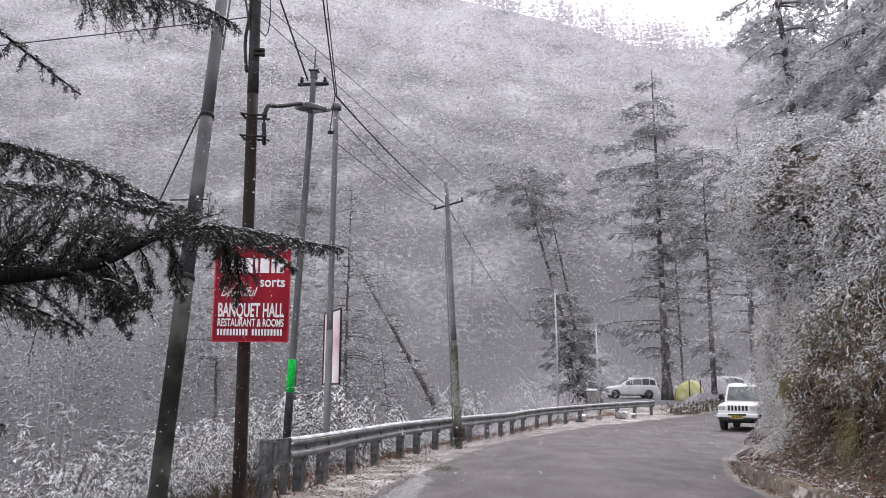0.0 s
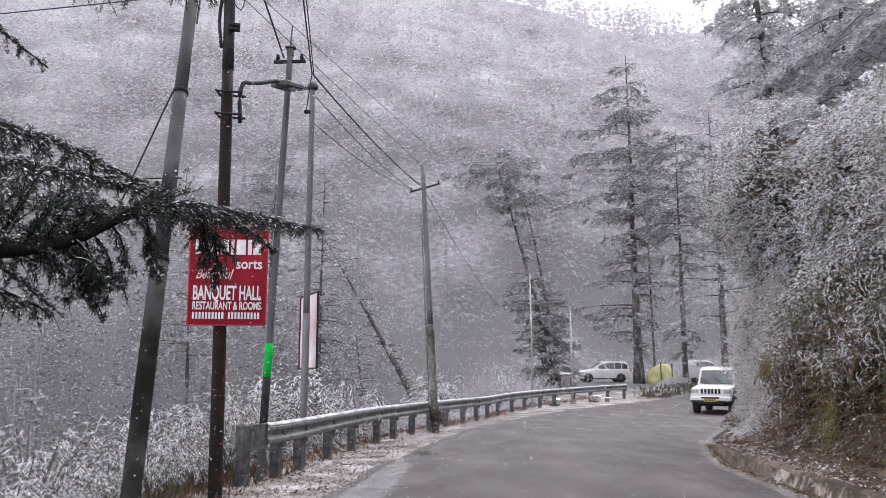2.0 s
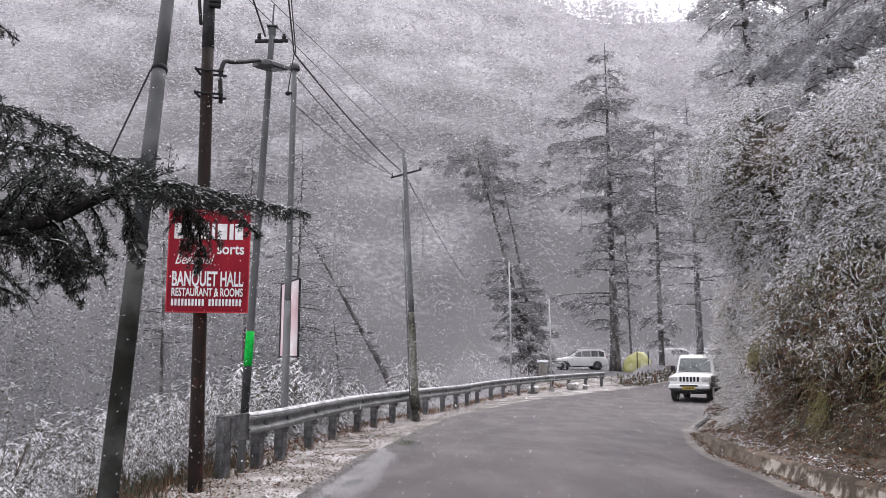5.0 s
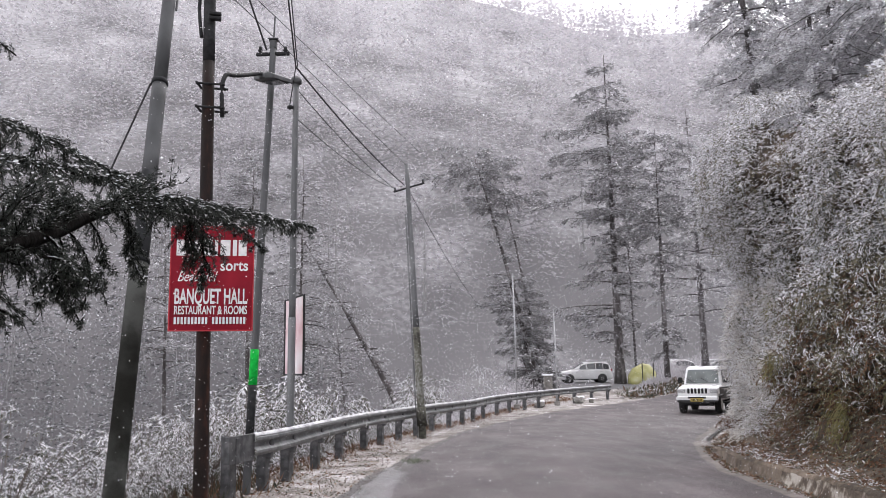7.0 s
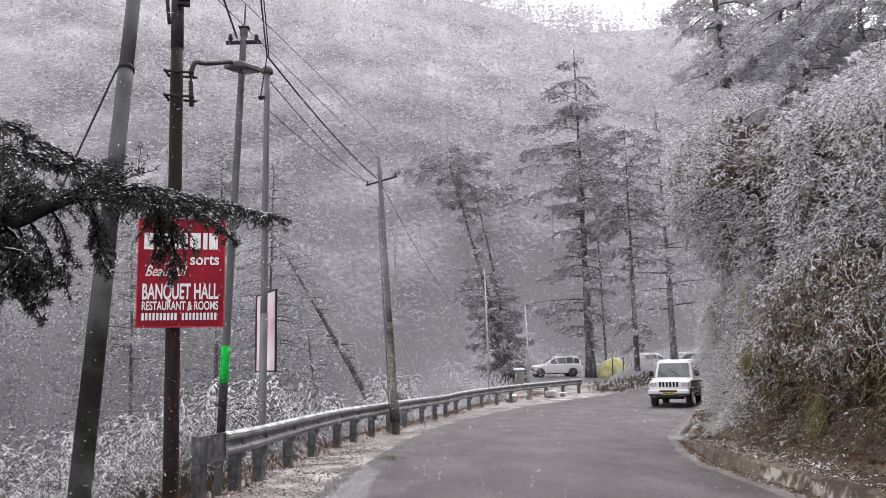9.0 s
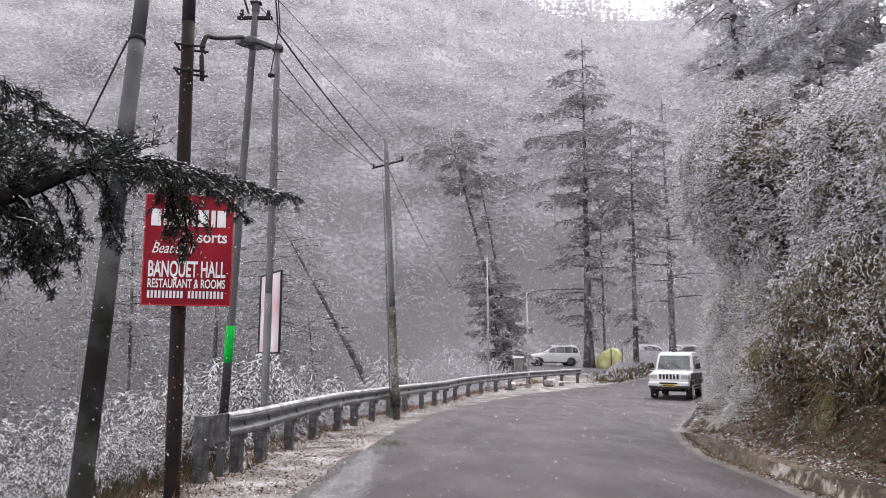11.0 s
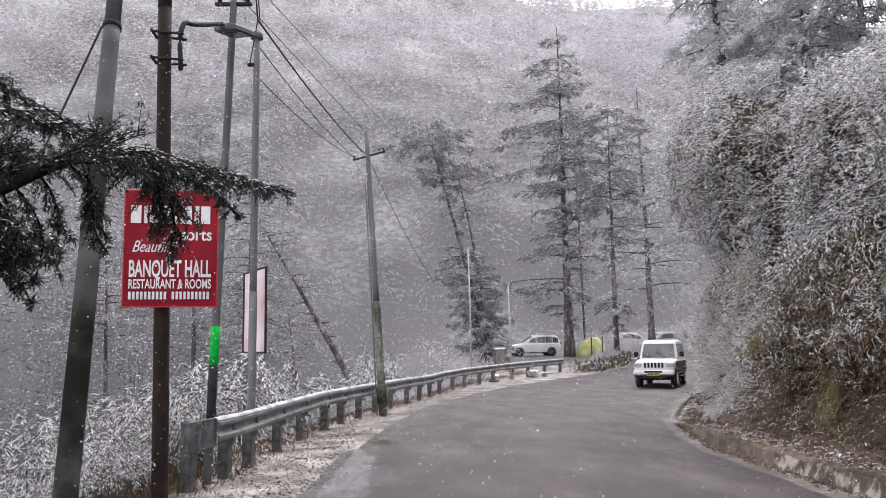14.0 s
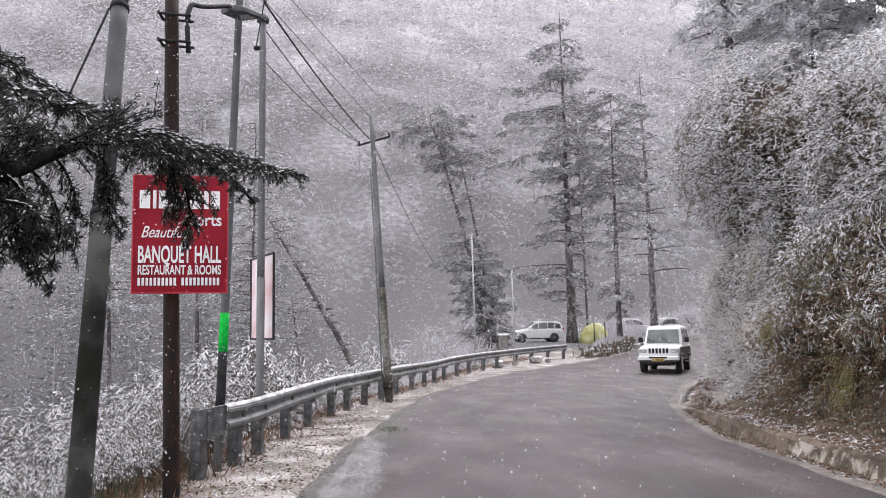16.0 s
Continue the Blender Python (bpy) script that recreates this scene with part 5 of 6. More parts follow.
            e = unit(a * rng.uniform(0.2, 0.9) + sd * side + np.array([0, 0, up]))
            s = np.linspace(0, 1, 7)[:, None]
            q = c + e * L * s + np.array([0, 0, -1.0]) * (L * (rng.uniform(0.0, 0.2) if high else rng.uniform(0.05, 0.5)) * s ** 2) + rng.normal(0, 0.012, (7, 3)) * s
            g.add(*tube(q, np.linspace(0.006, 0.002, 7), 3, False), 0)
            subs = [q]
            for b in range(rng.integers(3, 7)):
                j = rng.integers(1, 6)
                e2 = unit(e + rng.normal(0, 0.6, 3) + np.array([0, 0, 0.1 if high else -0.55]))
                l2 = L * rng.uniform(0.2, 0.5)
                s2 = np.linspace(0, 1, 4)[:, None]
                q2 = q[j] + e2 * l2 * s2 - np.array([0, 0, 1.0]) * l2 * (0.1 if high else 0.5) * s2 ** 2
                g.add(*tube(q2, np.linspace(0.003, 0.0015, 4), 3, False), 0)
                subs.append(q2)
            for q in subs:
                seg = np.linalg.norm(np.diff(q, axis=0), axis=1).sum()
                m = max(3, int(seg / 0.019))
                uu = rng.random(m)
                pos = np.column_stack([np.interp(uu, np.linspace(0, 1, len(q)), q[:, ax]) for ax in range(3)])
                ax = unit((q[-1] - q[0])[None])[0]
                for _ in range(4):
                    NP.append(pos + rng.normal(0, 0.006, pos.shape))
                    NA.append(ax * 0.5 + rng.normal(0, 0.75, pos.shape) + [0, 0, 0.12])
                pick = rng.random(m) < LIMB_SNOW * (1.3 if f > 0.7 else 0.9)
                SP.append(pos[pick] + rng.normal(0, 0.008, (int(pick.sum()), 3)) + [0, 0, 0.016])
                SA.append(np.tile(ax, (int(pick.sum()), 1)) * (1.5 if f > 0.7 else 1.0))
        # snow on the limb itself
        k = rng.integers(int(first * 39), 39, 90)
        SP.append(p[k] + rng.normal(0, 0.35 * r, (90, 3)) * [1, 1, 0.2] + [0, 0, 1.0] * np.interp(k, [0, 39], [r, 0.012])[:, None])
        SA.append(d[k])
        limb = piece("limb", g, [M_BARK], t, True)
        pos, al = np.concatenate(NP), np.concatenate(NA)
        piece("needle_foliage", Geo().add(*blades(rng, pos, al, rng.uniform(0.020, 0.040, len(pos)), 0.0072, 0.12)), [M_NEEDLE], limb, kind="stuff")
        sp = np.concatenate(SP)
        sa = np.concatenate(SA)
        ln = np.linalg.norm(sa, axis=1) * rng.uniform(0.008, 0.024, len(sp))
        piece("snow", Geo().add(*blades(rng, sp, sa * [1, 1, 0.5] + rng.normal(0, 0.35, sa.shape) * [1, 1, 0.3], ln, ln * 0.38, 0.1)), [M_SNOWLEAF], limb, kind="stuff")


# ---- shrubs on the valley side ----
def shrub(seed, h, r, stems, snow, twigs, size):
    """A shrub of bowed stems, each with leafy twigs along its outer part."""
    rng = np.random.default_rng(seed)
    t = thing("shrub", (0, 0, -40), "leafy shrub bowed under fresh snow on the valley side", "shrub", "shrubs below the road")
    kinds = [sprig(rng, 9, 0.36, 0.27, 0.9, 0.6, snow, 0.016, 0.3) for _ in range(8)]
    wood, g, at, al = Geo(), Geo(), [], []
    for k in range(stems):
        az, out = k * 2.4 + rng.uniform(-0.4, 0.4), r * rng.uniform(0.15, 1.0)
        top = np.array([math.cos(az) * out, math.sin(az) * out, h * rng.uniform(0.55, 1.08) * (1.05 - 0.35 * out / r)])
        s = np.linspace(0, 1, 7)
        q = top * np.column_stack([s ** 1.5, s ** 1.5, s - 0.12 * s ** 4]) + rng.normal(0, 0.03, (7, 3)) * s[:, None]
        q[0, 2] -= 0.3
        wood.add(*tube(q[::2], np.linspace(0.012, 0.004, 4), 3, False))
        u = np.append(rng.uniform(0.3, 1.0, twigs - 1) ** 0.8, 1.0)
        at.append(np.column_stack([np.interp(u, s, q[:, a]) for a in range(3)]) + rng.normal(0, 0.05, (twigs, 3)))
        al.append(np.array([math.cos(az), math.sin(az), 0.0]) + rng.normal(0, 0.8, (twigs, 3)) * [1, 1, 0.35])
    at, al = np.concatenate(at), np.concatenate(al)
    spread(g, rng, kinds, at, al, size * rng.uniform(0.55, 1.2, len(at)))
    piece("woody_base", wood, [M_STEM], t, kind="stuff")
    piece("foliage", g, [M_LEAF, M_SNOWLEAF, M_STEM], t, kind="stuff")
    return t


def build_shrubs():
    sizes = ((2.0, 1.05, 26, 0.88), (1.7, 1.15, 24, 0.93), (2.45, 1.2, 30, 0.84), (1.2, 0.9, 18, 0.9))
    kinds = [shrub(50 + k, *a, 11, 0.18) for k, a in enumerate(sizes)] + [shrub(60 + k, *a, 5, 0.34) for k, a in enumerate(sizes)]
    rng = np.random.default_rng(8)
    spots = []
    spots += [(-3.3, 11.6), (-3.05, 12.6), (-3.6, 13.2), (-2.95, 13.9), (-3.3, 15.0), (-2.9, 16.4), (-4.2, 12.3), (-5.5, 10.6), (-6.2, 12.1), (-5.0, 9.7), (-6.9, 13.4), (-7.6, 14.6), (-5.4, 13.0), (-3.9, 14.6), (-4.4, 15.6), (-3.6, 16.2), (-4.7, 14.0), (-5.0, 16.5), (-3.9, 17.5), (-4.6, 11.2)]
    for _ in range(6000):
        y = rng.uniform(8.5, 36)
        x = np.interp(y, DROP[:, 0], DROP[:, 1]) + 0.15 - abs(rng.normal(0, 1)) * (1.5 + 0.15 * y)
        if x < -0.55 * y - 1.5:
            continue
        if all((x - a) ** 2 + (y - b) ** 2 > 0.6 for a, b in spots):
            spots.append((x, y))
        if len(spots) >= 100:
            break
    used = set()
    for k, (x, y) in enumerate(spots):
        j = int(rng.integers(0, 4)) + (0 if y < 17 else 4)
        edge = float(np.interp(y, DROP[:, 0], DROP[:, 1])) - x
        s = rng.uniform(0.75, 1.1) * (0.85 if k < 7 else 0.42 if edge < 0.45 else 1.0) * (0.55 if x < -4.8 and y < 17 else 1.0)
        m = pose(x, y, float(land(x, y)) - 0.03, rng.normal(0, 4), rng.normal(0, 4), rng.uniform(0, 360)) @ Matrix.Diagonal((s, s, s, 1))
        if j not in used:
            used.add(j)
            kinds[j].matrix_basis = m
        else:
            copy_thing(kinds[j], m).matrix_basis = m


def build_verge_bits():
    """Dry grass, litter and snow along the verge, uncounted."""
    rng = np.random.default_rng(18)
    n = 6500
    y = rng.uniform(7, 53, n)
    edge = np.interp(y, DROP[:, 0], DROP[:, 1])
    x = edge + abs(rng.normal(0, 0.45, n)) - 0.15
    ok = x < xl(y) - 0.25
    x, y = x[ok], y[ok]
    pos = np.column_stack([x, y, land(x, y)])
    al = rng.normal(0, 0.5, pos.shape) + [0, 0, 0.8]
    L = rng.uniform(0.05, 0.22, len(pos))
    tagged(piece("verge_grass", Geo().add(*blades(rng, pos, al, L, 0.012)), [M_DRY]), "dry brown grass and litter on the verge", "grass", kind="stuff")
    n = 8000
    y = 7.5 + 14 * rng.random(n) ** 1.7
    edge = np.interp(y, DROP[:, 0], DROP[:, 1])
    x = edge + rng.random(n) ** 1.5 * (xl(y) - 0.55 - edge)
    ok = rng.random(n) < 0.5 + 0.7 * lumps(x * 2.4, y * 1.8, 0, 7.0)
    x, y = x[ok], y[ok]
    pos = np.column_stack([x, y, land(x, y) + 0.012])
    al = rng.normal(0, 1, pos.shape) * [1, 1, 0.25] + [0, 0, 0.1]
    L = rng.uniform(0.02, 0.065, len(pos))
    dark = rng.random(len(pos)) < 0.5
    g = Geo().add(*blades(rng, pos[dark], al[dark], L[dark], L[dark] * 0.45), 0).add(*blades(rng, pos[~dark], al[~dark], L[~dark], L[~dark] * 0.45), 1)
    tagged(piece("fallen_leaves", g, [M_LEAF, M_DRY]), "dark and brown fallen leaves on the snowy verge", "leaf litter", kind="stuff")
    # dry weeds standing at the foot of the shrubs
    n = 1500
    y = rng.uniform(9.0, 14.5, n)
    x = np.interp(y, DROP[:, 0], DROP[:, 1]) + rng.normal(-0.1, 0.32, n)
    pos = np.column_stack([x, y, land(x, y)])
    al = rng.normal(0, 0.45, pos.shape) + [0, 0, 1.0]
    g = Geo().add(*blades(rng, pos[::3], al[::3], rng.uniform(0.10, 0.34, len(pos[::3])), 0.012), 0)
    g.add(*blades(rng, pos[1::3], al[1::3], rng.uniform(0.15, 0.5, len(pos[1::3])), 0.010), 1).add(*blades(rng, pos[2::3], al[2::3], rng.uniform(0.06, 0.2, len(pos[2::3])), 0.03), 1)
    tagged(piece("dry_weeds", g, [M_DRY, M_LEAF]), "dry brown and dark weeds standing at the foot of the shrubs", "weeds", kind="stuff")
    n = 27000
    y = rng.uniform(6, 50, n)
    edge = np.interp(y, DROP[:, 0], DROP[:, 1]) - 0.4
    x = edge + rng.random(n) * (xl(y) + 0.1 - edge)
    dens = (0.5 + 0.5 * lumps(x * 1.5, y * 1.5, 0, 2.0)) * np.interp(x - xl(y), [-1.2, -0.9, -0.6, -0.4], [1.0, 0.8, 0.12, 0.10])
    ok = rng.random(n) < dens
    pos = np.column_stack([x, y, land(x, y) + 0.002])[ok]
    tagged(piece("verge_snow", Geo().add(*flecks(rng, pos, rng.uniform(0.006, 0.032, len(pos)), 0.22), 0).add(*flecks(rng, pos + rng.normal(0, 0.05, pos.shape) * [1, 1, 0], rng.uniform(0.006, 0.03, len(pos)), 0.3), 1), [M_SNOW, M_SLUSHG]), "patchy fresh snow on the gravel verge", "snow", kind="stuff")


def build_tuft():
    """A small green tuft growing through the road edge."""
    rng = np.random.default_rng(52)
    m = 220
    x, y = 0.02 + rng.normal(0, 0.13, m), 17.4 + rng.normal(0, 0.22, m)
    g = Geo().add(*blades(rng, np.column_stack([x, y, zr(y) + 0.02]), rng.normal(0, 0.6, (m, 3)) + [0, 0, 0.8], rng.uniform(0.03, 0.08, m), 0.01))
    tagged(piece("grass_tuft", g, [M_TUFT]), "small green tuft of grass at the broken road edge", "grass", kind="stuff")


def build_slush():
    """Half-melted snow grains on the crumbling road edge, uncounted."""
    rng = np.random.default_rng(28)
    n = 25000
    y = 6 + 10.5 * rng.random(n)
    u = rng.uniform(-0.40, 0.42, n)
    x = xl(y) + u
    outer = np.interp(y, [6, 11, 14, 15.5, 16.5], [0.36, 0.24, 0.08, 0.0, -0.3]) + 0.07 * lumps(y * 2.2, y, 0, 4.0)
    ok = (rng.random(n) < np.clip(0.75 + 0.4 * lumps(x * 3.0, y * 1.6, 0, 6.0), 0.2, 1)) & (u < outer + rng.normal(0, 0.05, n)) & (u > -0.36 + rng.normal(0, 0.025, n))
    x, y = x[ok], y[ok]
    pos = np.column_stack([x, y, zr(y) + 0.012 + 0.022 * np.clip((x - xl(y) + 1.05) / 1.2, 0, 1)])
    wet = rng.random(len(pos)) < 0.65
    g = Geo()
    for slot, k in ((0, wet), (2, ~wet)):
        g.add(*flecks(rng, pos[k], rng.uniform(0.004, 0.0145, int(k.sum())), 0.4), slot)
    n = 9000
    y = rng.uniform(6, 40, n)
    x = xl(y) + rng.uniform(-1.4, 0.1, n)
    pos = np.column_stack([x, y, zr(y) + 0.008])
    g.add(*flecks(rng, pos, rng.uniform(0.01, 0.04, n), 0.5), 1)
    tagged(piece("slush", g, [M_SLUSHG, M_GUTTER, M_SNOW]), "grey grains of slush and gravel along the road edge", "slush", kind="stuff")


# ---- creeper-covered bank ----
def bank_top(y):
    """Height over the road where the creeper ends and the open slope begins."""
    return np.interp(y, [5, 11, 14, 17, 20, 23, 26, 30], [4.8, 5.0, 5.6, 6.4, 7.4, 8.4, 8.4, 6.0])


def bank_at(y, h, depth=0.0):
    """Place on the creeper's face y along the road and h above it, depth metres behind the face, and the way out of it."""
    y, h = np.asarray(y, float), np.asarray(h, float)
    near = np.interp(h, [0, 0.45, 0.5, 1.6, 3.1, 4.2, 5.4, 6.2, 7.0, 8.2, 9.2, 11], BANK_NEAR)
    far = np.interp(h, [0, 0.5, 1.6, 2.4, 3.3, 4.2, 5.0, 6.0, 7.2, 7.8, 9, 11], BANK_FAR)
    f = np.clip((y - 16.5) / 3.5, 0, 1)
    back = near * (1 - f) + np.where(h < 5.0, far + (np.minimum(far, 0.9) - far) * np.clip((y - 23.8) / 1.2, 0, 1), far) * f
    back = back + lumps(y * 0.55, h * 0.6, 0, 0.7) * np.interp(h, [0, 2, 5], [0.12, 0.38, 0.55]) + lumps(y * 1.7, h * 1.7, 0, 2.7) * np.interp(h, [0.4, 2], [0.08, 0.26])
    back = back + np.interp(y, [23, 25, 28, 40], [0.0, 0.5, 2.0, 3.0]) + depth
    slope = xr(y + 0.5) - xr(y - 0.5)
    nl = np.sqrt(1 + slope ** 2)
    return np.stack([xr(y) + back / nl, y - slope * back / nl, zr(y) + h], -1), np.stack([-1 / nl, slope / nl, 0 * y], -1)


def build_bank():
    """The cutting: a dark backing sheet for shaded gaps, with leafy twigs, hanging strands and long arching canes over
    it.
    """
    rng = np.random.default_rng(31)
    # sheet added behind the leaves so that gaps read as dark interior
    ny, nh = 90, 44
    Y, U = np.meshgrid(np.linspace(5.5, 29, ny), np.linspace(0, 1, nh), indexing="ij")
    H = 0.42 + (bank_top(Y) - 0.3 - 0.42) * U
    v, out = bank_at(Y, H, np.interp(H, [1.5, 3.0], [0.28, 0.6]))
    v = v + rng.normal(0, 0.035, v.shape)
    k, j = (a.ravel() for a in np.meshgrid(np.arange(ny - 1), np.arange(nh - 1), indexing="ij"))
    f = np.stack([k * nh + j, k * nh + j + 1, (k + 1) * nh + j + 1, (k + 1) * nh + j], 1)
    tagged(piece("thatch", Geo().add(v.reshape(-1, 3), f), [M_BACKING], None, True), "dark brown backing sheet standing for the shaded gaps behind the creeper", "thatch", kind="stuff")
    snowy = [sprig(rng, 7, 0.32, 0.34, 0.7, 0.8, 0.95, 0.024, 0.8) for _ in range(10)]
    frosted = [sprig(rng, 7, 0.32, 0.36, 0.9, 0.8, 0.55, 0.024) for _ in range(10)]
    bare = [sprig(rng, 7, 0.34, 0.40, 1.0, 0.7, 0.06, 0.024) for _ in range(10)]
    for y0, y1, count in ((8.5, 14, 9500), (14, 20, 10500), (20, 28.5, 9500)):
        g = Geo()
        y = rng.uniform(y0, y1, count)
        h = 0.45 + (bank_top(y) + 0.05) * rng.random(count)
        h = np.where(rng.random(count) < 0.22, rng.uniform(0.42, 2.6, count), h)
        # pockets where the dark backing shows
        keep = (lumps(y * 2.1, h * 2.1, 0, 5.0) + rng.normal(0, 0.35, count) > np.interp(h, [0.5, 2.5, 4], [-0.75, -0.60, -1.6])) & ~((y > SCAR[0] + 0.3) & (y < SCAR[1] - 0.3) & (h < 2.55) & (h > 1.1) & (rng.random(count) < 0.93))
        y, h = y[keep], h[keep]
        at, out = bank_at(y, h, 0.0)
        n = len(y)
        at = at - out * (0.24 - 0.42 * rng.random(n) ** 2)[:, None]
        along = out * rng.uniform(0.2, 1.0, (n, 1)) + rng.normal(0, 0.75, (n, 3)) * [1, 1, 0.7] + np.array([0, 0, 1.0]) * np.interp(h, [0.5, 2.5, 6, 8], [0.1, 0.15, 0.35, 0.5])[:, None]
        size = (0.09 + 0.15 * rng.random(n) ** 1.8) * np.interp(h, [0.4, 1.5, 3], [0.75, 0.85, 1.0]) * np.interp(y, [14, 19, 24], [1.0, 1.15, 1.0])
        load = np.interp(h, [0.5, 1.8, 2.6, 3.4, 5.5], [0.27, 0.40, 0.60, 1.0, 1.3]) + 0.28 * lumps(y * 0.9, h * 1.1, 0, 8.0) + rng.normal(0, 0.22, n) - np.interp(y, [12.5, 14, 18], [0.42, 0.28, 0.0]) * np.interp(h, [2.9, 4.0], [1.0, 0.0]) + 0.55 * np.clip((y - 15.3) / 3.5, 0, 1) * np.interp(h, [3.0, 4.0], [1.0, 0.0])
        dry = (load < 0.5) & (rng.random(n) < np.interp(h, [0.5, 2.0, 3.5], [0.62, 0.45, 0.14]))
        for sel, kinds in ((load > 0.66, snowy), ((load <= 0.66) & (load > 0.28), frosted), (load <= 0.28, bare)):
            a, b = sel & ~dry, sel & dry
            spread(g, rng, kinds, at[a], along[a], size[a], (0, 2, 3))
            spread(g, rng, kinds, at[b], along[b], size[b], (1, 2, 3))
        # strands that hang straight down from the rims
        m = count // 8
        y = rng.uniform(y0, y1, m)
        h = 1.5 + (bank_top(y) - 1.9) * rng.random(m)
        at, out = bank_at(y, h, 0.10)
        al = out * 0.35 + rng.normal(0, 0.18, (m, 3)) + [0, 0, -1.0]
        hang = rng.random(m) < 0.4
        size = rng.uniform(0.10, 0.28, m)
        spread(g, rng, bare, at[hang], al[hang], size[hang], (0, 2, 3))
        spread(g, rng, frosted, at[~hang], al[~hang], size[~hang], (4, 2, 3))
        # dead leaves caught against the backing
        m = int(count * 1.2)
        y = rng.uniform(y0, y1, m)
        h = 0.42 + (bank_top(y) - 0.5) * rng.random(m) ** 1.6
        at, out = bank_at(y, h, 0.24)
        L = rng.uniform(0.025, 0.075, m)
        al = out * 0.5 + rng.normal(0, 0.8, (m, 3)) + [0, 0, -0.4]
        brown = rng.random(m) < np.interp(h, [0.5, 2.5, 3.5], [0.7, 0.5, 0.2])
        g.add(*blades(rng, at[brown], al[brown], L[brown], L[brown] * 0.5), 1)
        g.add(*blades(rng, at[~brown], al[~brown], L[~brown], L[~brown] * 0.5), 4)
        tagged(piece("creeper", g, [M_CREEP, M_DRY, M_SNOWLEAF, M_STEM, M_LEAF]), "hanging creeper and brambles covered in snow on the roadside bank", "creeper", kind="stuff")
    # frosted grass hanging on the far shoulder, and a few straw-yellow tussocks
    n = 10000
    y = 24.5 - 6.6 * rng.random(n) ** 1.2
    h = rng.uniform(0.25, 3.5, n)
    at, out = bank_at(y, h, rng.uniform(-0.16, 0.12, n))
    tagged(piece("frosted_grass", Geo().add(*blades(rng, at, out * 0.6 + rng.normal(0, 0.7, (n, 3)) + [0, 0, 0.15], rng.uniform(0.06, 0.20, n), 0.018)), [M_FROSTG]), "pale frosted grass on the shoulder of the bank", "grass", kind="stuff")
    for y0, h0, ry, rh, m in ((13.5, 0.95, 0.32, 0.30, 420), (14.9, 1.7, 0.22, 0.16, 160), (11.6, 1.5, 0.30, 0.45, 320), (18.6, 2.9, 0.30, 0.22, 160)):
        at, out = bank_at(y0 + ry * rng.normal(0, 0.55, m), h0 + rh * rng.normal(0, 0.6, m), rng.uniform(-0.05, 0.08, m))
        tagged(piece("tussock", Geo().add(*blades(rng, at, out * 0.5 + rng.normal(0, 0.35, (m, 3)) + [0, 0, -0.9], rng.uniform(0.08, 0.24, m), 0.014)), [M_STRAW]), "tussock of yellow straw hanging on the bank", "grass", kind="stuff")
    # snowy scrub on the slope above the cutting
    g = Geo()
    n = 2600
    y = rng.uniform(9, 30, n)
    x = xr(y) + np.interp(bank_top(y), [4.8, 8.4], [2.2, 2.4]) + 8 * rng.random(n) ** 1.6
    at = np.column_stack([x, y, land(x, y) + 0.35 * rng.random(n) ** 2])
    spread(g, rng, snowy, at, rng.normal(0, 0.8, (n, 3)) * [1, 1, 0.3] + [-0.3, 0, 0.5], rng.uniform(0.18, 0.38, n), (0, 1, 2))
    tagged(piece("slope_scrub", g, [M_CREEP, M_SNOWLEAF, M_STEM]), "low scrub white with snow on the slope above the bank", "scrub", kind="stuff")
    # snow and small plants along the ledge over the drain
    g = Geo()
    n = 1500
    y = rng.uniform(7, 21, n)
    at, out = bank_at(y, rng.uniform(0.40, 0.62, n), 0.05)
    at[:, 0] -= 0.32 * rng.random(n)
    at[:, 2] = np.where(y < 19.5, zr(y) + wall_height(y) * 1.05, at[:, 2])
    al = out * 0.9 + rng.normal(0, 0.7, (n, 3)) * [1, 1, 0.3] + [0, 0, 0.25]
    dead = rng.random(n) < 0.55
    spread(g, rng, bare, at[dead], al[dead], rng.uniform(0.08, 0.18, int(dead.sum())), (1, 2, 3))
    spread(g, rng, frosted, at[~dead], al[~dead], rng.uniform(0.08, 0.18, int((~dead).sum())), (1, 2, 3))
    n = 1500
    y = rng.uniform(7, 21, n)
    keep = lumps(y * 2.6, y, 0, 3.0) + rng.normal(0, 0.4, n) > -0.2
    at, out = bank_at(y[keep], rng.uniform(0.40, 0.56, int(keep.sum())), 0.10)
    at[:, 0] -= 0.38 * rng.random(len(at))
    at[:, 2] = zr(y[keep]) + wall_height(y[keep]) * 1.05 + 0.02
    g.add(*flecks(rng, at + rng.normal(0, 0.06, at.shape) * [1, 1, 0.3], rng.uniform(0.015, 0.055, len(at)), 0.4), 2)
    tagged(piece("ledge_plants", g, [M_CREEP, M_DRY, M_SNOWLEAF, M_STEM]), "low dry plants under snow along the ledge of the bank", "plants", kind="stuff")
    # long bare canes with snow lying on them
    for _ in range(90):
        y = rng.uniform(8.5, 25)
        h = rng.uniform(0.5, 1.0) * float(bank_top(y))
        c, out = bank_at(y, h, 0.1)
        ln = rng.uniform(0.9, 2.6)
        d = unit(out * rng.uniform(0.15, 0.5) + np.array([0.25, 0.9, 0]) * rng.choice([1.0, 1.0, 1.0, -0.7]) + [0, 0, rng.uniform(-0.1, 0.3)])
        s = np.linspace(0, 1, 12)[:, None]
        q = c + d * ln * s - np.array([0, 0, 1.0]) * ln * rng.uniform(0.1, 0.3) * s ** 2 + np.cumsum(rng.normal(0, 0.012, (12, 3)), 0)
        r = rng.uniform(0.004, 0.0075)
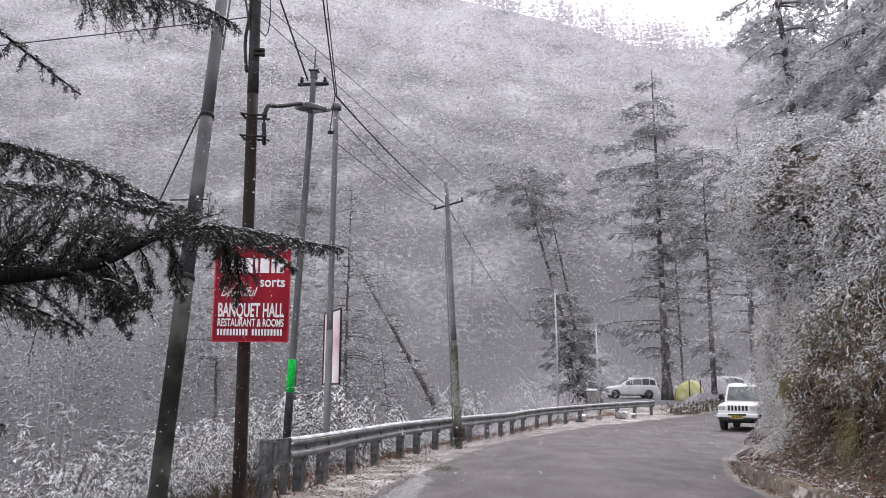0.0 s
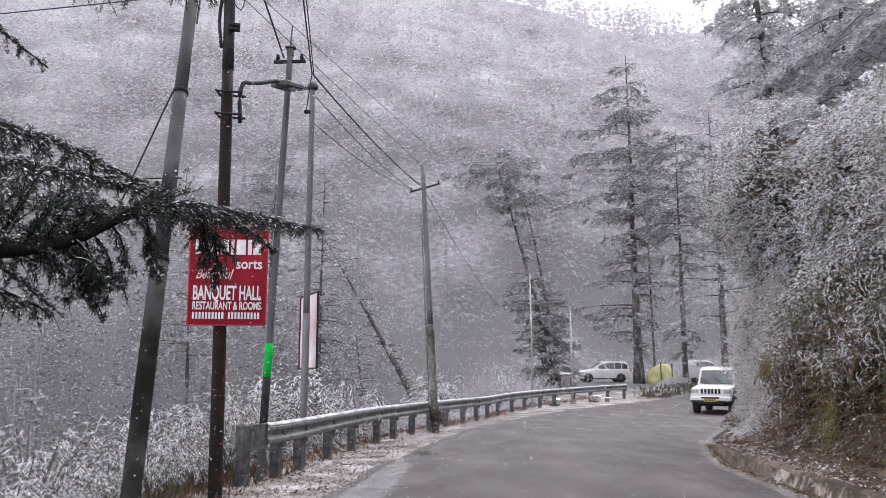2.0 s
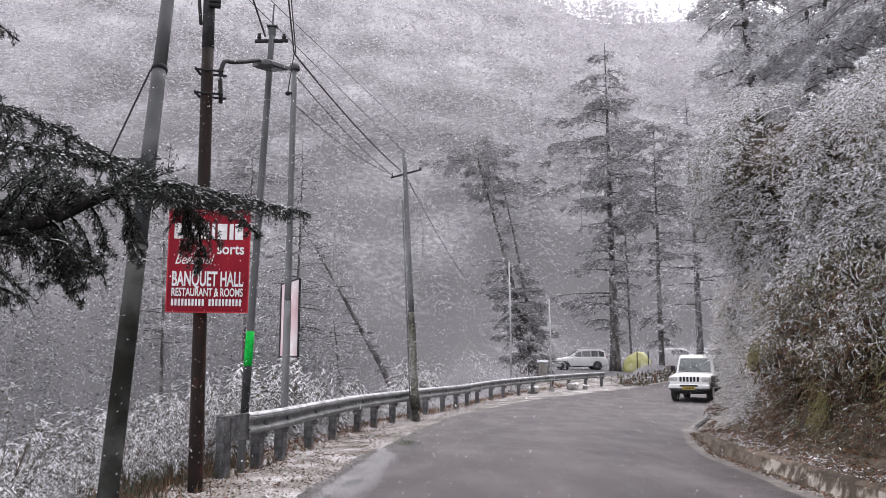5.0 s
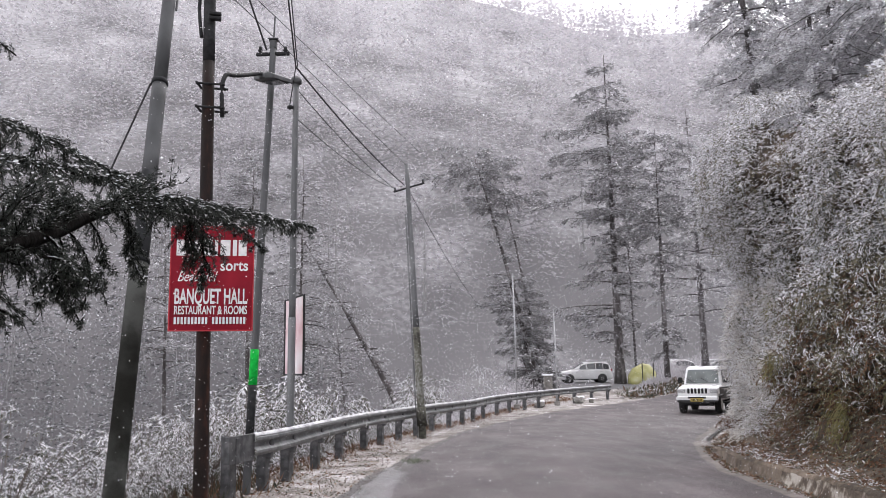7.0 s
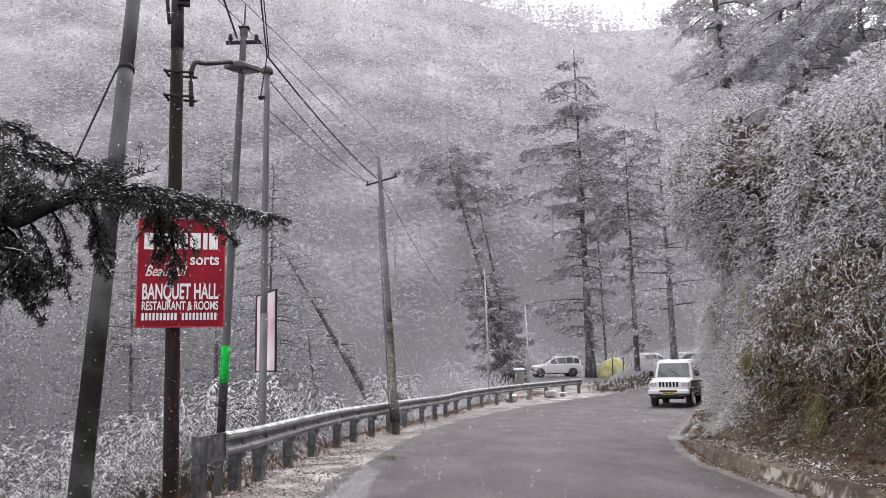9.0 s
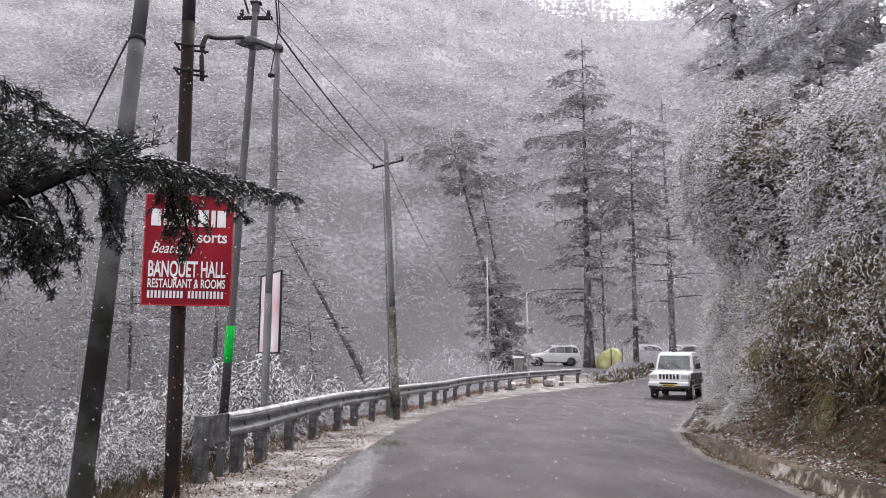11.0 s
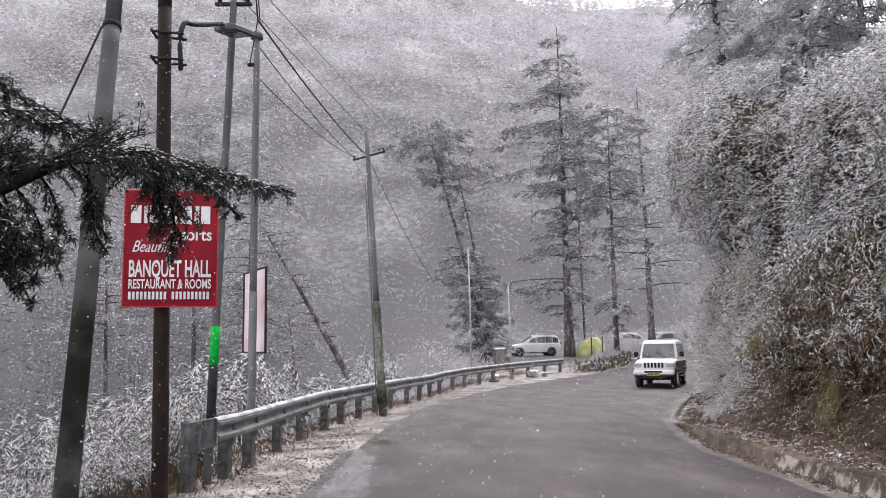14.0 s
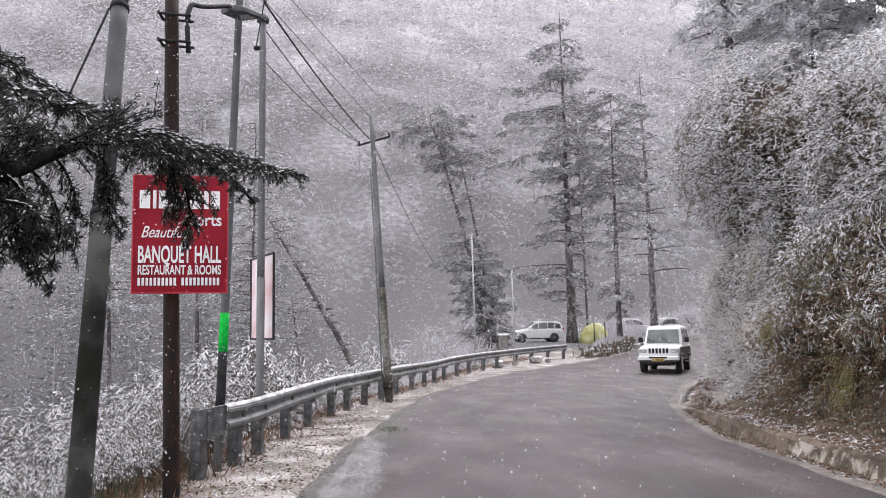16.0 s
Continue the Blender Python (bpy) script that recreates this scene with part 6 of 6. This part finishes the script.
        tagged(piece("cane", Geo().add(*tube(q, np.linspace(r, r * 0.5, 12), 4), 0).add(*tube(q + [0, 0, r * 1.2], np.linspace(r * 1.15, r * 0.6, 12), 4), 1), [M_STEM, M_SNOWLEAF], None, True), "long arching bramble cane with snow lying on it", "bramble", "canes on the bank")


def build_scar():
    """A bare face of pale earth where the creeper has slipped."""
    ys, hs = np.meshgrid(np.linspace(SCAR[0] - 0.3, SCAR[1] + 0.3, 30), np.linspace(0.8, 2.8, 26), indexing="ij")
    edge = np.maximum(abs(ys - np.mean(SCAR)) / (SCAR[1] - SCAR[0]) * 2 - 0.75, abs(hs - 1.8) / 0.75 - 0.75)
    v, out = bank_at(ys, hs, 0.08 + np.maximum(0, edge) * 1.2 + 0.08 * lumps(ys * 2.2, hs * 2.2, 0, 0.4) + 0.04 * lumps(ys * 6, hs * 6, 0, 1.4))
    v = v.reshape(-1, 3)
    k, j = (a.ravel() for a in np.meshgrid(np.arange(29), np.arange(25), indexing="ij"))
    f = np.stack([k * 26 + j, k * 26 + j + 1, (k + 1) * 26 + j + 1, (k + 1) * 26 + j], 1)
    tagged(piece("earth_face", Geo().add(v, f), [M_SCAR], None, True), "pale bare earth face on the cut bank dusted with snow", "earth face", kind="structure")


def build_litter():
    """Fallen leaves, twigs and snow along the foot of the bank, uncounted."""
    rng = np.random.default_rng(83)
    n = 11000
    y = 6 + 26 * rng.random(n) ** 1.2
    off = np.where(y < 19.5, np.where(rng.random(n) < 0.35, rng.normal(-0.11, 0.05, n), rng.uniform(0.02, 0.55, n)), rng.normal(0.5, 0.26, n))
    ok = off > -0.25
    y, off = y[ok], off[ok]
    slope = (xr(y + 0.5) - xr(y - 0.5))
    nl = np.sqrt(1 + slope ** 2)
    x, y = xr(y) + off / nl, y - slope * off / nl
    pos = np.column_stack([x, y, np.where(y > 19.4, land(x, y), zr(y) + np.where(off < 0, 0.045, wall_height(y) * np.interp(off, [0, 0.28, 0.55], [1.0, 1.04, 1.3]))) + 0.01 + 0.03 * rng.random(len(x))])
    al = rng.normal(0, 1, pos.shape) * [1, 1, 0.35] + [0, 0, 0.15]
    L = rng.uniform(0.02, 0.07, len(pos))
    kind = rng.random(len(pos))
    g = Geo()
    for slot, lo, hi in ((0, 0.0, 0.66), (1, 0.66, 0.90), (2, 0.90, 1.0)):
        m = (kind >= lo) & (kind < hi)
        L = L * (0.55 if slot == 2 else 1.0)
        g.add(*blades(rng, pos[m], al[m], L[m], L[m] * 0.3), slot)
    tagged(piece("leaf_litter", g, [M_DRY, M_LEAF, M_SNOWLEAF]), "brown fallen leaves and snow at the foot of the bank", "leaf litter", kind="stuff")


# ---- falling snow ----
def build_snowfall():
    rng = np.random.default_rng(4)
    g = Geo()
    dirs = np.array([(1, 0, 0), (0, 1, 0), (-1, 0, 0), (0, -1, 0), (0, 0, 1), (0, 0, -1)], float)
    faces = np.array([(k, (k + 1) % 4, 4) for k in range(4)] + [((k + 1) % 4, k, 5) for k in range(4)])
    for n, d0, d1, s0, s1 in SNOWFALL:
        d = (rng.uniform(d0 ** 3, d1 ** 3, n)) ** (1 / 3)
        x = rng.uniform(-0.66, 0.66, n) * d - 0.1
        z = rng.uniform(-0.30, 0.50, n) * d + 1.6
        y = d + 2.6
        ok = z > land(x, y) + 0.1
        p = np.column_stack([x, y, z])[ok]
        if d1 < 14:
            v = p[:, None, :] + dirs[None] * rng.uniform(0.35, 0.6, (len(p), 6, 1)) * rng.uniform(s0, s1, len(p))[:, None, None]
            g.add(v.reshape(-1, 3), (faces[None] + (np.arange(len(p)) * 6)[:, None, None]).reshape(-1, 3))
        else:
            g.add(*flecks(rng, p, rng.uniform(s0, s1, len(p)), 0.9))
    tagged(piece("falling_snow", g, [M_FLAKE]), "white snowflakes falling through the air", "snow", kind="stuff")

# ---- vehicles ----
def loft(sections, closed=True):
    """Skin over rings of equal length; the ends are closed."""
    n = len(sections[0])
    v = np.concatenate([np.asarray(s, float) for s in sections])
    f = []
    for r in range(len(sections) - 1):
        for k in range(n if closed else n - 1):
            f.append((r * n + k, r * n + (k + 1) % n, r * n + n + (k + 1) % n, r * n + n + k))
    tri = [(q[0], q[1], q[2]) for q in f] + [(q[0], q[2], q[3]) for q in f]
    e = (len(sections) - 1) * n
    for k in range(1, n - 1):
        tri.append((0, k + 1, k))
        tri.append((e, e + k, e + k + 1))
    return v, tri


def wheel(parent, x, y, r=0.33, w=0.21):
    t = piece("wheel", Geo().add(*tube([(0, -w / 2, 0), (0, -w / 2 + 0.03, 0), (0, w / 2 - 0.03, 0), (0, w / 2, 0)], [r - 0.03, r, r, r - 0.03], 22)), [M_TYRE], parent, True)
    t.matrix_basis = pose(x, y, r)
    s = 1 if y > 0 else -1
    g = Geo().add(*tube([(0, s * (w / 2 - 0.03), 0), (0, s * (w / 2 + 0.005), 0)], [r * 0.66, r * 0.62], 18))
    for k in range(5):
        a = k * 1.2566
        g.add(*box((math.cos(a) * r * 0.34, s * (w / 2 + 0.008), math.sin(a) * r * 0.34), (0.07, 0.02, 0.07), 0.01))
    piece("rim", g, [M_RIM], t)


def mpv(at, rz, label, paint=None):
    """A seven-seat people carrier, nose toward -x."""
    paint = paint or M_CAR
    c = thing("car", at, label, "car", rz=rz)
    w = 0.86
    # body side outline by stations along x: (x, lower z, upper z, half width)
    st = [(-2.27, 0.42, 0.70, 0.62), (-2.2, 0.30, 0.82, 0.76), (-1.9, 0.26, 0.93, 0.85), (-1.35, 0.25, 1.03, w), (-0.9, 0.25, 1.08, w), (0.6, 0.25, 1.10, w), (1.7, 0.25, 1.10, w), (2.15, 0.28, 1.06, 0.83), (2.28, 0.40, 0.98, 0.76)]
    rings = []
    for x, lo, hi, hw in st:
        rings.append([(x, -hw * 0.93, lo), (x, -hw, lo + 0.15), (x, -hw * 0.995, hi - 0.16), (x, -hw * 0.93, hi), (x, hw * 0.93, hi), (x, hw * 0.995, hi - 0.16), (x, hw, lo + 0.15), (x, hw * 0.93, lo)])
    piece("body", Geo().add(*loft(rings)), [paint], c, True)
    # cabin
    cab = [(-1.05, 1.05, 1.09, 0.74), (-0.55, 1.06, 1.42, 0.70), (-0.05, 1.06, 1.68, 0.66), (0.5, 1.06, 1.75, 0.65), (1.4, 1.06, 1.74, 0.65), (1.95, 1.06, 1.66, 0.64), (2.2, 1.05, 1.15, 0.70)]
    rings = [[(x, -0.78, lo), (x, -hw - 0.02, lo + (hi - lo) * 0.55), (x, -hw + 0.05, hi), (x, hw - 0.05, hi), (x, hw + 0.02, lo + (hi - lo) * 0.55), (x, 0.78, lo)] for x, lo, hi, hw in cab]
    piece("cabin", Geo().add(*loft(rings)), [paint], c, True)
    # windows as thin panes proud of the cabin
    for s in (-1, 1):
        for x0, x1, h0, h1 in ((-0.62, 0.02, 1.20, 1.55), (0.10, 0.82, 1.56, 1.62), (0.90, 1.45, 1.62, 1.62), (1.52, 1.98, 1.60, 1.50)):
            y0, y1 = s * 0.785, s * 0.70
            q = [(x0, y0, 1.12), (x1, y0, 1.12), (x1, y1, h1), (x0 + (0.0 if x0 > 0 else 0.25), y1, h0 if x0 > 0 else 1.42)]
            q2 = [(a, b - s * 0.02, z) for a, b, z in q]
            piece("window", Geo().add(q + q2, [(0, 1, 2, 3), (7, 6, 5, 4), (0, 4, 5, 1), (1, 5, 6, 2), (2, 6, 7, 3), (3, 7, 4, 0)]), [M_GLASS], c)
        piece("headlight", Geo().add(*box((-2.12, s * 0.62, 0.74), (0.26, 0.28, 0.16), 0.05)), [M_LAMPG], c)
        piece("tail_light", Geo().add(*box((2.20, s * 0.70, 0.98), (0.14, 0.14, 0.34), 0.04)), [M_RED], c)
        piece("mirror", Geo().add(*box((-0.62, s * 0.93, 1.10), (0.14, 0.18, 0.14), 0.04)), [paint], c)
        piece("sill", Geo().add(*box((0.0, s * 0.83, 0.28), (2.3, 0.06, 0.10), 0.02)), [M_PLASTIC], c)
        for x in (-0.7, 0.85):
            piece("wheel_arch", Geo().add(*tube([(-1.4 if x < 0 else 1.38, s * 0.70, 0.36), (-1.4 if x < 0 else 1.38, s * 0.873, 0.36)], 0.39, 22)), [M_PLASTIC], c, True)
            piece("door_handle", Geo().add(*box((x + 0.45, s * 0.87, 0.94), (0.18, 0.03, 0.03), 0.008)), [M_RIM], c)
        piece("roof_rail", Geo().add(*tube([(-0.1, s * 0.58, 1.72), (0.1, s * 0.58, 1.80), (1.6, s * 0.58, 1.79), (1.75, s * 0.58, 1.74)], 0.022, 6)), [M_RIM], c)
    ws = [(-1.0, -0.66, 1.12), (-1.0, 0.66, 1.12), (-0.14, 0.58, 1.64), (-0.14, -0.58, 1.64)]
    ws = [(a - 0.03, b, z + 0.02) for a, b, z in ws]
    piece("windscreen", Geo().add(ws + [(a + 0.03, b, z - 0.02) for a, b, z in ws], [(0, 3, 2, 1), (4, 5, 6, 7)]), [M_GLASS], c)
    piece("bumper", Geo().add(*box((-2.24, 0, 0.42), (0.16, 1.4, 0.24), 0.06)), [paint], c)
    piece("grille", Geo().add(*box((-2.27, 0, 0.72), (0.06, 0.8, 0.12), 0.02)), [M_PLASTIC], c)
    for x in (-1.4, 1.38):
        for y in (-0.76, 0.76):
            wheel(c, x, y)
    g = Geo()
    rng = np.random.default_rng(2)
    q = np.column_stack([rng.uniform(-0.05, 1.9, 260), rng.uniform(-0.55, 0.55, 260), np.full(260, 1.735)])
    g.add(*flecks(rng, q, rng.uniform(0.06, 0.2, 260), 0.15))
    piece("roof_snow", g, [M_SNOW], c)
    return c


def jeep(at, rz):
    """A boxy utility vehicle with upright grille, nose toward -x."""
    c = thing("utility_vehicle", at, "boxy white utility vehicle with black slotted grille coming down the road", "car", rz=rz)
    w = 0.80
    st = [(-2.02, 0.62, 0.92, 0.72), (-1.98, 0.56, 1.02, 0.78), (-1.6, 0.52, 1.06, w), (-0.75, 0.50, 1.13, w), (-0.55, 0.50, 1.14, w), (0.9, 0.50, 1.14, w), (1.95, 0.52, 1.14, w), (2.0, 0.58, 1.10, 0.77)]
    rings = [[(x, -hw * 0.95, lo), (x, -hw, lo + 0.08), (x, -hw, hi - 0.08), (x, -hw * 0.93, hi), (x, hw * 0.93, hi), (x, hw, hi - 0.08), (x, hw, lo + 0.08), (x, hw * 0.95, lo)] for x, lo, hi, hw in st]
    piece("body", Geo().add(*loft(rings)), [M_CAR], c, True)
    piece("bonnet", Geo().add(*loft([[(x, -0.62, z - 0.03), (x, -0.55, z + 0.035), (x, 0.55, z + 0.035), (x, 0.62, z - 0.03)] for x, z in ((-1.96, 1.0), (-1.6, 1.06), (-0.72, 1.13))])), [M_CAR], c, True)
    cab = [(-0.72, 1.12, 1.15, 0.76), (-0.40, 1.12, 1.78, 0.69), (-0.30, 1.12, 1.86, 0.68), (0.8, 1.12, 1.90, 0.68), (1.85, 1.12, 1.87, 0.68), (1.98, 1.12, 1.80, 0.70)]
    rings = [[(x, -0.78, lo), (x, -hw, hi - 0.06), (x, -hw + 0.07, hi), (x, hw - 0.07, hi), (x, hw, hi - 0.06), (x, 0.78, lo)] for x, lo, hi, hw in cab]
    piece("cabin", Geo().add(*loft(rings)), [M_CAR], c, False)
    ws = [(-0.745, -0.66, 1.20), (-0.745, 0.66, 1.20), (-0.455, 0.60, 1.74), (-0.455, -0.60, 1.74)]
    piece("windscreen", Geo().add(ws + [(a + 0.02, b, z - 0.01) for a, b, z in ws], [(0, 3, 2, 1), (4, 5, 6, 7), (0, 1, 5, 4), (1, 2, 6, 5), (2, 3, 7, 6), (3, 0, 4, 7)]), [M_SCREEN], c)
    for y in (-0.3, 0.3):
        piece("wiper", Geo().add(*tube([(-0.765, y, 1.19), (-0.66, y + 0.35, 1.40)], 0.012, 5)), [M_BLACK], c)
    for s in (-1, 1):
        for x0, x1 in ((-0.42, 0.25), (0.33, 0.98), (1.06, 1.82)):
            q = [(x0, s * 0.772, 1.20), (x1, s * 0.772, 1.20), (x1, s * 0.70, 1.74), (x0 + (0.16 if x0 < 0 else 0), s * 0.70, 1.74)]
            piece("window", Geo().add(q + [(a, b - s * 0.02, z) for a, b, z in q], [(0, 1, 2, 3), (7, 6, 5, 4), (0, 4, 5, 1), (1, 5, 6, 2), (2, 6, 7, 3), (3, 7, 4, 0)]), [M_GLASS], c)
        piece("headlight", Geo().add(*box((-2.01, s * 0.61, 0.90), (0.08, 0.26, 0.18), 0.03)), [M_LAMPG], c, False, "clear square headlight")
        piece("indicator", Geo().add(*box((-2.0, s * 0.76, 0.90), (0.08, 0.05, 0.14), 0.015)), [M_LAMPG], c)
        piece("fog_lamp", Geo().add(*tube([(-2.14, s * 0.55, 0.56), (-2.10, s * 0.55, 0.56)], 0.06, 10)), [M_LAMPG], c)
        piece("mirror", Geo().add(*box((-0.52, s * 0.93, 1.32), (0.10, 0.18, 0.22), 0.03)), [M_BLACK], c)
        piece("wheel_arch", Geo().add(*box((-1.30, s * 0.80, 0.72), (1.0, 0.10, 0.10), 0.03)).add(*box((-1.80, s * 0.80, 0.60), (0.10, 0.10, 0.26), 0.03)), [M_PLASTIC], c)
        piece("rear_arch", Geo().add(*box((1.30, s * 0.80, 0.72), (1.0, 0.10, 0.10), 0.03)), [M_PLASTIC], c)
        piece("side_step", Geo().add(*box((0.0, s * 0.83, 0.42), (1.5, 0.14, 0.05), 0.015)), [M_BLACK], c)
        # wide near-black band that darkens most of each side
        piece("dark_side_band", Geo().add(*box((0.15, s * 0.804, 0.80), (3.5, 0.008, 0.46), 0.003)), [M_PLASTIC], c)
    piece("grille", Geo().add(*box((-2.0, 0, 0.90), (0.05, 0.92, 0.24), 0.02)), [M_CAR], c)
    for k in range(6):
        piece("grille_slot", Geo().add(*box((-2.028, -0.34 + k * 0.136, 0.90), (0.02, 0.085, 0.20), 0.008)), [M_BLACK], c)
    piece("bumper", Geo().add(*box((-2.08, 0, 0.60), (0.20, 1.62, 0.20), 0.05)), [M_CAR], c)
    piece("bumper_trim", Geo().add(*box((-2.12, 0, 0.50), (0.16, 1.56, 0.10), 0.03)), [M_PLASTIC], c)
    piece("air_intake", Geo().add(*box((-2.185, 0, 0.64), (0.02, 0.7, 0.07), 0.008)), [M_BLACK], c)
    p = piece("number_plate", Geo().add(*box((-2.20, 0, 0.55), (0.02, 0.50, 0.12), 0.004)), [M_PLATE], c)
    for k in range(8):
        piece("plate_bar", Geo().add(*box((-2.213, -0.19 + k * 0.054, 0.55), (0.006, 0.034, 0.065), 0.001)), [M_BLACK], p)
    piece("underbody", Geo().add(*box((0.0, 0, 0.42), (3.7, 1.2, 0.22), 0.05)), [M_BLACK], c)
    piece("bar", Geo().add(*tube([(-2.22, -0.5, 0.42), (-2.22, 0.5, 0.42)], 0.03, 8)), [M_BLACK], c)
    for x in (-1.30, 1.30):
        for y in (-0.70, 0.70):
            wheel(c, x, y, 0.36, 0.23)
    rng = np.random.default_rng(6)
    q = np.column_stack([rng.uniform(-0.25, 1.8, 200), rng.uniform(-0.55, 0.55, 200), np.full(200, 1.875)])
    piece("roof_snow", Geo().add(*flecks(rng, q, rng.uniform(0.05, 0.16, 200), 0.15)), [M_SNOW], c)
    return c


def build_vehicles():
    x, y = JEEP_AT
    jeep((x, y, float(zr(y)) + 0.05), JEEP_RZ)
    mpv((14.05, 73.0, float(land(14.05, 73.0)) + 0.0), 2.0, "white seven-seat car parked beside the trees")
    mpv((26.3, 84.0, float(land(26.3, 84.0))), -150, "white car parked far up the road")
    mpv((29.8, 86.0, float(land(29.8, 86.0))), 30, "dark grey car parked far up the road", M_GREYCAR)


# ---- things along the far roadside ----
def build_far_things():
    z = float(land(18.3, 70.0))
    t = thing("tarpaulin_tent", (18.2, 69.6, z - 0.25), "pale yellow-green tarpaulin tent at the roadside", "tent")
    rings = []
    for x, w, h in ((-1.1, 0.8, 1.0), (-0.8, 1.0, 1.5), (0.0, 1.1, 1.9), (0.6, 1.0, 1.8), (1.0, 0.8, 1.3)):
        rings.append([(x, -w, -0.1), (x - 0.05, -w * 0.95, h * 0.55), (x, -w * 0.5, h * 0.9), (x, 0, h), (x, w * 0.5, h * 0.9), (x, w, -0.1)])
    piece("cover", Geo().add(*loft(rings)), [M_TARP], t, True)
    for x in (-0.3, 0.6):
        piece("tent_pole", Geo().add(*tube([(x, -1.15, -0.1), (x, -1.12, 1.9)], 0.04, 6)), [M_BLACK], t)
    # dry brush along the far road edge
    rng = np.random.default_rng(71)
    n = 5000
    y = rng.uniform(50, 67, n)
    x = xl(y) - 0.2 - 2.0 * rng.random(n) ** 1.4
    ok = lumps(x * 0.9, y * 0.9, 0, 1.0) + rng.normal(0, 0.3, n) > 0.0
    p = np.column_stack([x, y, land(x, y) + 0.5 * rng.random(n) ** 1.5])[ok]
    al = rng.normal(0, 0.6, p.shape) + [0, 0, 0.7]
    L = rng.uniform(0.12, 0.36, len(p))
    k = rng.random(len(p))
    g = Geo()
    for slot, lo, hi in ((0, 0.0, 0.28), (1, 0.28, 0.85), (2, 0.85, 1.0)):
        m = (k >= lo) & (k < hi)
        g.add(*blades(rng, p[m], al[m], L[m], L[m] * 0.25), slot)
    tagged(piece("dry_brush", g, [M_DRY, M_LEAF, M_SNOWLEAF]), "rusty dry brush with snow specks along the far road edge", "brush", kind="stuff")
    # gate pillar behind the rail
    p = thing("stone_pillar", (8.3, 55.5, float(land(8.3, 55.5))), "grey masonry pillar with a snowy cap", "pillar")
    piece("shaft", Geo().add(*box((0, 0, 0.6), (0.5, 0.5, 1.3), 0.03)), [M_CONC], p)
    piece("cap", Geo().add(*box((0, 0, 1.30), (0.62, 0.62, 0.12), 0.03)), [M_SNOW], p)
    # marker stones and snow heaps
    rng = np.random.default_rng(13)
    for k, (x, y, s) in enumerate(((6.0, 43.2, 0.42), (8.6, 46.6, 0.46), (17.2, 58.3, 0.5), (18.6, 60.0, 0.45), (19.4, 61.0, 0.5), (13.0, 52.5, 0.5), (9.4, 47.2, 0.3))):
        st = thing("stone", (x, y, float(land(x, y))), "grey stone with snow on top at the road edge", "stone", "stones at the road edge")
        v, f = box((0, 0, s * 0.3), (s * 1.5, s, s * 0.8), s * 0.22, rng.uniform(0, 90))
        piece("rock", Geo().add(v + rng.normal(0, s * 0.11, v.shape), f), [M_CONC], st)
        v, f = box((0, 0, s * 0.7), (s * 1.2, s * 0.8, s * 0.14), s * 0.06, rng.uniform(0, 90))
        piece("snow", Geo().add(v + rng.normal(0, s * 0.05, v.shape), f), [M_SNOW], st, True)
    # pale frosted bushes along the slope behind the rail
    rng = np.random.default_rng(40)
    for x, y, r in ((1.6, 47.0, 2.2), (3.8, 50.0, 1.8), (-0.6, 44.0, 1.6), (6.2, 54.5, 1.6), (21.5, 76.5, 2.0), (24.0, 79.0, 1.8), (5.2, 52.0, 1.4), (27.0, 84.0, 1.8), (0.3, 40.0, 1.3), (-2.2, 39.0, 1.4), (20.3, 68.5, 0.9), (16.6, 60.5, 0.7), (17.6, 62.0, 0.8), (15.2, 57.0, 0.6), (21.6, 71.0, 1.0), (13.9, 31.0, 1.3), (15.3, 33.4, 1.6), (29.5, 89.0, 2.0), (32.5, 91.0, 2.2), (35.5, 92.5, 2.0)):
        b = thing("frosted_bush", (x, y, float(land(x, y))), "pale frosted bare bush on the slope", "bush", "frosted bushes")
        n = 1500
        d = unit(rng.normal(size=(n, 3)) * [1, 1, 0.9])
        d[:, 2] = abs(d[:, 2])
        rad = r * rng.uniform(0.35, 1.0, n) ** 0.6 * (1 + 0.25 * lumps(d[:, 0] * 2, d[:, 1] * 2, d[:, 2] * 2, x))
        pos = d * rad[:, None]
        g = Geo().add(*blades(rng, pos, d + rng.normal(0, 0.5, (n, 3)), rng.uniform(0.15, 0.4, n), 0.05))
        piece("twiggery", g, [M_FROST], b, kind="stuff")
        s = Geo()
        for k in range(10):
            s.add(*tube([(0, 0, -0.2), d[k] * r * 0.5, d[k + 20] * r * 0.2 + d[k] * r * 0.7], [0.04, 0.02, 0.008], 4, False))
        piece("woody_base", s, [M_BARKF], b, kind="stuff")


build_rail()
build_poles()
build_wires()
build_sign()
build_banner()
build_flagpoles()
build_vehicles()
build_far_things()
build_trees()
build_limb()
build_shrubs()
build_bank()
build_scar()
build_verge_bits()
build_slush()
build_tuft()
build_litter()
build_forest()
build_snowfall()
build_kerb()
